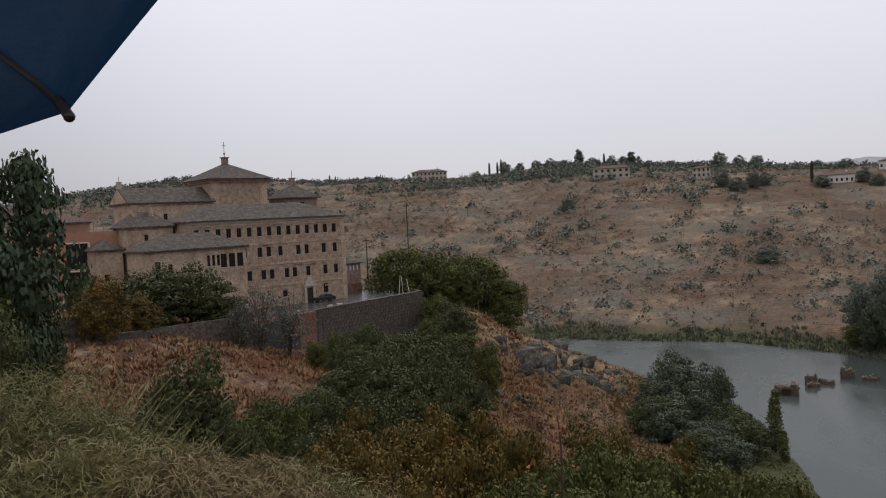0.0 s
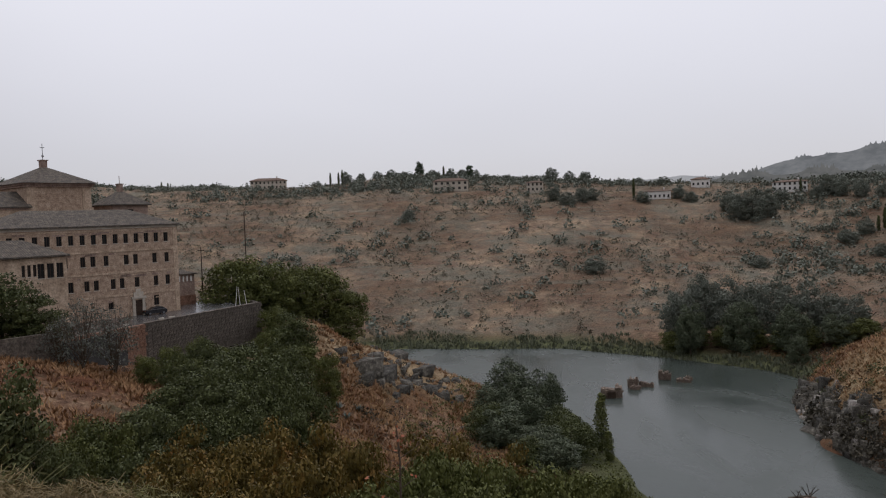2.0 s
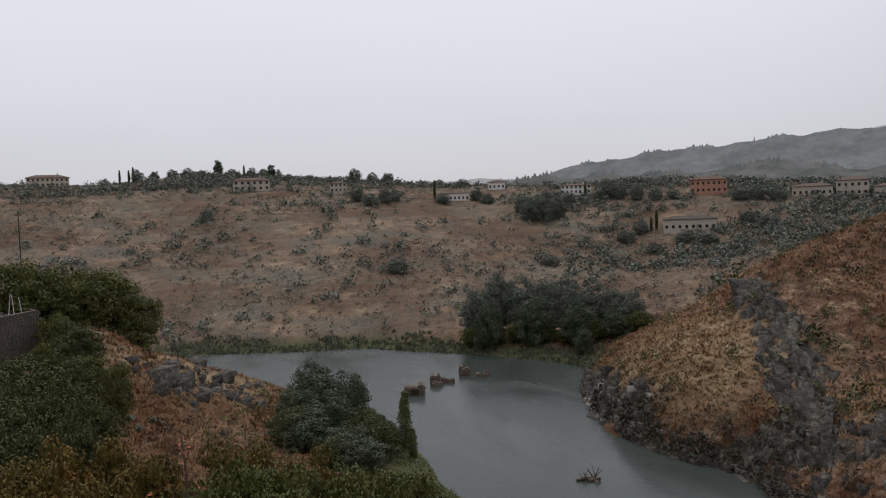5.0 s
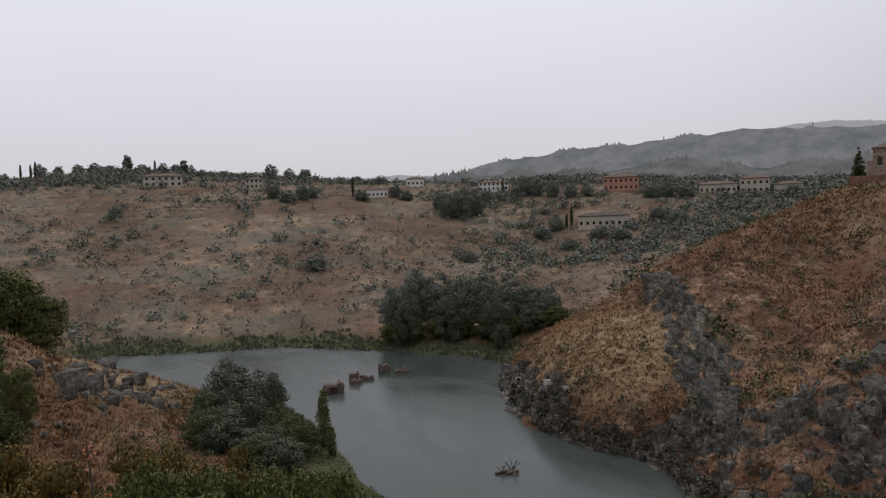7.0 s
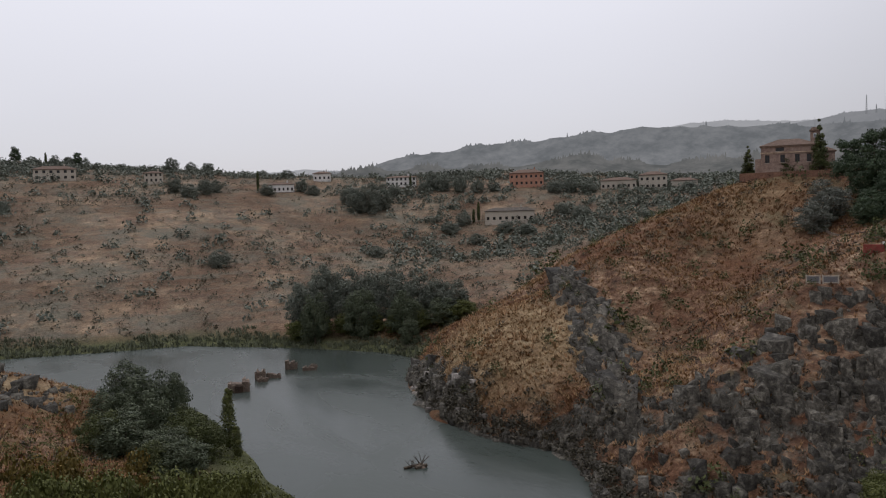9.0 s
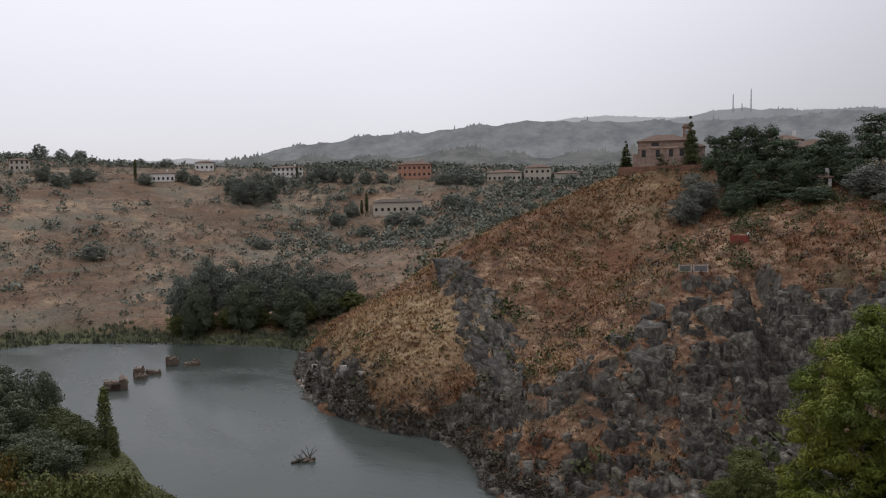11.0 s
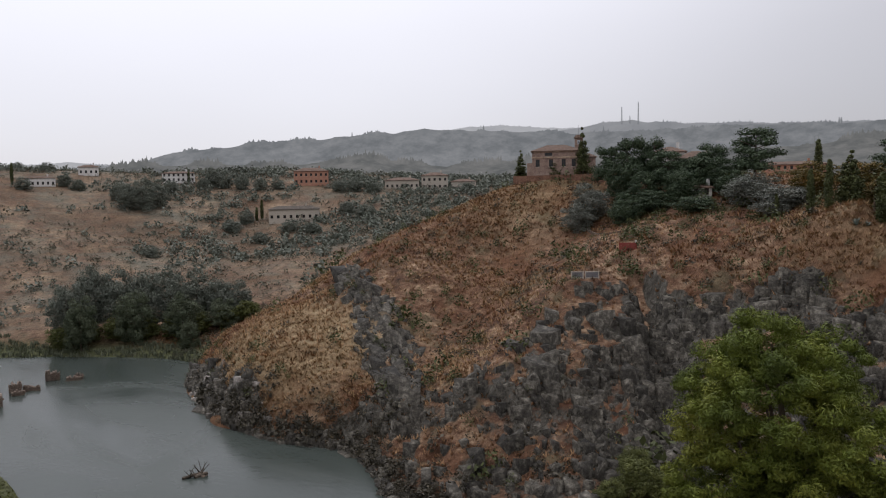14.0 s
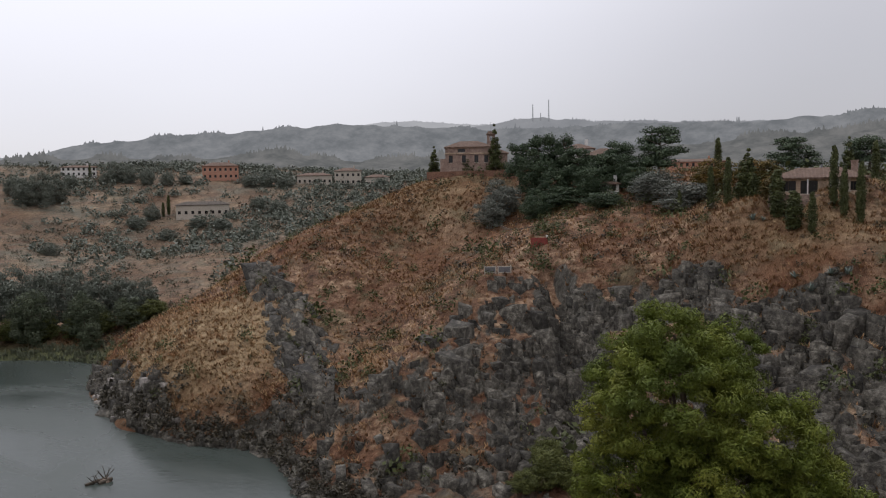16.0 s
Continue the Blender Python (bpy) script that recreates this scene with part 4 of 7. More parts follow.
def make_rocks():
    rng = np.random.default_rng(5)
    x, y = ring(80000, rng, 30, 96, 104, 240)
    c = crag(x, y)
    x, y = keep(x, y, (c > 0.3) * (x > 87) * c, rng)
    gx, gy = slope_of(x, y)
    steep = np.hypot(gx, gy)
    rib = np.abs((x - 134) - 0.735 * (y - 120.5)) + 1.2 * np.abs(y - 119) < 42
    ok = rng.uniform(0, 1, len(x)) < np.where(rib, 0.38, smooth01(steep, 0.55, 1.3) * 0.62 + 0.05)
    for where, name, tall, lean, label in ((ok & ~rib, "crag_blocks", 2.5, 0.06, "jointed grey schist blocks and columns of the crags"), (ok & rib, "slab_blocks", 3.2, 0.75, "slanting grey schist slabs on the hillside")):
        bx, by = x[where], y[where]
        stuff(name, quick_mesh(name, *rock_blocks(bx, by, rng.gamma(1.7, 0.38, len(bx)) + 0.25, rng, tall, lean), M["rock"], False, 4), label, "rock")
    n = 70
    f = rng.uniform(0, 1, n)
    bx, by = 128 - 23 * f + rng.normal(0, 1.6, n), 64 - 12 * f + rng.normal(0, 1.8, n)
    stuff("rock_columns", quick_mesh("rock_columns", *rock_blocks(bx, by, rng.uniform(0.8, 1.7, n), rng, 3.4, 0.03), M["rock"], False, 4), "tall upright schist columns of the buttress", "rock")
    # boulders and dark stones along the waterline of the hill
    y = rng.uniform(62, 168, 900)
    x = np.interp(y, SHORE_Y, SHORE_X) + rng.gamma(1.6, 0.8, 900) - 0.4
    stuff("waterline_rocks", quick_mesh("waterline_rocks", *rock_blocks(x, y, rng.gamma(2.0, 0.25, 900) + 0.2, rng, 1.0), M["rock"], False, 4), "dark stones along the foot of the hill at the water", "rock")
    x, y = ring(9000, rng, -4, 16, 140, 205)
    d = np.exp(-((x - 27) / 16) ** 2 - ((y - 168 - 0.35 * (x - 27)) / 9) ** 2)
    x, y = keep(x, y, d * smooth01(fbm(x, y, 9, 3, 91), 0.2, 0.6) * 0.22, rng)
    stuff("spur_rocks", quick_mesh("spur_rocks", *rock_blocks(x, y, rng.gamma(2.4, 0.42, len(x)) + 0.3, rng, 1.0, 0.4), M["rock"], False, 4), "grey rock outcrops breaking through the grassy spur", "rock")
    x, y = ring(1500, rng, 30, 44, 120, 190)
    x, y = keep(x, y, 0.6 * np.exp(-((x - np.interp(y, SHORE_Y, SHORE_X) - 2.5) / 2.5) ** 2 - ((y - 146) / 16) ** 2), rng)
    stuff("shore_rocks", quick_mesh("shore_rocks", *rock_blocks(x, y, rng.gamma(3.0, 0.35, len(x)) + 0.4, rng, 1.2), M["pale_rock"], False, 4), "pale rocks where the hill meets the river", "rock")


make_scatter()
make_rocks()


# ---- trees: a trunk with limbs and a crown of leaf shapes ----
TREES = {}


def trunk_mesh(h, r, lean, limbs, top, rng, sides=7):
    bm = bmesh.new()
    bend = Vector((lean * rng.uniform(-1, 1), lean * rng.uniform(-1, 1), 0))
    pts = [Vector((0, 0, -0.6)), Vector((0, 0, h * 0.18)) + bend * 0.4, Vector((0, 0, h * 0.5)) + bend, Vector((0, 0, h * top)) + bend * 1.2]
    rad = [r, r * 0.8, r * 0.5, r * 0.15]
    for a, b, p, q in zip(pts, pts[1:], rad, rad[1:]):
        tube(bm, a, b, p, q, sides)
    ends = []
    for k in range(limbs):
        f = rng.uniform(0.3, 0.85)
        a = pts[1].lerp(pts[3], f)
        ang = k * 2.4 + rng.uniform(-0.4, 0.4)
        out = h * rng.uniform(0.16, 0.30)
        b = a + Vector((math.cos(ang) * out, math.sin(ang) * out, h * rng.uniform(0.05, 0.2)))
        tube(bm, a, b, r * 0.38, r * 0.08, 5)
        ends.append(b)
    me = bpy.data.meshes.new("trunk")
    bm.to_mesh(me)
    bm.free()
    me.materials.append(M["bark"])
    return me


def crown_of(blobs, per, leaf, mat, rng, flat=0.75, shape=LEAF):
    """blobs: rows of centre and radius. Leaf shapes fill each, thickest near its skin."""
    blobs = np.asarray(blobs, float)
    n = len(blobs)
    d = rng.normal(size=(n, per, 3))
    d /= np.linalg.norm(d, axis=-1, keepdims=True)
    d *= rng.uniform(0.1, 1.0, (n, per, 1)) ** 0.2 * rng.uniform(0.8, 1.2, (n, per, 1))
    d[..., 2] = np.where(d[..., 2] < -0.2, -0.2 + 0.35 * (d[..., 2] + 0.2), d[..., 2]) * flat
    c = (blobs[:, None, :3] + d * blobs[:, None, 3:4]).reshape(-1, 3)
    return quick_mesh("crown", *leaf_skin(c, d.reshape(-1, 3), leaf * rng.uniform(0.6, 1.3, len(c)), rng, 0.7, shape), mat, False, 4)


def blobs_round(h, r, low, n, rng, size=0.40):
    """Clump centres over an uneven crown between low * h and h."""
    out = []
    zc, zr = h * (1 + low) / 2, h * (1 - low) / 2
    for k in range(n):
        u = 1 - 2 * (k + 0.5) / n
        a = k * 2.39996 + rng.uniform(-0.3, 0.3)
        s = math.sqrt(1 - u * u)
        f = rng.uniform(0.45, 1.0)
        out.append((s * math.cos(a) * r * f, s * math.sin(a) * r * f, zc + u * zr * f, r * size * rng.uniform(0.7, 1.2)))
    return out


def tree_kind(kind, variant):
    """The trunk and crown meshes of a kind of tree, ten metres tall."""
    if (kind, variant) in TREES:
        return TREES[kind, variant]
    rng = np.random.default_rng(100 * variant + sum(map(ord, kind)))
    h = 10.0
    if kind in ("dark", "green", "yellow", "willow", "olive", "hilltop", "ridge"):
        mat = {"dark": "leaf_dark", "green": "leaf_mid", "yellow": "leaf_yellow", "willow": "leaf_willow", "olive": "scrub", "hilltop": "pine_far", "ridge": "far_leaf"}[kind]
        t = trunk_mesh(h, 0.24, 0.5, 6, 0.8, rng)
        c = crown_of(blobs_round(h, 4.2, -0.04, 46, rng, 0.36), 230, 0.36, M[mat], rng, 0.8)
    elif kind in ("pine", "ridge_pine"):
        t = trunk_mesh(h, 0.26, 0.6, 7, 0.9, rng)
        blobs = [(math.cos(k * 2.4) * rng.uniform(0.8, 3.4), math.sin(k * 2.4) * rng.uniform(0.8, 3.4), h * rng.uniform(0.30, 0.93), rng.uniform(1.0, 1.7)) for k in range(46)]
        blobs = [b for b in blobs if math.hypot(b[0], b[1]) < 3.6 * (1.25 - b[2] / h * 0.75)]
        c = crown_of(blobs, 230, 0.34, M["pine_far"], rng, 0.7)
    elif kind == "cypress":
        t = trunk_mesh(h, 0.16, 0.05, 0, 0.85, rng)
        blobs = [(rng.normal(0, 0.12), rng.normal(0, 0.12), z, 0.32 + 0.75 * math.sin(math.pi * min(0.98, 0.12 + z / h * 0.87)) ** 0.8) for z in np.linspace(0.7, h - 0.3, 20)]
        c = crown_of(blobs, 190, 0.36, M["leaf_dark"], rng, 0.9)
    elif kind == "fir":
        t = trunk_mesh(h, 0.2, 0.05, 0, 0.95, rng)
        blobs = []
        for lv, z in enumerate(np.linspace(1.2, h - 0.25, 12)):
            rr = 2.6 * (1 - z / h) ** 0.85 + 0.12
            for k in range(max(1, int(rr * 4))):
                a = k * 6.283 / max(1, int(rr * 4)) + lv + rng.uniform(-0.3, 0.3)
                blobs.append((math.cos(a) * rr * rng.uniform(0.3, 0.9), math.sin(a) * rr * rng.uniform(0.3, 0.9), z - rr * 0.1 + rng.uniform(-0.5, 0.5), 0.25 + rr * 0.27))
        c = crown_of(blobs, 70, 0.40, M["leaf_dark"], rng, 1.05)
    elif kind == "poplar":
        t = trunk_mesh(h, 0.15, 0.1, 4, 0.92, rng)
        blobs = [(rng.normal(0, 0.12), rng.normal(0, 0.12), z, 0.35 + 0.75 * math.sin(math.pi * min(0.98, 0.1 + z / h * 0.9))) for z in np.linspace(1.0, h - 0.2, 22)]
        c = crown_of(blobs, 110, 0.36, M["leaf_mid"], rng, 1.2)
    else:  # half-bare bush
        bm = bmesh.new()
        for k in range(26):
            a, rr = k * 2.4, rng.uniform(0.6, 3.2)
            mid = Vector((math.cos(a) * rr * rng.uniform(0.2, 0.8), math.sin(a) * rr * rng.uniform(0.2, 0.8), h * rng.uniform(0.25, 0.55)))
            tip = Vector((math.cos(a) * rr, math.sin(a) * rr, h * rng.uniform(0.65, 1.0)))
            tube(bm, (0, 0, h * rng.uniform(-0.04, 0.22)), mid, 0.10, 0.06, 5)
            tube(bm, mid, tip, 0.06, 0.015, 4)
            for j in range(3):
                tube(bm, mid.lerp(tip, 0.3 + 0.2 * j), tip + Vector(rng.normal(0, 0.8, 3)), 0.03, 0.01, 3)
        t = bpy.data.meshes.new("trunk")
        bm.to_mesh(t)
        bm.free()
        t.materials.append(M["bark"])
        c = crown_of(blobs_round(h, 3.6, 0.1, 26, rng), 60, 0.30, M["scrub"], rng)
    TREES[kind, variant] = (t, c)
    return t, c


NATIVE = {"dark": 4.6, "green": 4.6, "yellow": 4.6, "willow": 4.6, "olive": 4.6, "hilltop": 4.6, "ridge": 4.6, "ridge_pine": 4.3, "pine": 4.3, "cypress": 1.5, "fir": 2.9, "poplar": 1.3, "bare": 4.2}
planted = [0]


def plant(kind, x, y, h, r, name, label, category="tree", group="", sink=0.2):
    planted[0] += 1
    k = planted[0]
    t, c = tree_kind(kind, k % 3)
    s = r / NATIVE[kind]
    m = pose(x, y, height_at(x, y) - sink, 0, 0, (k * 77) % 360) @ Matrix.Diagonal((s, s, h / 10.0, 1))
    ob = thing(name, m, label, category, group)
    piece("trunk", t, ob)
    piece("crown", c, ob)
    return ob


def grove(kind, rows, name, label, group, category="tree", sink=0.2):
    for x, y, h, r in rows:
        plant(kind, x, y, h, r, name, label, category, group, sink)


plant("pine", -33.1, 61.6, 23.0, 5.4, "pine_tree", "tall dark pine with layered boughs beside the road")
grove("dark", [(-37.3, 70.8, 14, 3.4), (-30.4, 52, 12.2, 3.2), (-24.8, 43.4, 9.2, 2.4), (-34, 62, 12, 3.4)], "evergreen_tree", "dark bushy evergreen under the tall pine", "evergreens below the pine")
grove("yellow", [(-47, 109.3, 9.5, 4.0), (-44.7, 117.8, 6, 3)], "small_tree", "small yellow-green tree beside the road wall", "trees by the road")
grove("dark", [(-45.4, 124, 9.3, 5.9), (-41.4, 129.5, 10.7, 6), (-36.4, 128.9, 8.2, 4.9), (-50.1, 124.3, 6.1, 3.6)], "cedar", "dark spreading evergreen in front of the convent wing", "evergreens before the convent")
grove("cypress", [(-59.6, 126.7, 6.5, 1.0), (-58.4, 127.4, 5.8, 0.9)], "cypress", "slim dark cypress by the salmon building", "cypresses by the road")
grove("bare", [(-28.6, 122.7, 10.5, 4.4), (-24.9, 125.5, 10.1, 4.2), (-32.1, 123.9, 7.2, 3.2)], "bare_tree", "thin half-bare grey-brown tree on the red slope", "half-bare trees")
grove("dark", [(-19.1, 59, 10.6, 3.6), (-20.4, 56.5, 8.6, 2.2)], "juniper", "dense dark green juniper on the red slope", "junipers")
grove("green", [(-10.5, 179.7, 16.5, 7.6), (-3.2, 184, 15.2, 6.8), (8.4, 181.8, 15.6, 7.2), (13.5, 179.6, 12.6, 5.0), (-6.3, 178.9, 14.2, 6.1), (3.0, 177.5, 13.0, 5.8)], "broadleaf_tree", "full green tree behind the terrace", "trees behind the terrace")
grove("fir", [(7, 183.9, 15.6, 1.8), (1.5, 190, 17, 3.3)], "fir_tree", "dark pointed conifer behind the terrace", "conifers behind the terrace")
grove("dark", [(-12.6, 127.4, 8.9, 3.6), (-6.2, 121.8, 10.3, 4.7), (-0.6, 128, 11.5, 4.1), (-13.5, 111.2, 8.5, 3.2), (1.2, 155, 9.6, 4.4), (-7.3, 99.7, 11.9, 4.2), (-1.7, 105, 12.6, 3.7)], "broadleaf_tree", "dark green tree at the foot of the retaining wall", "trees under the terrace")
grove("dark", [(-15.8, 70.2, 7.4, 3.1), (-13.5, 80.9, 8.6, 3.5), (-9.3, 84.5, 9.7, 3.6), (-10.4, 61.1, 7.5, 3.1), (-4.8, 87.9, 10, 3.7), (0.3, 92, 11.6, 3.2), (-15.6, 57.9, 6.6, 1.9)], "broadleaf_tree", "dark green tree on the slope below the brow", "trees below the brow")
grove("yellow", [(-7.3, 57.5, 9.6, 3.2), (-4, 55.9, 10, 3.1), (-1.8, 66, 11.8, 3.2), (2.3, 64, 12.1, 3.5), (5.1, 59.8, 11.9, 2.8), (0.7, 50, 10.1, 2.8), (-3.3, 45.9, 8.3, 2.6)], "autumn_tree", "tree turning orange and yellow below the brow", "autumn trees below the brow")
grove("yellow", [(11.4, 67, 12.6, 3.2), (15, 68.4, 12.7, 3.8), (19.2, 69.4, 12.2, 3.5)], "autumn_tree", "yellow-green tree with orange tips below the brow", "autumn trees below the brow")
grove("green", [(7.8, 55.5, 11.1, 3.1), (12.3, 54.6, 11.2, 3.5), (3.8, 45.8, 9.7, 2.6), (24.1, 74.2, 11.8, 3.7), (30.7, 80.3, 12.5, 4.1), (18, 59.3, 10.7, 3), (32.3, 77.5, 11.5, 3.4)], "broadleaf_tree", "mid green tree on the slope below the brow", "trees below the brow")
grove("willow", [(47.1, 165.4, 11.9, 5.7), (52.9, 159.5, 12, 4.4), (41.9, 159.6, 8.6, 4.8), (44.6, 148.4, 10.1, 5.7), (38.8, 142.8, 7.5, 5.4), (42.5, 131.3, 6.1, 4.6), (43.4, 124.7, 5.6, 4.4)], "willow", "grey-green willow on the river bank", "willows on the bank")
grove("dark", [(50, 141.4, 8.2, 4.4), (52.6, 138, 6, 3.2), (48.5, 133.5, 7.4, 4.3), (36.9, 147.4, 7.4, 4.4), (39.2, 128.2, 5.2, 3.5)], "alder", "dark green bushy tree on the river bank", "alders on the bank")
grove("poplar", [(57.2, 140.6, 11.2, 1.6), (56.1, 134.8, 5.6, 1.2)], "poplar", "slim upright poplar at the water's edge", "poplars on the bank")
grove("ridge", [(121.8, 233.5, 18, 6), (131.0, 234.7, 19, 6.2), (135.3, 227.1, 18.5, 6.6), (140.6, 221.4, 19, 6.5), (145.6, 215.6, 18, 6.5), (150.3, 209.7, 16.5, 6.1), (154.8, 203.7, 14.5, 6.1), (157.7, 198.8, 12.1, 5)], "riverside_tree", "tall dull green tree in the far-bank grove", "grove on the far bank")
grove("willow", [(120.3, 223.4, 16, 5), (131.7, 214.4, 16, 5.9), (141.1, 203.1, 13.5, 5.8), (150.2, 196.4, 9.5, 4.9), (137, 195, 8, 3.2)], "riverside_tree", "pale grey-green tree at the edge of the far-bank grove", "grove on the far bank")
grove("green", [(119, 231, 7, 4.6), (125, 228, 7, 4.6), (131, 222, 7, 4.6), (136, 215, 7, 4.6), (141, 208, 7, 4.6), (146, 203, 7, 4.6), (152, 197, 7, 4.6), (157, 193, 7, 4.6), (128, 236, 7, 4.6), (160, 200, 7, 4.6)], "riverside_bush", "low dull green bush under the far-bank grove", "bushes under the grove")
grove("fir", [(217.5, 133.1, 10.9, 2.9), (218.9, 112.2, 13.6, 3.2), (216.8, 120.4, 7.2, 3.2), (169.3, 30.3, 10.4, 3.6), (184.5, 13.4, 9, 2.4)], "fir_tree", "dark pointed conifer on the hilltop", "conifers on the hilltop")
grove("pine", [(205.8, 91, 17.5, 6.1), (209, 86, 16.5, 4.8), (207.8, 59, 14.5, 7.9), (209.5, 99.6, 13.5, 4.9), (213.2, 71.8, 10.9, 5.7), (206.8, 80.7, 12.3, 7.1), (205.7, 72.3, 9.5, 7), (229.7, 12.2, 10, 7.3), (188.4, 24.5, 9, 6.6)], "pine_tree", "round-headed dark pine on the hilltop", "pines on the hilltop")
grove("olive", [(192.1, 55.6, 7.6, 6.6), (196.6, 98.7, 10, 5.2), (190.7, 99.2, 7.8, 4.5), (184.6, 45.1, 5.3, 6.3), (181.9, 47.5, 3.6, 4.8)], "olive_tree", "grey-green rounded tree on the hilltop slope", "olives on the hilltop")
grove("hilltop", [(196.1, 80.5, 5.4, 6), (189.6, 85.5, 6.4, 4.4), (188.4, 67, 4, 5.7), (202, 85, 9.5, 5.2), (204, 77, 10, 5.4), (206, 68, 8.5, 5), (199, 73, 8, 5), (200, 62, 6.5, 4.6), (206, 94, 9.5, 4.6), (196, 88, 6.5, 4.2)], "evergreen_tree", "low dark evergreen below the hilltop pines", "evergreens on the hilltop")
grove("yellow", [(190.5, 41.5, 7.7, 5.8), (176.2, 25.5, 4.8, 4.8), (182.4, 30.9, 5.8, 5.6)], "small_tree", "yellowing garden tree beside the hillside house", "garden trees")
grove("cypress", [(234.7, 50, 10.5, 1.6), (168, 37.1, 9, 1.1), (166.7, 33.5, 9.5, 1.2), (163.3, 23.8, 9.2, 2.1), (158.7, 20.2, 7.2, 2.2), (157.1, 17, 7.6, 1.1), (163.4, 14.2, 11, 1.2), (161.5, 12.3, 9, 1.1), (161.7, 9.6, 11, 1.2), (199.8, 9.2, 9, 1.3), (179.1, 46.2, 5.2, 0.8)], "cypress", "slim dark cypress in the hillside garden", "garden cypresses")
grove("green", [(108.1, 47.3, 5.4, 2.6), (104.1, 41.2, 4.5, 3.2), (99.5, 46.9, 3.4, 2.4), (102.8, 44.4, 6, 3.3)], "gully_tree", "green tree in the gully at the foot of the crags", "gully trees")

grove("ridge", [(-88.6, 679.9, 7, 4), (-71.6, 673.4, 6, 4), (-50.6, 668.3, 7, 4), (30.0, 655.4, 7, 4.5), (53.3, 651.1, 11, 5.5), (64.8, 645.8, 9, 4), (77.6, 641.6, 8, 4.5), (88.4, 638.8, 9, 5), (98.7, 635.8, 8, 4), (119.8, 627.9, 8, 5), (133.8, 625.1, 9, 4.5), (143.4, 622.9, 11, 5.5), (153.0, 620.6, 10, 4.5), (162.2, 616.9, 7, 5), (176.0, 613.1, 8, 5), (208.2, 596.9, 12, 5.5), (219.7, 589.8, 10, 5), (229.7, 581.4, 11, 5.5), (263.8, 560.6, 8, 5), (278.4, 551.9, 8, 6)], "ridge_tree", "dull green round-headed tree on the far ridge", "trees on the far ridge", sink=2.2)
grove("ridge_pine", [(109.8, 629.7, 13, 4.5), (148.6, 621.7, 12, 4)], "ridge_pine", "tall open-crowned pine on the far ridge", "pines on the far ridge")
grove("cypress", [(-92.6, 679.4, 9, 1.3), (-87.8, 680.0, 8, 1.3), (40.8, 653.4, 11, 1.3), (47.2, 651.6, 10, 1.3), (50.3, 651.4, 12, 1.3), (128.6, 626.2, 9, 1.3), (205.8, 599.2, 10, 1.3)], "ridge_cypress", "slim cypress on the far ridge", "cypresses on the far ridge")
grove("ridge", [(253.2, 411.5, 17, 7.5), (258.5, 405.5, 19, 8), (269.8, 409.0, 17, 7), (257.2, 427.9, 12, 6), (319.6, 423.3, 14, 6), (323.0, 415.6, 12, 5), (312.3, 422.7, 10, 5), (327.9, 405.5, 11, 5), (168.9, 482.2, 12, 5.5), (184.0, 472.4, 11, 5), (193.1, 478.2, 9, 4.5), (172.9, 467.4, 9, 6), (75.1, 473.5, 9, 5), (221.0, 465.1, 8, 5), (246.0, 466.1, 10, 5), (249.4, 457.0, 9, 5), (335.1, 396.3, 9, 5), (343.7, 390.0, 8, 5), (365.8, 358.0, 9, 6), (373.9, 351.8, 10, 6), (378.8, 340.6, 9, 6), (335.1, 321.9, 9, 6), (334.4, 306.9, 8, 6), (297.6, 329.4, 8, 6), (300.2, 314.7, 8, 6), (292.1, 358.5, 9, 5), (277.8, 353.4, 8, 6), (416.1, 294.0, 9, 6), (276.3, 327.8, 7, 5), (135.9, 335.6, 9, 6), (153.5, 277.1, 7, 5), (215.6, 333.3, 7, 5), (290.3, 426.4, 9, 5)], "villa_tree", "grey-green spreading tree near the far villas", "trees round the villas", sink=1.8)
grove("cypress", [(220.7, 476.8, 13, 1.4), (301.1, 355.7, 11, 1.5), (298.0, 356.5, 8, 1.3), (312.6, 438.7, 9, 1.2)], "villa_cypress", "slim cypress beside a far villa", "cypresses by the villas")
grove("dark", [(-6.0, 117.8, 10.8, 5.0), (-0.2, 122.0, 11.7, 4.4), (-10.5, 111.5, 8.5, 4.5), (-12.7, 103.2, 7.5, 4.4), (-15.9, 94.7, 4.9, 3.6), (-4.0, 103.9, 10.2, 4.5), (-7.1, 95.7, 9.9, 4.2), (2.0, 112.0, 11.1, 4.0), (-12.3, 83.1, 5.5, 3.6)], "evergreen_tree", "dense dark green tree below the retaining wall", "trees under the terrace")
grove("green", [(-13.2, 131.3, 8.8, 2.8), (-16.7, 72.1, 8.5, 2.6), (-14.4, 70.6, 8.5, 2.4), (6.7, 139.8, 10.0, 3.0), (-16.3, 64.0, 6.9, 2.4)], "small_tree", "small fresh green tree on the red slope", "small trees on the slope")
grove("yellow", [(-2.6, 61.9, 10.8, 3.2), (0.1, 64.0, 11.6, 3.4), (2.7, 61.9, 12.1, 3.2), (-4.8, 55.8, 9.0, 3.0), (-8.5, 49.3, 7.0, 2.6), (-6.6, 51.6, 7.9, 2.8), (-0.8, 52.0, 9.5, 2.8), (2.2, 52.0, 10.3, 2.8), (5.5, 59.7, 11.4, 3.0), (-2.3, 43.9, 7.4, 2.4)], "autumn_tree", "tree turning rusty orange below the brow", "autumn trees below the brow")
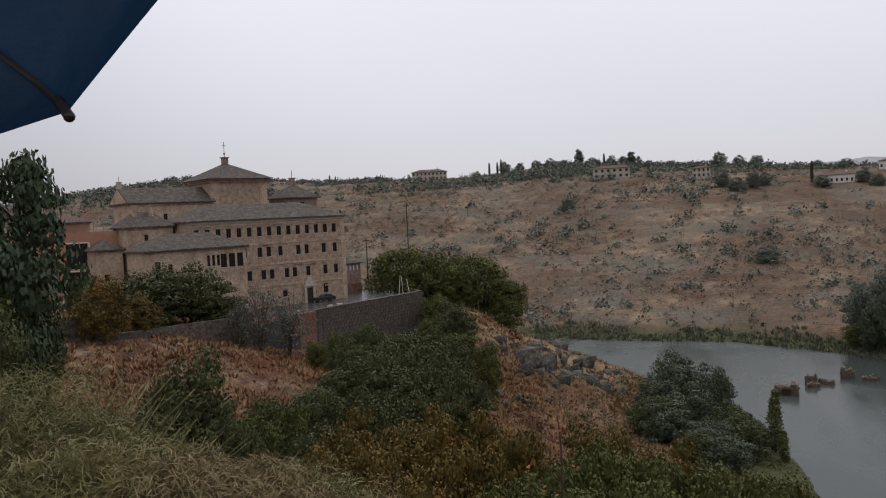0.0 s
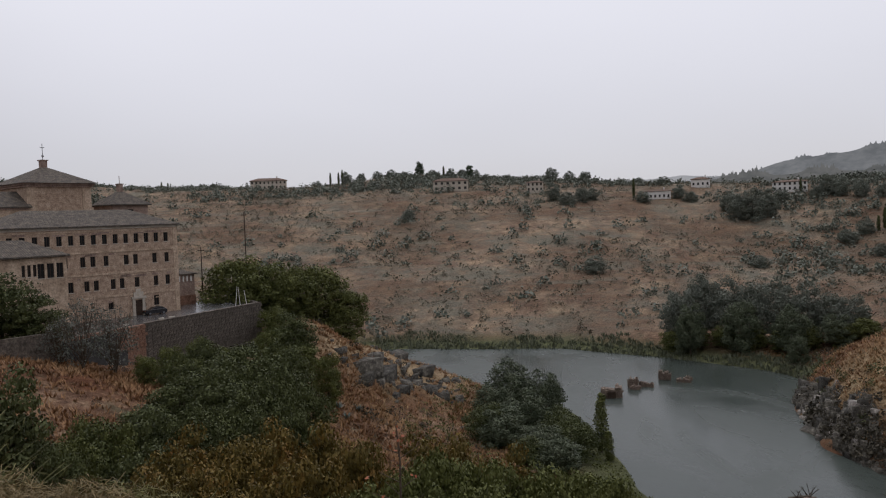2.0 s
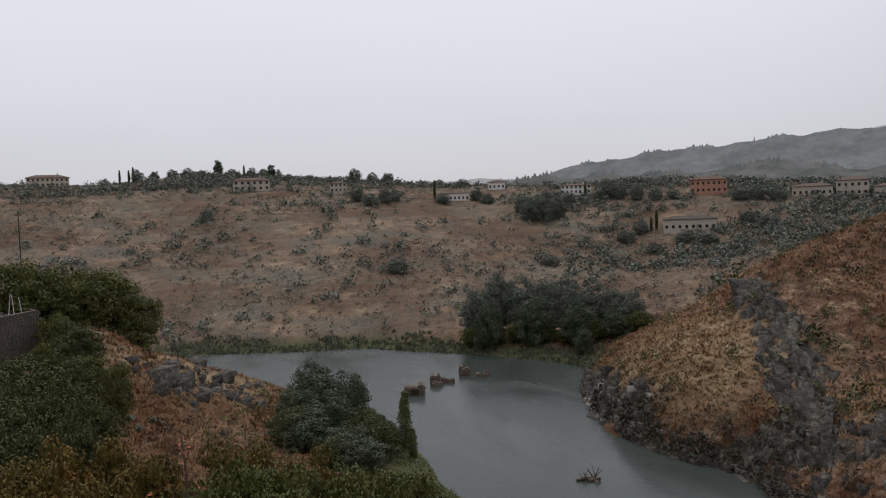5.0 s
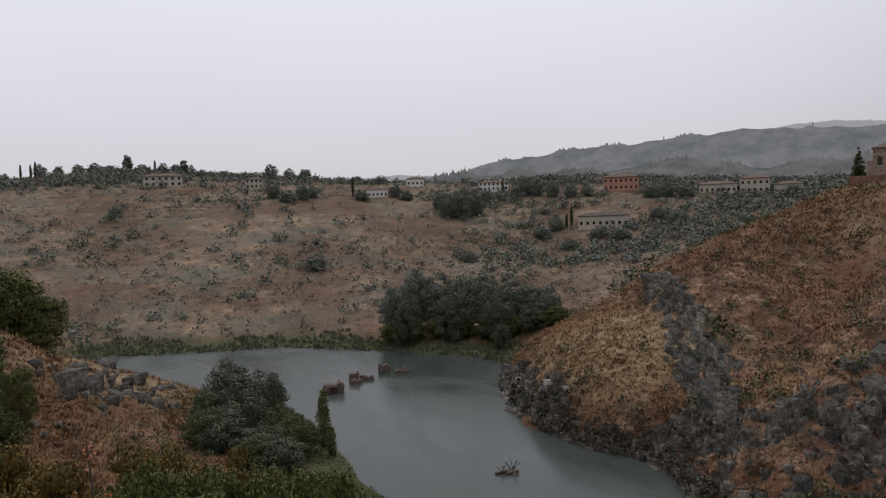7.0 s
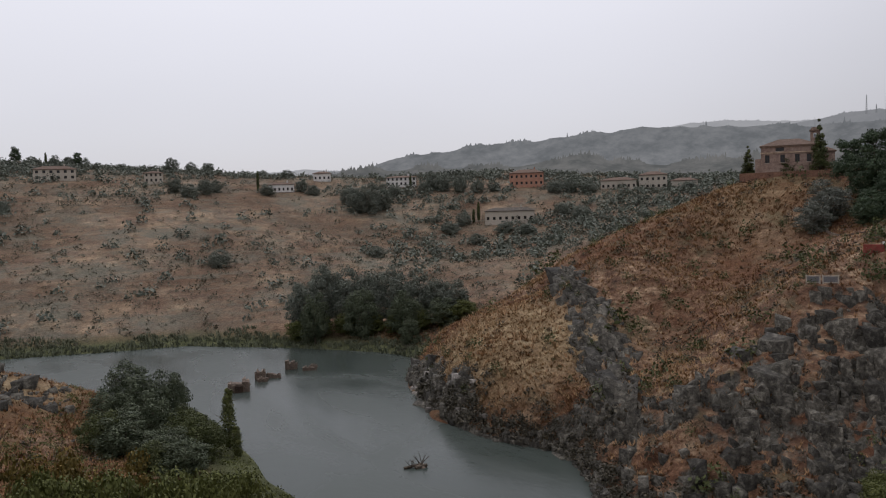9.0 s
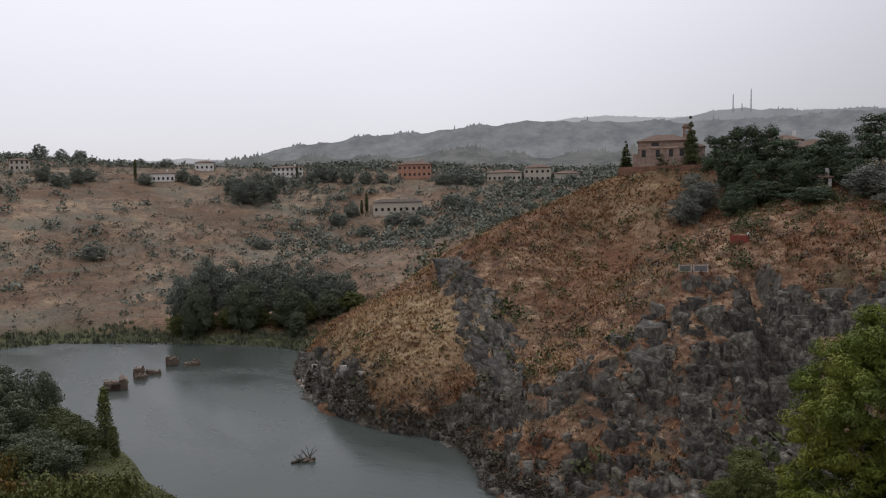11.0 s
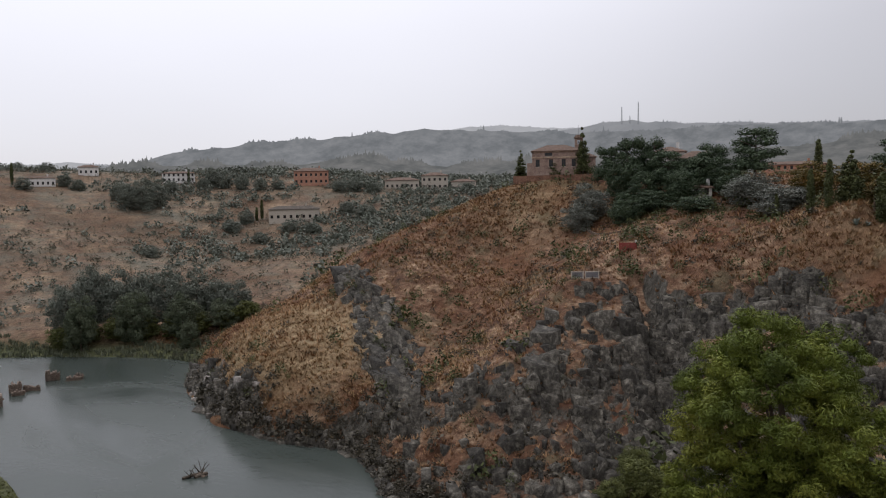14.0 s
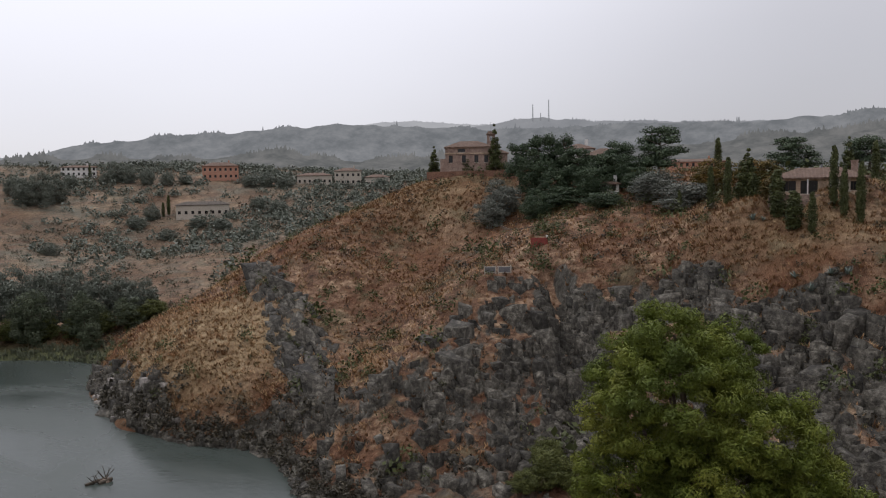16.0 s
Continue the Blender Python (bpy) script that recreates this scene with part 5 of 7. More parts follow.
grove("green", [(12.9, 60.6, 13.0, 3.4), (15.6, 57.9, 13.1, 3.4), (10.5, 59.1, 12.4, 3.0), (18.0, 55.1, 12.9, 3.2), (21.8, 58.0, 12.9, 3.2), (11.6, 48.6, 11.0, 2.8), (7.0, 47.5, 10.3, 2.8), (27.0, 64.6, 12.8, 3.2)], "broadleaf_tree", "yellow-green tree on the slope below the brow", "trees below the brow")
grove("green", [(-17.1, 126.9, 6.7, 2.6), (-20.3, 124.3, 4.9, 2.2), (-9.5, 133.7, 7.2, 2.6), (-3.7, 152.0, 6.9, 3.0), (-1.4, 146.0, 6.4, 3.2), (-1.8, 164.0, 9.9, 3.6), (1.2, 158.0, 7.2, 3.8), (2.8, 150.0, 6.1, 3.4), (-14.1, 123.2, 6.1, 2.8)], "small_tree", "fresh green bushy tree against the retaining wall", "trees against the wall")

# ---- buildings ----
def glass_material():
    m = material("dark_window_glass", [(0.012, 0.013, 0.015), (0.022, 0.024, 0.027)], 0.5, rough=0.12, bump=0.0, spec=0.5)
    return m


M["glass"] = glass_material()


def roof_material(name, colours):
    m = material(name, colours, 0.9, bump=0.0, fine=0.25)
    n, l = m.node_tree.nodes, m.node_tree.links
    co, wv, bp = n.new("ShaderNodeTexCoord"), n.new("ShaderNodeTexWave"), n.new("ShaderNodeBump")
    wv.bands_direction = "X"
    wv.inputs["Scale"].default_value, wv.inputs["Distortion"].default_value = 1.35, 0.6
    l.new(co.outputs["Object"], wv.inputs["Vector"])
    l.new(wv.outputs["Fac"], bp.inputs["Height"])
    bp.inputs["Strength"].default_value, bp.inputs["Distance"].default_value = 0.9, 0.12
    l.new(bp.outputs[0], n["Principled BSDF"].inputs["Normal"])
    return m


M["roof"] = roof_material("weathered_roof_tile", [(0.060, 0.052, 0.045), (0.105, 0.088, 0.072), (0.160, 0.130, 0.102)])
M["roof_red"] = roof_material("brown_red_roof_tile", [(0.12, 0.078, 0.058), (0.19, 0.125, 0.092)])


def pierced_wall(length, height_m, thick, holes):
    """A wall along x from 0, its outer face at y = 0, with openings (x0, z0, x1, z1) right through it."""
    xs = sorted({0.0, length, *[h[0] for h in holes], *[h[2] for h in holes]})
    zs = sorted({0.0, height_m, *[h[1] for h in holes], *[h[3] for h in holes]})
    bm = bmesh.new()
    solid = {}
    for i in range(len(xs) - 1):
        for j in range(len(zs) - 1):
            cx, cz = (xs[i] + xs[i + 1]) / 2, (zs[j] + zs[j + 1]) / 2
            solid[i, j] = not any(h[0] < cx < h[2] and h[1] < cz < h[3] for h in holes)

    def quad(*p):
        bm.faces.new([bm.verts.new(q) for q in p])

    for (i, j), s in solid.items():
        if not s:
            continue
        x0, x1, z0, z1 = xs[i], xs[i + 1], zs[j], zs[j + 1]
        quad((x0, 0, z0), (x1, 0, z0), (x1, 0, z1), (x0, 0, z1))
        quad((x1, thick, z0), (x0, thick, z0), (x0, thick, z1), (x1, thick, z1))
        if not solid.get((i + 1, j), False):
            quad((x1, 0, z0), (x1, thick, z0), (x1, thick, z1), (x1, 0, z1))
        if not solid.get((i - 1, j), False):
            quad((x0, thick, z0), (x0, 0, z0), (x0, 0, z1), (x0, thick, z1))
        if not solid.get((i, j + 1), False):
            quad((x0, 0, z1), (x1, 0, z1), (x1, thick, z1), (x0, thick, z1))
        if not solid.get((i, j - 1), False):
            quad((x0, thick, z0), (x1, thick, z0), (x1, 0, z0), (x0, 0, z0))
    bmesh.ops.remove_doubles(bm, verts=bm.verts[:], dist=0.001)
    return bm


WINDOWS = {}


def window(parent, x, z, w, h, m=None, mat="frame", bars=1):
    """A casement set 0.2 m into its opening; x, z are its lower left corner on the wall."""
    key = (round(w, 2), round(h, 2), mat, bars)
    if key not in WINDOWS:
        t = 0.09
        rows = [(0, 0.16, 0, w, 0.26, t), (0, 0.16, h - t, w, 0.26, h), (0, 0.16, t, t, 0.26, h - t), (w - t, 0.16, t, w, 0.26, h - t)]
        rows += [(w * (k + 1) / (bars + 1) - 0.04, 0.17, t, w * (k + 1) / (bars + 1) + 0.04, 0.25, h - t) for k in range(bars)]
        bm = boxes(*rows)
        f = bpy.data.meshes.new("window_frame")
        bm.to_mesh(f)
        bm.free()
        f.materials.append(M[mat])
        bm = boxes((t, 0.20, t, w - t, 0.22, h - t))
        p = bpy.data.meshes.new("pane")
        bm.to_mesh(p)
        bm.free()
        p.materials.append(M["glass"])
        bm = boxes((-0.12, -0.07, -0.12, w + 0.12, 0.15, 0.0))
        s = bpy.data.meshes.new("sill")
        bm.to_mesh(s)
        bm.free()
        s.materials.append(M["stone"])
        WINDOWS[key] = (f, p, s)
    f, p, s = WINDOWS[key]
    win = piece("window", f, parent, (m or Matrix()) @ pose(x, 0, z))
    piece("pane", p, win)
    piece("sill", s, win)
    return win


def hip_roof(x0, y0, x1, y1, z, rise, hip=None, over=0.5, thick=0.25):
    """A hipped roof over a rectangle, with eaves; hip 0 gives gables."""
    x0, y0, x1, y1 = x0 - over, y0 - over, x1 + over, y1 + over
    along_x = (x1 - x0) >= (y1 - y0)
    half = (y1 - y0) / 2 if along_x else (x1 - x0) / 2
    hip = half if hip is None else hip
    bm = bmesh.new()
    lo = [bm.verts.new(p) for p in ((x0, y0, z - thick), (x1, y0, z - thick), (x1, y1, z - thick), (x0, y1, z - thick))]
    up = [bm.verts.new(p) for p in ((x0, y0, z), (x1, y0, z), (x1, y1, z), (x0, y1, z))]
    if along_x:
        a, b = bm.verts.new((x0 + hip, (y0 + y1) / 2, z + rise)), bm.verts.new((x1 - hip, (y0 + y1) / 2, z + rise))
        for f in ((up[0], up[1], b, a), (up[2], up[3], a, b), (up[1], up[2], b), (up[3], up[0], a)):
            bm.faces.new(f)
    else:
        a, b = bm.verts.new(((x0 + x1) / 2, y0 + hip, z + rise)), bm.verts.new(((x0 + x1) / 2, y1 - hip, z + rise))
        for f in ((up[1], up[2], b, a), (up[3], up[0], a, b), (up[0], up[1], a), (up[2], up[3], b)):
            bm.faces.new(f)
    bm.faces.new(lo[::-1])
    for k in range(4):
        bm.faces.new((lo[k], lo[(k + 1) % 4], up[(k + 1) % 4], up[k]))
    bmesh.ops.remove_doubles(bm, verts=bm.verts[:], dist=0.01)
    return bm


def four_walls(parent, x0, y0, x1, y1, z0, z1, mat, front=(), thick=0.6, right=(), left=()):
    """Walls round a rectangle; openings (x, z, w, h) in the front, right and left walls with windows in them."""
    out = []
    for name, m, length, rows in (("front_wall", pose(x0, y0, z0), x1 - x0, front), ("side_wall", pose(x1, y0, z0, 0, 0, 90), y1 - y0, right),
                                  ("back_wall", pose(x1, y1, z0, 0, 0, 180), x1 - x0, ()), ("side_wall", pose(x0, y1, z0, 0, 0, 270), y1 - y0, left)):
        inset = 0 if name != "side_wall" else thick + 0.003
        w = part(name, pierced_wall(length - 2 * inset, z1 - z0, thick, [(x - inset, z, x - inset + ww, z + hh) for x, z, ww, hh in rows]), mat, parent)
        w.matrix_basis = m @ pose(inset, 0.003 if inset else 0, 0)
        out.append(w)
        for x, z, ww, hh in rows:
            window(w, x - inset, z, ww, hh)
    return out


FLOOR = 29.0
TURN = 39.7
BASE = pose(-20.4, 167.1, FLOOR, 0, 0, TURN)   # lower corner of the convent's front, which runs along minus x


def convent():
    ob = thing("convent", BASE, "four-storey ochre convent with rubble panels and dark tiled hip roof", "building")
    L, Hh = 33.5, 17.3
    holes = []
    for k in range(15):   # top row
        holes.append((L - 2.9 - 2.1 * k, 13.9, 0.95, 1.75))
    for k in (0, 1.25, 3.15, 4.05, 5.95, 7.15, 8.05, 9.6, 11, 12.4):
        holes.append((L - 2.9 - 2.1 * k, 9.85, 0.95, 1.85))
    for k in (0, 1.2, 3.1, 4.55, 5.4, 6.95, 7.8, 9.2, 11, 12.4):
        holes.append((L - 2.9 - 2.1 * k, 5.45, 0.95, 1.85))
    holes += [(L - 5.6, 1.6, 1.1, 1.9), (L - 8.0, 1.5, 0.7, 0.8), (L - 14.9, 1.7, 1.0, 1.4)]
    fw = four_walls(ob, -L, 0, 0, 13, -1.5, Hh, M["render_brown"], [(x, z + 1.5, w, h) for x, z, w, h in holes], right=[(4, 15.4, 0.95, 1.75), (8, 15.4, 0.95, 1.75), (6, 11.3, 0.95, 1.75)])[0]
    # smooth plaster bands between the storeys and at the corners, over the rubble
    part("corner_quoin", boxes((-0.9, -0.06, -1.5, 0.06, -0.004, Hh)), M["plaster"], ob)
    for z, h in ((12.3, 0.35), (8.2, 0.35), (4.0, 0.35), (16.2, 0.3)):
        part("string_course", boxes((-L, -0.09, z, -0.9, -0.004, z + h)), M["plaster"], ob)
    part("cornice", boxes((-L - 0.1, -0.32, Hh - 0.35, 0.12, -0.004, Hh - 0.01), (-L - 0.02, -0.18, Hh - 0.65, 0.02, -0.006, Hh - 0.36)), M["stone"], ob)
    rng = np.random.default_rng(3)
    for k in range(46):   # patches where the render has come away or stayed on
        x, z = -rng.uniform(1, L - 2), rng.choice([2.9, 7.5, 11.8, 15.75]) + rng.uniform(-0.15, 0.15)
        w = rng.uniform(0.5, 2.4)
        part("render_patch", boxes((x - w, -0.035, z, x, -0.003, z + rng.uniform(0.25, 0.5))), M["redbrick" if k % 3 else "plaster"], ob)
    part("roof", hip_roof(-L, 0, 0, 13, Hh, 3.1, hip=7.0), M["roof"], ob)
    # portal
    door = part("door", boxes((-9.6, 0.12, 0, -8.2, 0.25, 2.9), (-8.92, 0.09, 0, -8.88, 0.12, 2.9)), M["frame"], ob)
    part("portal", boxes((-10.2, -0.22, 0, -9.62, -0.005, 3.2), (-8.18, -0.22, 0, -7.6, -0.005, 3.2), (-10.4, -0.34, 3.2, -7.4, -0.005, 3.65), (-9.9, -0.2, 3.65, -7.9, -0.005, 4.5), (-9.4, -0.16, 4.5, -8.4, -0.005, 5.1)), M["stone"], ob)
    # dark block on the unpierced wall stands in for the doorway's shade
    part("door_shadow_block", boxes((-9.6, -0.05, 0, -8.2, 0.1, 2.92)), M["frame"], ob)
    # older block carrying on to one side
    ob2 = thing("convent_side_block", BASE, "ochre side block of the convent under a tiled roof", "building")
    four_walls(ob2, -42.5, 5.0, -34.2, 13, -1, 16.8, M["plaster"], [(3, 15.2, 0.8, 1.1)])
    part("roof", hip_roof(-42.5, 5.0, -34.2, 13, 16.8, 2.8, hip=3.0), M["roof"], ob2)
    for x in (-40.5, -37.5):
        ch = part("chimney", boxes((x, 7.5, 17.0, x + 0.8, 8.3, 20.6), (x - 0.1, 7.4, 20.6, x + 0.9, 8.4, 20.8)), M["plaster"], ob2)
    # low wing with three tall windows
    ob3 = thing("convent_wing", BASE, "low ochre wing with three tall windows and tiled roof", "building")
    W = [(-31.0 + 44.0 + 1.55 * k, 9.2, 1.15, 2.4) for k in range(3)]
    W += [(10.5 + 0.9 * k, 9.6, 0.55, 1.9) for k in range(3)] + [(1.4, 8.0, 0.9, 3.0), (3.6, 9.0, 0.7, 1.5)]
    four_walls(ob3, -44.0, -8, -26.2, 1.5, -2, 12.6, M["plaster"], [(x, z + 2 - 0.3, w, h) for x, z, w, h in W])
    part("roof", hip_roof(-44.0, -8, -26.2, 1.5, 12.6, 2.7, hip=5.5), M["roof"], ob3)
    part("chimney", boxes((-40.2, 0.2, 12.8, -39.0, 1.2, 15.8), (-40.3, 0.1, 15.8, -38.9, 1.3, 16.0)), M["plaster"], ob3)
    ob4 = thing("convent_annex", BASE, "small ochre annex under a low tiled roof", "building")
    four_walls(ob4, -47.6, 6, -43.2, 16, -2, 13.0, M["plaster"], [(1, 9, 0.9, 1.6)])
    part("roof", hip_roof(-47.6, 6, -43.2, 16, 13.0, 1.8), M["roof"], ob4)


def church():
    ob = thing("church", BASE, "ochre church with gabled nave and square pyramid-roofed crossing tower", "church")
    # nave
    four_walls(ob, -36.5, 21, -19.05, 31, -1, 21.7, M["plaster"], [(6.8, 18.5, 0.8, 1.8)], left=[(4.6, 16.5, 0.9, 2.2)])
    bm = hip_roof(-36.5, 21, -19.05, 31, 21.7, 3.2, hip=0.0, over=0.55)
    part("nave_roof", bm, M["roof"], ob)
    bm = bmesh.new()
    tri = [bm.verts.new((-37.12, yy, zz)) for yy, zz in ((20.9, 21.72), (31.1, 21.72), (26, 24.7))]
    bm.faces.new(tri)
    r = bmesh.ops.extrude_face_region(bm, geom=bm.faces[:])
    bmesh.ops.translate(bm, verts=[v for v in r["geom"] if isinstance(v, bmesh.types.BMVert)], vec=(0.5, 0, 0))
    bmesh.ops.recalc_face_normals(bm, faces=bm.faces[:])
    part("gable", bm, M["plaster"], ob)
    part("cornice", boxes((-36.8, 20.75, 21.1, -19.1, 20.99, 21.4)), M["redbrick"], ob)
    part("gable_pinnacle", boxes((-37.0, 25.6, 24.6, -36.2, 26.4, 26.0), (-37.1, 25.5, 26.0, -36.1, 26.5, 26.2), (-36.65, 25.95, 26.2, -36.55, 26.05, 27.3)), M["stone"], ob)
    # crossing tower
    four_walls(ob, -19, 21.5, -6, 34.5, -1, 26.4, M["render_brown"], [])
    for x0, x1 in ((-19.05, -17.2), (-7.8, -5.95)):
        part("corner_pier", boxes((x0, 21.38, 15, x1, 21.49, 26.0)), M["plaster"], ob)
    part("cornice", boxes((-19.4, 21.1, 25.6, -5.6, 34.9, 26.0), (-19.7, 20.8, 26.0, -5.3, 35.2, 26.38)), M["redbrick"], ob)
    bm = bmesh.new()
    c = [bm.verts.new(p) for p in ((-20.2, 20.3, 26.4), (-4.8, 20.3, 26.4), (-4.8, 35.7, 26.4), (-20.2, 35.7, 26.4))]
    ap = bm.verts.new((-12.5, 28, 30.3))
    for k in range(4):
        bm.faces.new((c[k], c[(k + 1) % 4], ap))
    bm.faces.new(c[::-1])
    part("tower_roof", bm, M["roof"], ob)
    lantern = part("lantern", boxes((-13.1, 27.4, 29.8, -11.9, 28.6, 31.4), (-13.3, 27.2, 31.4, -11.7, 28.8, 31.6)), M["redbrick"], ob)
    bm = boxes((-12.55, 27.95, 31.6, -12.45, 28.05, 35.0), (-12.95, 27.96, 34.1, -12.05, 28.04, 34.22))
    bmesh.ops.create_uvsphere(bm, u_segments=10, v_segments=6, radius=0.25, matrix=Matrix.Translation((-12.5, 28, 32.4)))
    part("cross", bm, M["metal"], ob, "dark iron cross with a ball")
    # second, smaller tower
    ob2 = thing("lesser_tower", BASE, "small square brick tower with pyramid tiled roof", "tower")
    four_walls(ob2, -2.9, 18.5, 5.1, 26.5, -1, 21.9, M["redbrick"], [(3.4, 20.9, 1.3, 0.9)])
    part("roof", hip_roof(-2.9, 18.5, 5.1, 26.5, 21.9, 3.2, over=0.7), M["roof"], ob2)
    part("lantern", boxes((0.6, 22.0, 24.6, 1.6, 23.0, 26.3), (0.45, 21.85, 26.3, 1.75, 23.15, 26.5), (1.05, 22.45, 26.5, 1.15, 22.55, 28.2)), M["redbrick"], ob2)


def salmon_building():
    ob = thing("apartment_building", pose(-74.6, 142.0, 33.0, 0, 0, 21), "salmon rendered modern building with tall dark glazing", "building")
    W = [(3.9, 7.6, 1.5, 2.0), (3.9, 3.6, 1.5, 2.0), (0.9, 7.6, 1.5, 2.0), (7.2, 5.7, 3.6, 4.6), (7.2, 1.2, 3.6, 3.9), (11.5, 7.6, 0.9, 1.9), (11.5, 3.6, 0.9, 1.9), (13.2, 7.8, 1.4, 1.9), (13.4, 3.6, 1.4, 1.9)]
    four_walls(ob, -2, 0, 16, 11, -2, 12.3, M["pink"], [(x + 2, z + 2, w, h) for x, z, w, h in W])
    part("glazing_frame", boxes((7.0, -0.12, 10.3, 11.1, -0.004, 10.5), (11.0, -0.12, 1.2, 11.2, -0.004, 10.3), (7.0, -0.12, 5.2, 11.0, -0.004, 5.45)), M["white"], ob)
    part("roof_slab", boxes((-1.4, 0.62, 11.6, 15.38, 10.4, 11.9)), M["paving"], ob)
    pent = part("penthouse", boxes((-1, 3, 11.9, 11.0, 10, 14.3)), M["pink"], ob)
    part("penthouse_roof", hip_roof(-1, 3, 11.0, 10, 14.3, 1.6), M["roof_red"], ob)
    for k in range(7):
        part("railing_post", boxes((5.6 + 1.6 * k, 0.1, 12.3, 5.72 + 1.6 * k, 0.22, 14.2)), M["metal"], ob)
    part("railing_rail", boxes((5.6, 0.12, 14.2, 15.4, 0.2, 14.3), (5.6, 0.12, 13.2, 15.4, 0.2, 13.28)), M["metal"], ob)


def stone_rows(parent, a, b, z0, z1, size, mat, rng, limit, name="stone"):
    """Courses of separate stones on the face of a wall that runs from a to b in plan; each stands a little proud."""
    a, b = Vector(a), Vector(b)
    length = (b - a).length
    ang = math.degrees(math.atan2(b.y - a.y, b.x - a.x))
    face = pose(a.x, a.y, 0, 0, 0, ang)
    meshes = []
    for k in range(6):
        bm = boxes((-0.5, -0.09, -0.5, 0.5, 0.05, 0.5), bevel=0.03)
        for v in bm.verts:
            v.co.x *= rng.uniform(0.86, 1.0)
            v.co.z *= rng.uniform(0.82, 1.0)
            v.co.y *= rng.uniform(0.5, 1.2)
        me = bpy.data.meshes.new("stone")
        bm.to_mesh(me)
        bm.free()
        me.materials.append(mat)
        meshes.append(me)
    z, made = z1 - size * 0.5, 0
    while z > z0 and made < limit:
        x = rng.uniform(0.2, 0.7)
        while x < length - 0.3 and made < limit:
            w = size * rng.uniform(0.9, 2.1)
            piece(name, meshes[made % 6], parent, face @ pose(x + w / 2, 0, z + rng.uniform(-0.05, 0.05), 0, rng.uniform(-4, 4), 0) @ Matrix.Diagonal((w, 1, size * 0.95, 1)))
            x += w * 1.04
            made += 1
        z -= size


def terrace():
    rng = np.random.default_rng(8)
    tagged(part("pavement", prism([(-4.8, 167.6), (-10, 186), (-60, 180), (-75, 150), (-40, 128), (-32, 126.2), (-22.9, 140.9)], 12, FLOOR), M["paving"]), "wet asphalt forecourt above the retaining wall", "pavement", kind="structure")

    def run(name, a, b, z0, z1, thick, mat, label):
        a, b = Vector(a), Vector(b)
        ang = math.degrees(math.atan2(b.y - a.y, b.x - a.x))
        bm = boxes((0, 0, z0, (b - a).length, thick, z1))
        return tagged(part(name, bm, mat), label, "wall", kind="structure"), pose(a.x, a.y, 0, 0, 0, ang)

    w1, m1 = run("retaining_wall", (-22.9, 140.6), (-4.7, 167.5), 17, FLOOR + 0.55, 0.7, M["rubble"], "tall grey rubble retaining wall of the forecourt")
    w1.matrix_basis = m1
    w2, m2 = run("brick_wall", (-33, 125.6), (-22.9, 140.6), 20, FLOOR + 0.5, 0.7, M["redearth"], "red earth and brick retaining wall, partly ruined")
    w2.matrix_basis = m2
    w3, m3 = run("end_wall", (-4.7, 167.5), (-9.6, 185), 18, FLOOR + 0.55, 0.7, M["rubble"], "rubble end wall of the forecourt")
    w3.matrix_basis = m3
    for a, b, za in (((-46.9, 112.2), (-33.0, 125.6), 30.4), ((-57, 102), (-46.9, 112.2), 33.2), ((-72, 92), (-57, 102), 35.2)):
        w, m = run("road_wall", a, b, za - 4, za + 0.35, 0.5, M["rubble"], "low grey stone wall along the road")
        w.matrix_basis = m
    coping = part("coping", boxes((0, -0.08, FLOOR + 0.55, 32.4, 0.8, FLOOR + 0.7)), M["rubble"], w1)
    stone_rows(w1, (0, 0), (32.3, 0), 19.5, FLOOR + 0.4, 0.62, M["rubble"], rng, 300)
    stone_rows(w2, (0, 0), (18, 0), 24.5, FLOOR + 0.4, 0.6, M["redearth"], rng, 120)
    # gateway beside the convent
    g = thing("gateway", BASE, "brick gateway with an arch and low tiled roof beside the convent", "gate")
    part("gate_wall", pierced_wall(9.0, 6.6, 0.8, [(0.6, 0, 3.0, 3.9)]), M["redbrick"], g).matrix_basis = pose(0.6, 9, 0)
    part("arch", boxes((1.0, 8.75, 3.9, 3.9, 8.99, 4.4), (0.9, 8.75, 0, 1.19, 8.99, 3.9), (3.62, 8.75, 0, 3.95, 8.99, 3.9)), M["stone"], g)
    part("gate_leaf", boxes((1.2, 9.3, 0, 2.3, 9.42, 3.1), (2.5, 9.3, 0, 3.6, 9.42, 3.1)), M["frame"], g)
    part("gate_roof", hip_roof(0.6, 9, 9.6, 15, 6.6, 1.2), M["roof"], g)
    for k in range(9):
        part("baluster", boxes((0.9 + 0.95 * k, 8.82, 4.95, 1.25 + 0.95 * k, 8.98, 6.1)), M["white"], g)
    part("low_gate", boxes((4.2, 8.5, 0, 9.4, 8.62, 2.0)), M["redearth"], g)
    # poles by the corner of the wall
    for x, y, h, lean in ((-9.6, 166.0, 4.2, 6), (-8.7, 166.4, 4.0, -4), (-7.4, 166.7, 3.4, -8)):
        p = thing("pole", pose(x, y, FLOOR, 0, lean, 0), "thin pale pole leaning at the end of the forecourt", "pole", "poles on the forecourt")
        part("shaft", tube(bmesh.new(), (0, 0, 0), (0, 0, h), 0.07, 0.05, 8), M["white"], p)
        part("foot", boxes((-0.25, -0.25, 0, 0.25, 0.25, 0.12)), M["stone"], p)
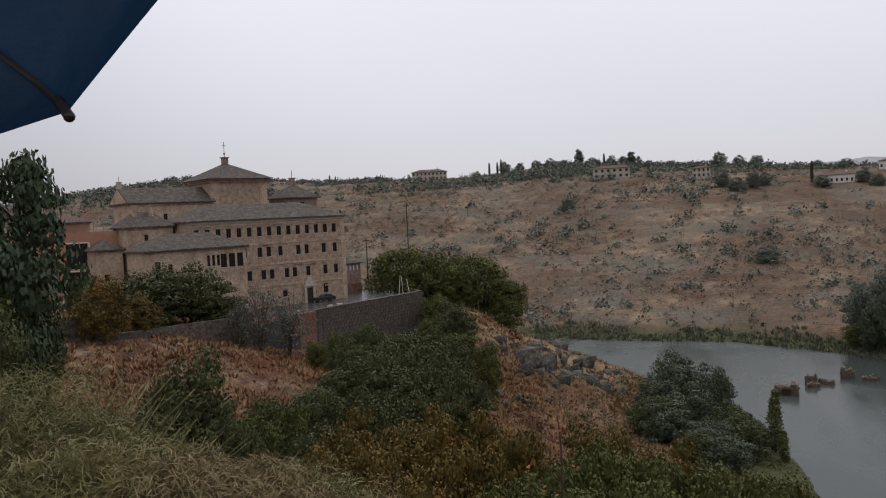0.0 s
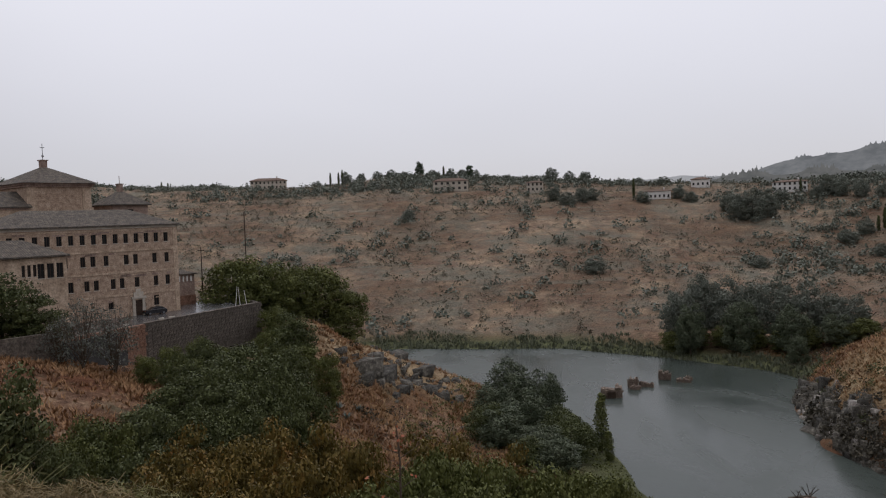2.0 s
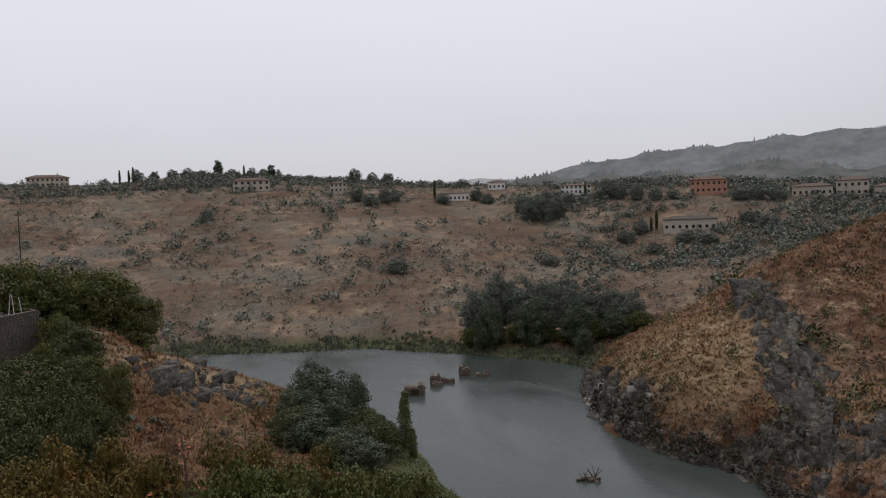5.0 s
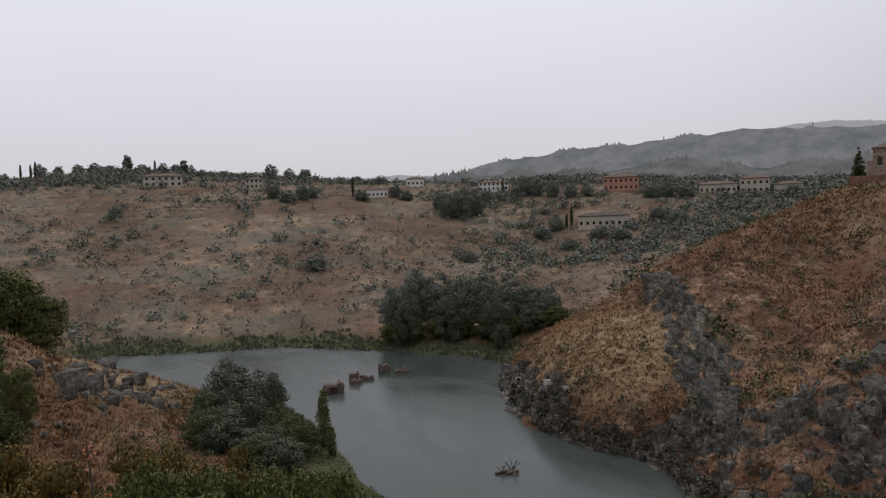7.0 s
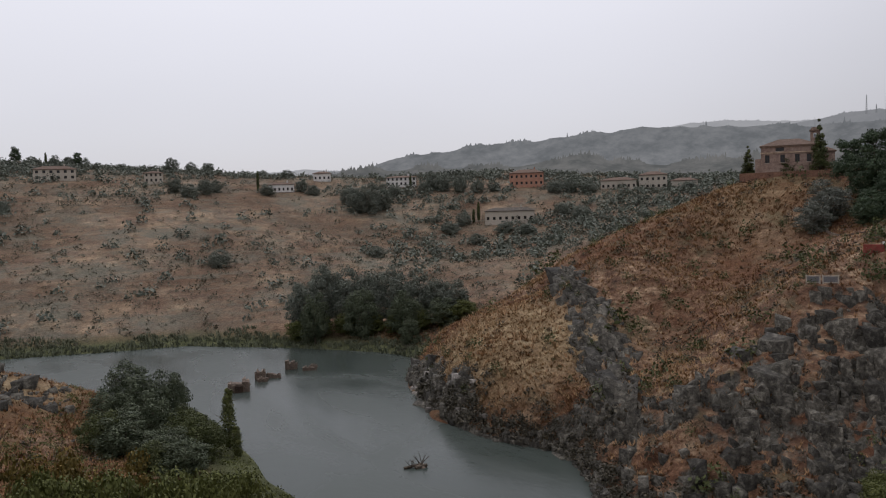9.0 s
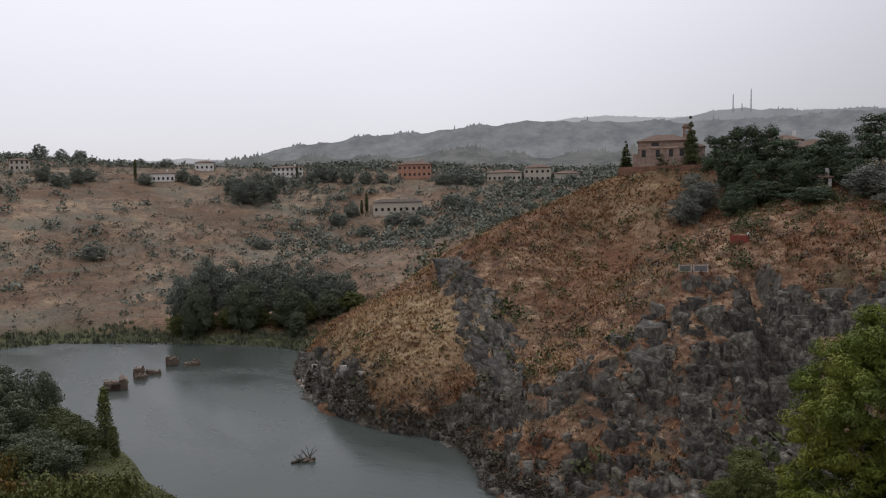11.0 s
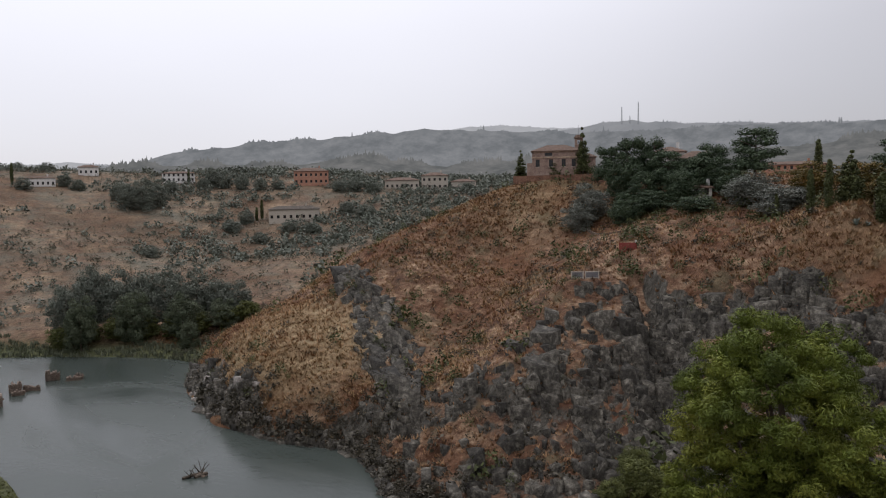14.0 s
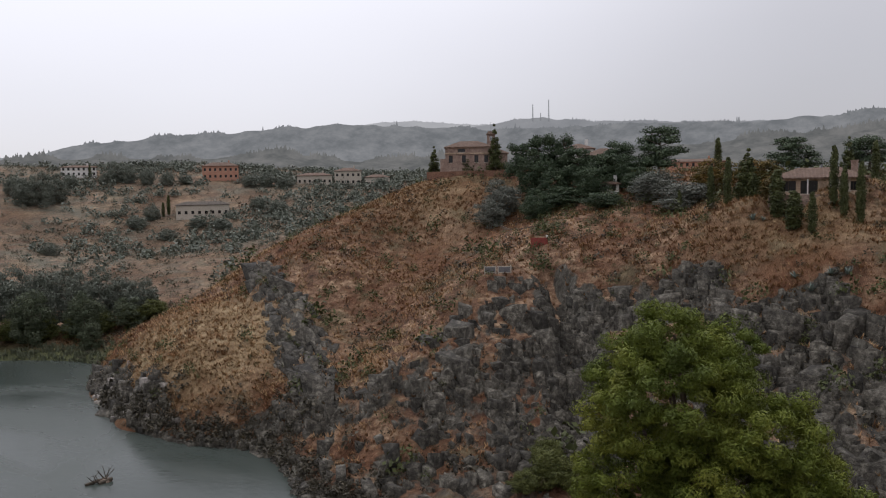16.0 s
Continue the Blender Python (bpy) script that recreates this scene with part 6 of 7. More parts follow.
    for x, y, z, h in ((-8.0, 186.5, 27, 21.5), (-17.4, 183.0, 28.5, 12.5)):
        p = thing("utility_pole", pose(x, y, z), "thin dark utility pole behind the forecourt", "pole", "utility poles")
        part("shaft", tube(bmesh.new(), (0, 0, 0), (0, 0, h), 0.14, 0.09, 8), M["frame"], p)
        part("crossarm", boxes((-0.7, -0.06, h - 0.8, 0.7, 0.06, h - 0.65)), M["frame"], p)
    for k, (x, y) in enumerate([(-20.2, 152.5), (-21.8, 151.0), (-26.5, 143.8)]):
        p = thing("stone_block", pose(x, y, FLOOR, 0, 0, 30 * k), "pale stone block lying on the forecourt", "block", "blocks on the forecourt")
        part("block", boxes((-0.5, -0.25, 0, 0.5, 0.25, 0.35), bevel=0.04), M["stone"], p)


def car():
    ob = thing("car", pose(-24.3, 161.2, FLOOR + 0.002, 0, 0, 32), "black hatchback parked on the wet forecourt", "car")
    outline = [(-2.1, 0.35), (-2.15, 0.75), (-1.9, 0.95), (-1.0, 1.02), (-0.35, 1.45), (1.2, 1.48), (1.9, 1.0), (2.1, 0.9), (2.12, 0.4), (1.7, 0.28), (-1.8, 0.28)]
    bm = bmesh.new()
    f = bm.faces.new([bm.verts.new((x, -0.85, z)) for x, z in outline])
    r = bmesh.ops.extrude_face_region(bm, geom=[f])
    bmesh.ops.translate(bm, verts=[v for v in r["geom"] if isinstance(v, bmesh.types.BMVert)], vec=(0, 1.7, 0))
    for v in bm.verts:
        if v.co.z > 1.2:
            v.co.y *= 0.8
    bmesh.ops.recalc_face_normals(bm, faces=bm.faces[:])
    bmesh.ops.bevel(bm, geom=bm.edges[:], offset=0.05, segments=2, affect="EDGES")
    part("body", bm, M["carpaint"], ob)
    for y in (-0.80, 0.80):
        part("side_window", boxes((-0.55, y - 0.02, 1.03, 1.35, y + 0.02, 1.36)), M["glass"], ob)
    for x in (-1.35, 1.35):
        for y in (-0.82, 0.82):
            bm = bmesh.new()
            bmesh.ops.create_cone(bm, cap_ends=True, segments=18, radius1=0.32, radius2=0.32, depth=0.2, matrix=pose(x, y, 0.32, 90, 0, 0))
            w = part("tyre", bm, M["tyre"], ob)
            bm = bmesh.new()
            bmesh.ops.create_cone(bm, cap_ends=True, segments=12, radius1=0.2, radius2=0.2, depth=0.22, matrix=pose(x, y, 0.32, 90, 0, 0))
            part("rim", bm, M["metal"], w)
    for y in (-0.6, 0.6):
        part("headlight", boxes((2.08, y - 0.16, 0.68, 2.15, y + 0.16, 0.82), bevel=0.02), M["white"], ob)
        part("tail_light", boxes((-2.18, y - 0.14, 0.75, -2.1, y + 0.14, 0.92), bevel=0.02), M["red_leaf"], ob)


def simple_house(name, label, x, y, turn, w, d, h, mat, roof, rise, rows, cols, group="", extra=None, z=None, cat="house"):
    """A far house: walls with rows of windows, a roof and its chimney."""
    z = (height_at(x, y) if z is None else z) - 0.4
    ob = thing(name, pose(x, y, z, 0, 0, turn), label, cat, group)
    step = w / (cols + 0.0)
    wins = [(-w / 2 + step * (k + 0.28) + w / 2, 1.0 + r * (h / rows), step * 0.42, min(1.7, h / rows * 0.55)) for r in range(rows) for k in range(cols)]
    four_walls(ob, -w / 2, -d / 2, w / 2, d / 2, -2.0, h, M[mat], [(a, b + 2, c, e) for a, b, c, e in wins], thick=0.4)
    part("roof", hip_roof(-w / 2, -d / 2, w / 2, d / 2, h, rise, over=0.6), M[roof], ob)
    part("chimney", boxes((w * 0.22, 0.2, h, w * 0.22 + 0.9, 1.1, h + rise + 1.3)), M[mat], ob)
    if extra:
        extra(ob)
    return ob


def chapel():
    ob = thing("chapel", pose(219.5, 121.5, height_at(219.5, 121.5) - 0.3, 0, 0, -61), "brick and ochre hilltop chapel with a bell gable", "church")
    w, d, h = 14.5, 9.0, 7.2
    four_walls(ob, -w / 2, -d / 2, w / 2, d / 2, -3, h, M["redbrick"], [(x + w / 2, z + 3, ww, hh) for x, z, ww, hh in ((-6.2, 2.4, 1.2, 2.2), (-2.2, 2.4, 1.2, 2.2), (1.6, 2.4, 1.2, 2.2), (4.6, 2.4, 1.2, 2.2), (-3.4, 5.6, 2.2, 1.0))])
    part("string_course", boxes((-w / 2 - 0.15, -d / 2 - 0.2, 5.0, w / 2 + 0.15, -d / 2 - 0.004, 5.35), (-w / 2 - 0.25, -d / 2 - 0.3, h - 0.35, w / 2 + 0.25, -d / 2 - 0.004, h - 0.02)), M["plaster"], ob)
    part("roof", hip_roof(-w / 2, -d / 2, w / 2, d / 2, h, 1.9, over=0.4), M["roof_red"], ob)
    part("bell_gable", pierced_wall(2.4, 4.4, 0.8, [(0.8, 2.4, 1.6, 3.7)]), M["redbrick"], ob).matrix_basis = pose(5.6, -1.0, h - 0.5)
    part("gable_cap", hip_roof(5.6, -1.0, 8.0, -0.2, h + 3.9, 0.9, over=0.25), M["roof_red"], ob)
    part("bell", tube(bmesh.new(), (6.8, -0.6, h + 2.1), (6.8, -0.6, h + 2.9), 0.34, 0.16, 12), M["metal"], ob)
    part("cross", boxes((6.77, -0.63, h + 4.7, 6.83, -0.57, h + 7.6), (6.5, -0.62, h + 6.8, 7.1, -0.58, h + 6.87)), M["metal"], ob)
    part("apse", boxes((w / 2 + 0.003, -2.5, -3, w / 2 + 4.5, 3.5, 5.2)), M["redbrick"], ob)
    part("apse_roof", hip_roof(w / 2 + 0.6, -2.5, w / 2 + 4.5, 3.5, 5.2, 1.2, over=0.4), M["roof_red"], ob)
    part("porch", boxes((-w / 2 - 1.6, -d / 2 + 0.5, -3, -w / 2 - 0.003, d / 2 - 1, 3.6)), M["redbrick"], ob)
    a, b = Vector((210.5, 131.5)), Vector((216, 104))
    ang = math.degrees(math.atan2(b.y - a.y, b.x - a.x))
    zz = height_at(214, 118)
    w = tagged(part("terrace_wall", boxes((0, 0, -4, (b - a).length, 0.5, 1.0)), M["redearth"]), "reddish wall below the chapel", "wall", kind="structure")
    w.matrix_basis = pose(a.x, a.y, zz, 0, 0, ang)


def hillside_house():
    z = 42.4
    ob = thing("hillside_house", pose(172.0, 17.6, z, 0, 0, -84), "long low white house with tiled roof and brown shutters", "house")
    w, d, h = 15.5, 8.0, 3.1
    wins = [(1.2, 0.5, 2.6, 2.0), (4.6, 0.0, 3.0, 2.5), (10.6, 0.6, 1.7, 1.7), (12.7, 0.6, 1.9, 1.7)]
    four_walls(ob, -w / 2, -d / 2, w / 2, d / 2, -2.5, h, M["plaster"], [(x, zz + 2.5, a, b) for x, zz, a, b in wins], thick=0.4)
    part("roof", hip_roof(-w / 2, -d / 2, w / 2, d / 2, h, 1.9, over=0.9), M["roof_red"], ob)
    for x in (-2.0, 1.9):
        part("porch_post", boxes((x, -d / 2 - 0.9, -1.5, x + 0.25, -d / 2 - 0.65, h - 0.3)), M["white"], ob)
    part("board_panel", boxes((2.0, -d / 2 - 0.08, 0.1, 5.4, -d / 2 - 0.005, h - 0.4)), M["stone"], ob)
    part("terrace_slab", boxes((-w / 2 - 1, -d / 2 - 2.4, -2.4, w / 2 - 3, -d / 2 - 0.004, -0.1)), M["redbrick"], ob)
    part("chimney", boxes((5.6, 0.6, h + 0.6, 6.8, 1.8, h + 3.0), (5.5, 0.5, h + 3.0, 6.9, 1.9, h + 3.2)), M["redbrick"], ob)
    part("roof_cowl", tube(bmesh.new(), (0.5, 0.5, h + 1.4), (0.5, 0.5, h + 2.5), 0.2, 0.16, 8), M["metal"], ob)


convent()
church()
salmon_building()
terrace()
car()
chapel()
hillside_house()
simple_house("villa", "faded red two-storey villa on the far hillside", 368, 385, -44, 22, 12, 8.5, "pinkhouse", "roof_red", 2.2, 2, 7, "villas across the river")
simple_house("villa", "long low villa with chimneys on the far hillside", 312, 341, -43, 28, 9, 6.0, "stone", "roof", 1.8, 1, 8, "villas across the river")
simple_house("villa", "low villa with tiled roofs in a hillside grove", 404, 338, -51, 22, 12, 5.5, "stone", "roof_red", 1.8, 1, 7, "villas across the river")
simple_house("villa", "two-storey villa with tiled roof in a hillside grove", 418, 322, -52, 17, 12, 9.0, "stone", "roof_red", 2.0, 2, 5, "villas across the river")
simple_house("villa", "single-storey tiled villa wing in a grove", 428, 306, -53, 16, 10, 6.0, "stone", "roof_red", 1.6, 1, 5, "villas across the river")
simple_house("villa", "white villa with dark window bays on the ridge", 313, 450, -35, 20, 10, 6.0, "white", "roof_red", 1.2, 2, 7, "villas across the river")
simple_house("villa", "pale long villa standing on the ridge", -8, 652, 0, 28, 12, 7.0, "stone", "roof_red", 2.2, 2, 9, "villas across the river")
simple_house("villa", "pale house among trees on the ridge", 117, 547, -12, 24, 10, 7.0, "stone", "roof_red", 2.0, 2, 6, "villas across the river")
simple_house("villa", "pale house half hidden by ridge trees", 169, 519, -18, 11, 9, 6.5, "stone", "roof_red", 1.2, 2, 4, "villas across the river")
simple_house("villa", "white house with a dark roof on the ridge", 279, 498, -29, 12, 8, 5.0, "white", "roof_red", 1.4, 1, 4, "villas across the river")
simple_house("villa", "low white house by the hillside track", 235, 473, -26, 16, 8, 5.0, "white", "roof_red", 1.0, 1, 6, "villas across the river")
simple_house("villa", "pink hotel with many windows beyond the gardens", 392, 95, -76, 30, 12, 10.0, "pinkhouse", "roof_red", 1.4, 3, 11, "villas across the river", z=45)
simple_house("house", "white gabled house among the hilltop pines", 219, 78, -70, 10, 8, 6.0, "white", "roof_red", 2.0, 2, 3, "houses on the hilltop")
simple_house("house", "small white house behind the hilltop pines", 236, 92, -68, 9, 8, 7.0, "white", "roof_red", 1.6, 2, 3, "houses on the hilltop")
simple_house("outhouse", "small white outhouse under the hilltop pines", 201, 70, -70, 5, 4, 2.8, "white", "roof_red", 0.8, 1, 2, "", cat="shed")

# ---- things in and round the river ----
def mill_ruin(x, y, turn, w, d, h, label, seed, arch=False):
    rng = np.random.default_rng(seed)
    ob = thing("mill_ruin", pose(x, y, 0, 0, 0, turn), label, "ruin", "mill ruins in the river")
    nx = 6
    for i in range(nx):
        x0, x1 = -w / 2 + w * i / nx, -w / 2 + w * (i + 1) / nx - 0.004
        top = h * rng.uniform(0.5, 1.0)
        for a in (-d / 2 + 0.15, 0.02):
            bm = boxes((x0, a, -1.5, x1, a + d / 2 - 0.17, top * rng.uniform(0.85, 1)), bevel=0.05)
            for v in bm.verts:
                if v.co.z > 0:
                    v.co.z *= rng.uniform(0.82, 1.0)
            part("masonry_block", bm, M["ruin"], ob)
    for face, length in ((((-w / 2, -d / 2), (w / 2, -d / 2)), w), (((-w / 2, d / 2), (-w / 2, -d / 2)), d), (((w / 2, -d / 2), (w / 2, d / 2)), d)):
        stone_rows(ob, face[0], face[1], 0.0, h * 0.62, 0.5, M["ruin"], rng, 60)
    if arch:
        bm = bmesh.new()
        for k in range(9):
            a = math.pi * (k + 0.5) / 9
            bmesh.ops.create_cube(bm, size=1, matrix=pose(math.cos(a) * 1.3, -d / 2 - 0.05, h * 0.30 + math.sin(a) * 1.0, 0, 90 - math.degrees(a), 0) @ Matrix.Diagonal((0.42, 0.3, 0.4, 1)))
        part("arch", bm, M["ruin"], ob)
        # dark panel on solid masonry imitates the shade inside the arch
        part("arch_shade_panel", boxes((-1.0, -d / 2 - 0.1, 0.0, 1.0, -d / 2 + 0.02, h * 0.30 + 0.55)), M["frame"], ob)
    return ob


M["ruin"] = material("brown_ruin_stone", [(0.070, 0.050, 0.038), (0.15, 0.112, 0.085), (0.22, 0.175, 0.14)], 0.7, bump=0.8, fine=0.25, per_object=0.25)
mill_ruin(77.9, 184.2, -24, 5.0, 4.2, 3.2, "squat ruined mill of brown stone with an arch in midstream", 1, True)
mill_ruin(87.3, 192.4, -26, 2.6, 2.4, 3.4, "tall broken mill pier of brown stone in midstream", 2)
mill_ruin(86.6, 189.6, -20, 2.6, 1.6, 1.5, "low broken mill wall beside the taller pier", 3)
mill_ruin(90.6, 191.6, -40, 3.4, 1.4, 1.4, "fallen mill masonry lying in the river", 4)
mill_ruin(99.0, 198.0, -27, 3.2, 2.4, 2.8, "square mill pier standing in the river", 5)
mill_ruin(101.8, 193.2, -35, 3.2, 1.5, 1.3, "low ruined mill wall breaking the water", 6)
mill_ruin(103.6, 193.8, -30, 1.6, 1.4, 1.7, "small broken stump of mill masonry", 7)


def snag():
    rng = np.random.default_rng(4)
    ob = thing("driftwood", pose(76.6, 109.0, -0.2), "dark tangle of driftwood stranded in the river", "driftwood")
    bm = bmesh.new()
    tube(bm, (-1.9, 0.4, 0.3), (1.2, -0.7, 0.7), 0.28, 0.2, 7)
    tube(bm, (-0.4, -0.8, 0.2), (1.6, -1.4, 0.6), 0.4, 0.25, 7)
    part("log", bm, M["wetbark"], ob)
    for k in range(11):
        a = Vector((rng.uniform(-1.4, 1.4), rng.uniform(-1.0, 0.6), 0.4))
        b = a + Vector((rng.uniform(-1.2, 1.2), rng.uniform(-0.8, 0.8), rng.uniform(0.4, 2.0)))
        bm = tube(bmesh.new(), a, b, 0.09, 0.03, 5)
        tube(bm, a.lerp(b, 0.6), b + Vector(rng.normal(0, 0.4, 3)), 0.05, 0.02, 4)
        part("branch", bm, M["wetbark"], ob)
    v, q = rock_blocks(np.array([0.5, 1.0, 0.1]), np.array([-0.7, -1.1, -0.4]), np.array([0.7, 0.8, 0.5]), rng, 0.8)
    v[:, 2] -= v[:, 2].min() + 0.4
    o = new("lodged_rock", quick_mesh("lodged_rock", v, q, M["ruin"], False, 4))
    o.parent = ob


snag()


# ---- the rocky hill: garden steps, railings, agaves, masts ----
def viewpoint():
    z = height_at(150, 76) + 0.1
    ob = thing("enclosure", pose(149.6, 76.4, z, 0, 0, -60), "small pale railed enclosure above the crags", "railing")
    for k, x in enumerate((-2.6, -0.25, 0.25, 2.9)):
        part("post", boxes((x - 0.12, -0.12, -0.8, x + 0.12, 0.12, 1.5)), M["stone"], ob)
    for x0, x1 in ((-2.48, -0.37), (0.37, 2.78)):
        part("rail", boxes((x0, -0.07, 1.25, x1, 0.07, 1.42)), M["stone"], ob)
        part("rail", boxes((x0, -0.07, 0.0, x1, 0.07, 0.15)), M["stone"], ob)
        part("mesh_panel", boxes((x0, -0.02, 0.16, x1, 0.02, 1.24)), M["metal"], ob)
    z = height_at(164.6, 73)
    ob = thing("red_wall", pose(164.6, 72.9, z, 0, 0, -64), "short red-painted wall with a white lamp", "wall")
    part("wall_block", boxes((-2.4, -0.2, -1, 1.4, 0.2, 1.7)), M["redpaint"], ob)
    part("lamp", tube(bmesh.new(), (1.2, 0, 1.7), (1.2, 0, 2.3), 0.18, 0.22, 8), M["white"], ob)


M["redpaint"] = material("dull_red_paint", [(0.20, 0.042, 0.035), (0.28, 0.07, 0.055)], 0.8, bump=0.2)
viewpoint()


def steps_wall():
    pts = [(196, 105), (191, 97), (185, 91), (180, 85.5), (177.5, 79)]
    for a, b in zip(pts, pts[1:]):
        za, zb = height_at(*a), height_at(*b)
        length = math.hypot(math.dist(a, b), zb - za)
        ob = thing("path_wall", Matrix.Translation((*a, za)) @ (Vector((*b, zb)) - Vector((*a, za))).to_track_quat("X", "Z").to_matrix().to_4x4(), "low stone wall beside the path up to the chapel", "wall", "path walls")
        part("kerb", boxes((0, -0.15, -0.6, length, 0.15, 0.35)), M["ruin"], ob)


steps_wall()


def agave(x, y, s):
    rng = np.random.default_rng(int(x * 10))
    ob = thing("agave", pose(x, y, height_at(x, y) - 0.05), "pale blue-green agave with spiky leaves", "plant", "agaves on the hill")
    for k in range(18):
        a, up = k * 2.4, rng.uniform(0.3, 1.2)
        bm = bmesh.new()
        tip = Vector((math.cos(a) * math.cos(up), math.sin(a) * math.cos(up), math.sin(up))) * s
        side = Vector((-math.sin(a), math.cos(a), 0)) * s * 0.1
        p = [bm.verts.new(q) for q in (-side * 0.6, side * 0.6, tip * 0.5 + side + Vector((0, 0, 0.05)), tip, tip * 0.5 - side + Vector((0, 0, 0.05)))]
        bm.faces.new(p)
        part("leaf", bm, M["agave"], ob)


M["agave"] = material("agave_leaf", [(0.13, 0.17, 0.15), (0.22, 0.26, 0.23)], 0.6, bump=0.0)
for x, y, s in ((160.6, 27.6, 1.6), (170.2, 20.9, 1.8), (145.3, 15.6, 1.9), (145.8, 12.6, 1.7), (146.5, 10.4, 1.5), (147.5, 18.4, 1.6), (160.8, 25.9, 1.2), (3.9, 148.1, 1.5), (5.3, 144.9, 1.5), (6.6, 142.7, 1.5), (8.5, 141.1, 1.5), (9.6, 136.7, 1.5), (1.9, 150.3, 1.5), (12.1, 142.8, 1.5)):
    agave(x, y, s)


def mast(x, y, z, h):
    ob = thing("radio_mast", pose(x, y, z), "thin hazy lattice radio mast on the far hilltop", "mast", "radio masts")
    for k in range(3):
        a = k * 2.094
        # legs and braces glow in the near hill's haze colour instead of being lit
        part("leg", tube(bmesh.new(), (math.cos(a) * 1.6, math.sin(a) * 1.6, -12), (math.cos(a) * 0.5, math.sin(a) * 0.5, h), 0.55, 0.35, 6), HAZE_NEAR, ob)
    for k in range(9):
        f = k / 9
        r = 1.6 - 1.0 * f
        bm = bmesh.new()
        for j in range(3):
            a, b = j * 2.094, (j + 1) * 2.094
            tube(bm, (math.cos(a) * r, math.sin(a) * r, h * f), (math.cos(b) * r, math.sin(b) * r, h * (f + 0.08)), 0.22, 0.22, 4)
        part("brace", bm, HAZE_NEAR, ob)


mast(1492, 680, 172, 34)
mast(1505, 651, 171, 43)
mast(1499, 666, 172, 16)


# ---- on the brow: broom, dry grass, a sapling, the pine just below ----
def stems(n, r, h, mat, rng, width=0.012, droop=0.5):
    """A bush of thin arching stems."""
    a = rng.uniform(0, 2 * math.pi, n)
    f = rng.uniform(0, 1, n) ** 0.6 * r
    root = np.stack([np.cos(a) * f * 0.7, np.sin(a) * f * 0.7, np.full(n, -0.1)], -1)
    a2 = a + rng.normal(0, 0.5, n)
    L = h * rng.uniform(0.55, 1.1, n) * (1 - 0.35 * (f / r) ** 2)
    out = rng.uniform(0.1, 0.55, n) + 0.35 * f / r
    dirs = np.stack([np.cos(a2), np.sin(a2), 0 * a2], -1)
    side = np.stack([-np.sin(a2 + rng.normal(0, 1, n)), np.cos(a2), 0 * a2], -1)
    pts = []
    for t in (0, 0.35, 0.7, 1.0):
        p = root + dirs * (out * L * t ** 1.6)[:, None]
        p[:, 2] += L * (t - droop * 0.35 * t ** 3)
        pts.append((p, width * (1 - 0.75 * t) + 0.002))
    v = np.stack([q for p, w in pts for q in (p - side * w, p + side * w)], 1)
    base = np.arange(n)[:, None, None] * 8
    quads = base + np.array([(0, 1, 3, 2), (2, 3, 5, 4), (4, 5, 7, 6)])[None]
    # side shoots in the upper half
    k = 3
    t = rng.uniform(0.35, 0.98, (n, k))
    at = root[:, None, :] + dirs[:, None, :] * (out[:, None] * L[:, None] * t ** 1.6)[..., None]
    at[..., 2] += L[:, None] * (t - droop * 0.35 * t ** 3)
    tips, q2 = leaf_quads(at.reshape(-1, 3), np.full(n * k, 0.10) * rng.uniform(0.6, 1.5, n * k), rng, math.pi, np.array([(0, -0.05, 0), (0.5, -0.04, 0.02), (1.0, 0, 0.1), (0.5, 0.05, 0.02)]))
    verts = np.concatenate([v.reshape(-1, 3), tips])
    return quick_mesh("stems", verts, np.concatenate([quads.reshape(-1, 4), q2 + 8 * n]), mat, False, 4)


def twiggy(r, h, n, mat, rng):
    """Fine twigs filling uneven mounds."""
    k = 16
    a, f = np.arange(k) * 2.4, np.sqrt((np.arange(k) + 0.5) / k)
    z = h * (0.30 + 0.55 * (1 - f ** 2) * rng.uniform(0.7, 1.0, k))
    blobs = np.c_[np.cos(a) * f * r * 0.8, np.sin(a) * f * r * 0.8, z, rng.uniform(0.20, 0.34, k) * max(r, 0.6)]
    twig = np.array([(-0.5, 0.0, 0.0), (0.0, -0.035, 0.09), (0.5, 0.0, 0.0), (0.0, 0.035, 0.09)])
    return crown_of(blobs, n // k, 0.095, mat, rng, 0.95, twig)


def broom(x, y, h, r, mat, label, name, n):
    rng = np.random.default_rng(int(abs(x * 100) + abs(y * 10)))
    ob = thing(name, pose(x, y, height_at(x, y)), label, "bush", "bushes on the brow")
    piece("spray", stems(n // 7, r, h * 1.0, M[mat], rng, 0.006), ob)
    piece("foliage", twiggy(r, h, n * 5, M[mat], rng), ob)
    bm = bmesh.new()
    for k in range(10):
        a = k * 2.4
        tube(bm, (math.cos(a) * 0.08, math.sin(a) * 0.08, -0.1), (math.cos(a) * r * 0.5, math.sin(a) * r * 0.5, h * 0.55), 0.015, 0.006, 5)
    part("woody_base", bm, M["bark"], ob)


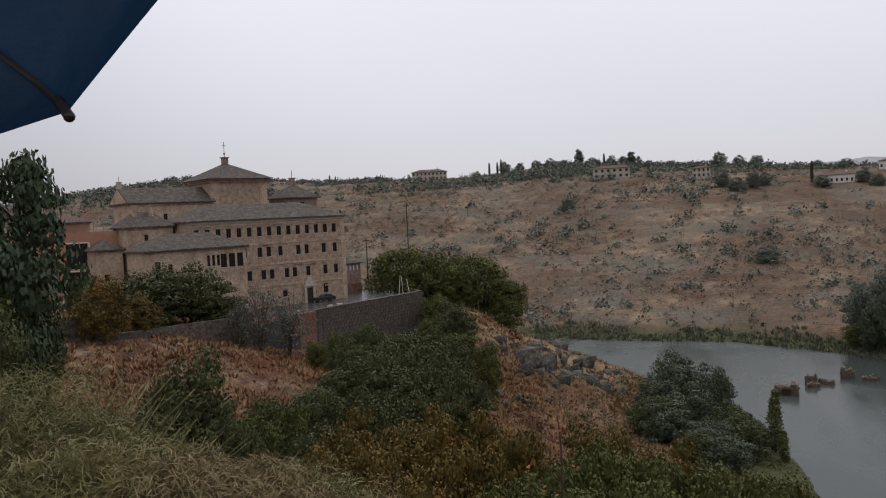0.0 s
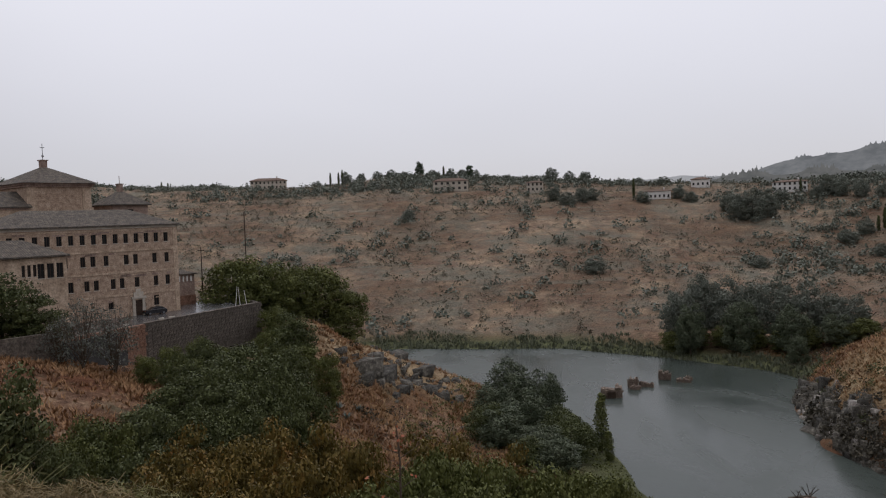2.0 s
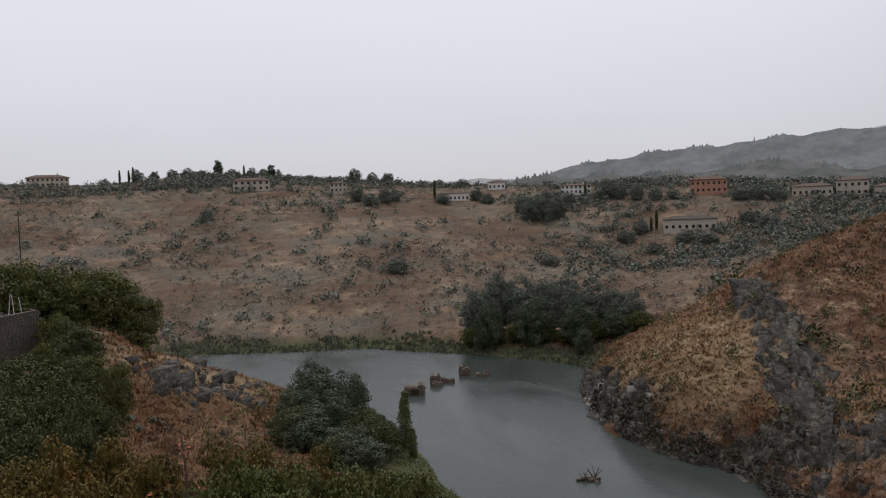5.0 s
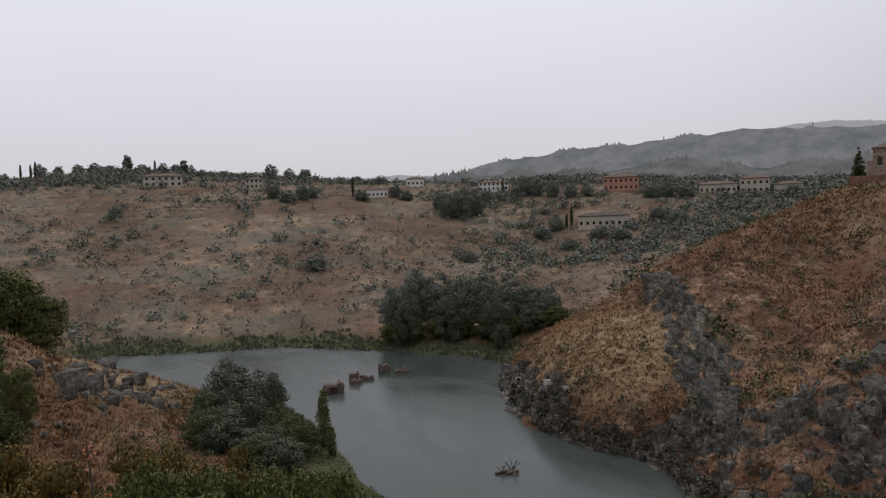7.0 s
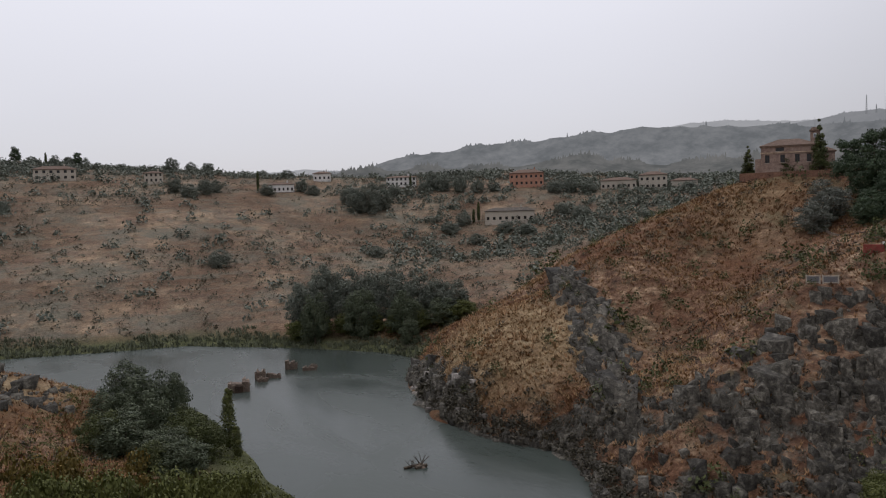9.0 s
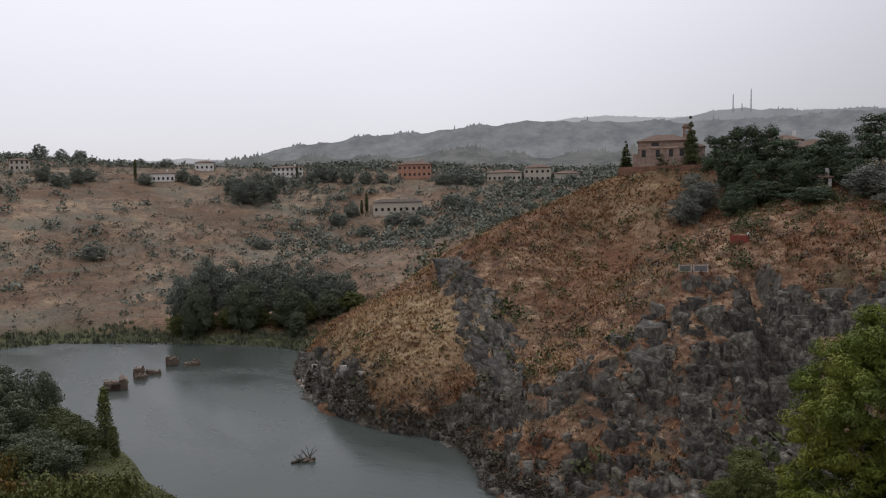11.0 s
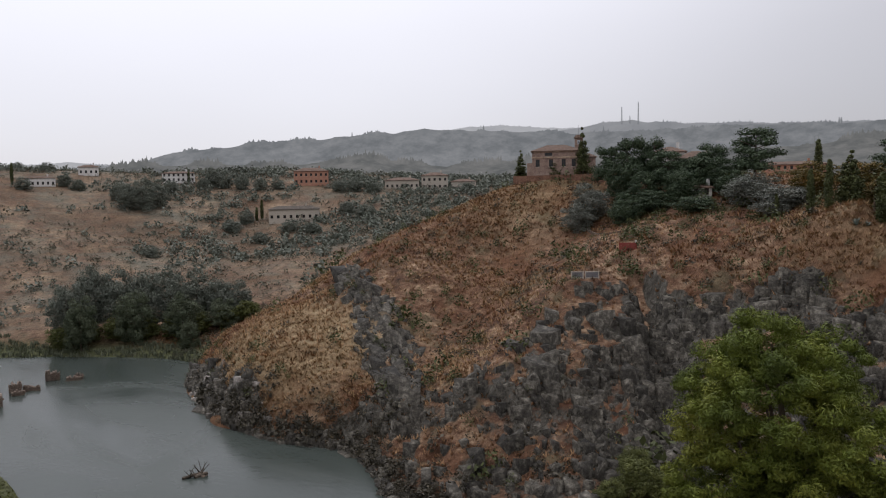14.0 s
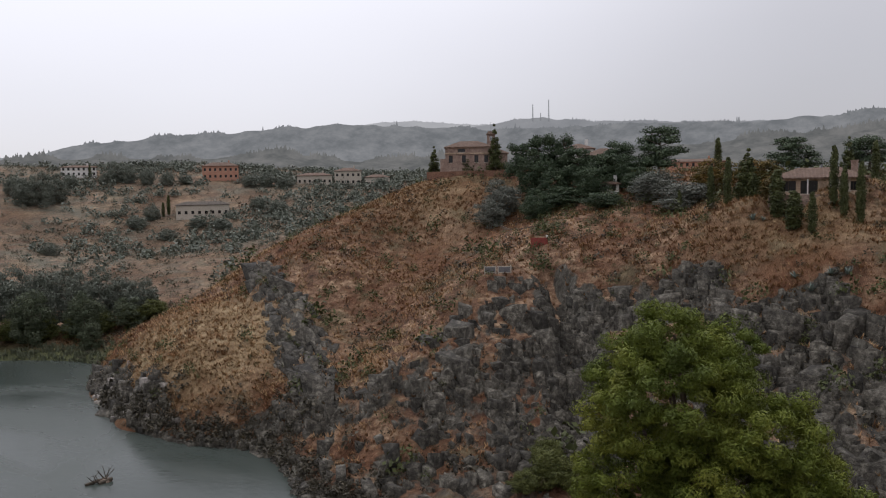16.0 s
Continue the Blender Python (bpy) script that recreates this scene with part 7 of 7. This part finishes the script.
for x, y, h, r, n in ((-3.5, 6.7, 1.75, 1.2, 3600), (-3.9, 5.9, 1.4, 1.2, 3000), (-3.0, 6.5, 1.38, 0.9, 2600), (-2.6, 6.5, 1.15, 0.8, 2000), (-2.3, 4.7, 0.62, 0.8, 1800), (-4.5, 7.2, 1.7, 1.1, 2400), (-1.2, 6.2, 0.85, 0.6, 1300), (-0.9, 5.9, 0.65, 0.6, 1200)):
    broom(x, y, h, r, "broom", "yellow-green broom bush with fine arching stems", "broom_bush", n)
for x, y, h, r, n in ((-2.2, 6.2, 1.0, 0.6, 1500), (-2.0, 6.7, 1.1, 0.55, 1300), (-1.6, 6.3, 0.95, 0.6, 1400), (-0.6, 5.8, 0.5, 0.5, 900), (-1.8, 4.7, 0.5, 0.7, 1400), (-1.4, 4.7, 0.45, 0.5, 900), (-1.0, 4.7, 0.36, 0.5, 800), (-2.7, 5.6, 0.8, 0.7, 1500), (-1.3, 5.5, 0.6, 0.6, 1200)):
    broom(x, y, h, r, "brow_grass", "dry straw-coloured grass clump on the brow", "dry_grass_clump", n)


def sapling():
    rng = np.random.default_rng(2)
    x, y = 1.2, 8.9
    g = height_at(x, y)
    ob = thing("sapling", pose(x, y, g), "thin bare sapling with a few red leaves", "plant")
    bm = bmesh.new()
    top = 42.72 - g
    pts = [Vector((0.02 * math.sin(k * 1.7), 0, top * k / 6)) for k in range(7)]
    for k in range(6):
        tube(bm, pts[k], pts[k + 1], 0.02 - 0.002 * k, 0.018 - 0.002 * k, 6)
    part("stem", bm, M["bark"], ob)
    for k in range(10):
        z = top * rng.uniform(0.55, 1.0)
        bm = tube(bmesh.new(), (0, 0, z), (rng.uniform(-0.35, 0.3), rng.uniform(-0.1, 0.1), z + 0.15), 0.006, 0.003, 5)
        part("twig", bm, M["bark"], ob)
    for k in range(26):
        near = k < 15
        c = np.array([[rng.normal(0.0, 0.06), rng.normal(0, 0.05), top - rng.uniform(-0.02, 0.3)]]) if near else np.array([[rng.uniform(-0.55, 0.2), rng.normal(0, 0.1), top - rng.uniform(0.45, 1.0)]])
        v, q = leaf_quads(c, np.array([rng.uniform(0.04, 0.07)]), rng)
        o = new("leaf", quick_mesh("leaf", v, q, M["red_leaf"], False, 4))
        o.parent = ob


sapling()


def brow_pine():
    rng = np.random.default_rng(9)
    x, y = 21.0, 4.6
    g = height_at(x, y)
    ob = thing("brow_pine", pose(x, y, g), "bushy bright green pine growing below the brow", "tree")
    lobes = [(0.3, 0.9, 39.3, 2.3, 1.0), (-0.2, -1.9, 38.4, 1.45, 1.0), (-0.4, 1.8, 37.1, 1.5, 0.9), (-0.4, -0.7, 37.0, 1.9, 0.9), (0.2, 2.3, 39.6, 0.8, 0.8), (1.1, -0.3, 40.3, 1.1, 0.8), (0.4, 1.1, 41.0, 0.95, 0.8), (-0.2, -2.9, 37.4, 0.9, 0.8), (0, 0, 35, 2.4, 1.0)]
    bm = bmesh.new()
    tube(bm, (0, 0, -0.5), (0.1, 0.2, 37.5 - g), 0.22, 0.13, 9)
    tube(bm, (0.1, 0.2, 37.5 - g), (0.3, 0.8, 41.0 - g), 0.13, 0.03, 8)
    part("trunk", bm, M["bark"], ob)
    needle = np.array([(-0.5, 0, 0), (0, -0.11, 0.02), (0.5, 0, 0.06), (0, 0.11, 0.02)])
    for lx, ly, lz, r, f in lobes:
        bm = tube(bmesh.new(), (0.1, 0.2, 36 - g), (lx, ly, lz - g), 0.09, 0.03, 6)
        part("limb", bm, M["bark"], ob)
        n = int(34 * r * r)
        d = rng.normal(size=(n, 3))
        d /= np.linalg.norm(d, axis=1, keepdims=True)
        c = d * r * rng.uniform(0.55, 1.0, (n, 1)) * np.array([1, 1, 0.92]) + np.array([lx, ly, lz - g])
        blobs = np.c_[c, rng.uniform(0.22, 0.42, n)]
        o = new("bough", crown_of(blobs, 400, 0.13, M["needle"], rng, 0.8, needle))
        o.parent = ob


brow_pine()


# ---- the umbrella, set and stretched to fit the camera's view ----
def umbrella():
    C, A = Vector((-0.6285, 0.6226, 45.3239)), Vector((-0.0472, 0.9919, 0.1183)).normalized()
    # unequal half-axes: the canopy is oval so its visible edges fit the camera's view
    E, S = Vector((0.3261, 0.0421, -0.2229)), Vector((0.5252, -0.0094, 0.2884))   # towards two of its ribs
    ob = thing("umbrella", Matrix.Translation(C), "open dark blue umbrella wet with rain", "umbrella")
    rise, n = 0.12, 8

    def rib(a, t):
        return (E * math.cos(a) + S * math.sin(a)) * (math.sin(t * 1.35) / math.sin(1.35)) + A * (rise * (math.cos(t * 1.35) - math.cos(1.35)) / (1 - math.cos(1.35)))

    for k in range(n):
        a0, a1 = k * math.pi / 4, (k + 1) * math.pi / 4
        bm = bmesh.new()
        g = []
        for i in range(9):
            t = i / 8
            p, q = rib(a0, t), rib(a1, t)
            row = []
            for j in range(9):
                u = j / 8
                s = p.lerp(q, u) * (1 - 0.012 * t * math.sin(math.pi * u))
                row.append(bm.verts.new(s))
            g.append(row)
        for i in range(8):
            for j in range(8):
                bm.faces.new((g[i][j], g[i + 1][j], g[i + 1][j + 1], g[i][j + 1]))
        bmesh.ops.remove_doubles(bm, verts=bm.verts[:], dist=0.0004)
        part("canopy_panel", bm, M["nylon"], ob, smooth=True)
        bm = bmesh.new()
        for i in range(8):
            tube(bm, rib(a0, i / 8) - A * 0.004, rib(a0, (i + 1) / 8) - A * 0.004, 0.0026, 0.0026, 6)
        r = part("rib", bm, M["ribmetal"], ob)
        e = rib(a0, 1.0)
        d = (rib(a0, 1.0) - rib(a0, 0.93)).normalized()
        bm = tube(bmesh.new(), e - d * 0.03 - A * 0.004, e + d * 0.012 - A * 0.004, 0.0048, 0.0045, 10)
        bmesh.ops.create_uvsphere(bm, u_segments=10, v_segments=6, radius=0.0048, matrix=Matrix.Translation(e + d * 0.013 - A * 0.004))
        part("tip", bm, M["ribmetal"], r)
    tubeb = tube(bmesh.new(), A * (rise + 0.05), A * -0.62, 0.006, 0.006, 10)
    part("shaft", tubeb, M["metal"], ob)
    part("grip", tube(bmesh.new(), A * -0.62, A * -0.74, 0.014, 0.014, 12), M["ribmetal"], ob)


M["nylon"] = material("wet_navy_nylon", [(0.004, 0.022, 0.055), (0.008, 0.034, 0.080)], 0.12, rough=0.45, bump=0.15, spec=0.4)
M["ribmetal"] = material("black_rib", [(0.012, 0.010, 0.010), (0.03, 0.022, 0.018)], 0.05, rough=0.4, bump=0.0)
_t = M["nylon"].node_tree
_tr, _mx = _t.nodes.new("ShaderNodeBsdfTranslucent"), _t.nodes.new("ShaderNodeMixShader")
_tr.inputs["Color"].default_value = (0.004, 0.036, 0.085, 1)
_mx.inputs[0].default_value = 0.5
_t.links.new(_t.nodes["Principled BSDF"].outputs[0], _mx.inputs[1])
_t.links.new(_tr.outputs[0], _mx.inputs[2])
_t.links.new(_mx.outputs[0], _t.nodes["Material Output"].inputs[0])
umbrella()
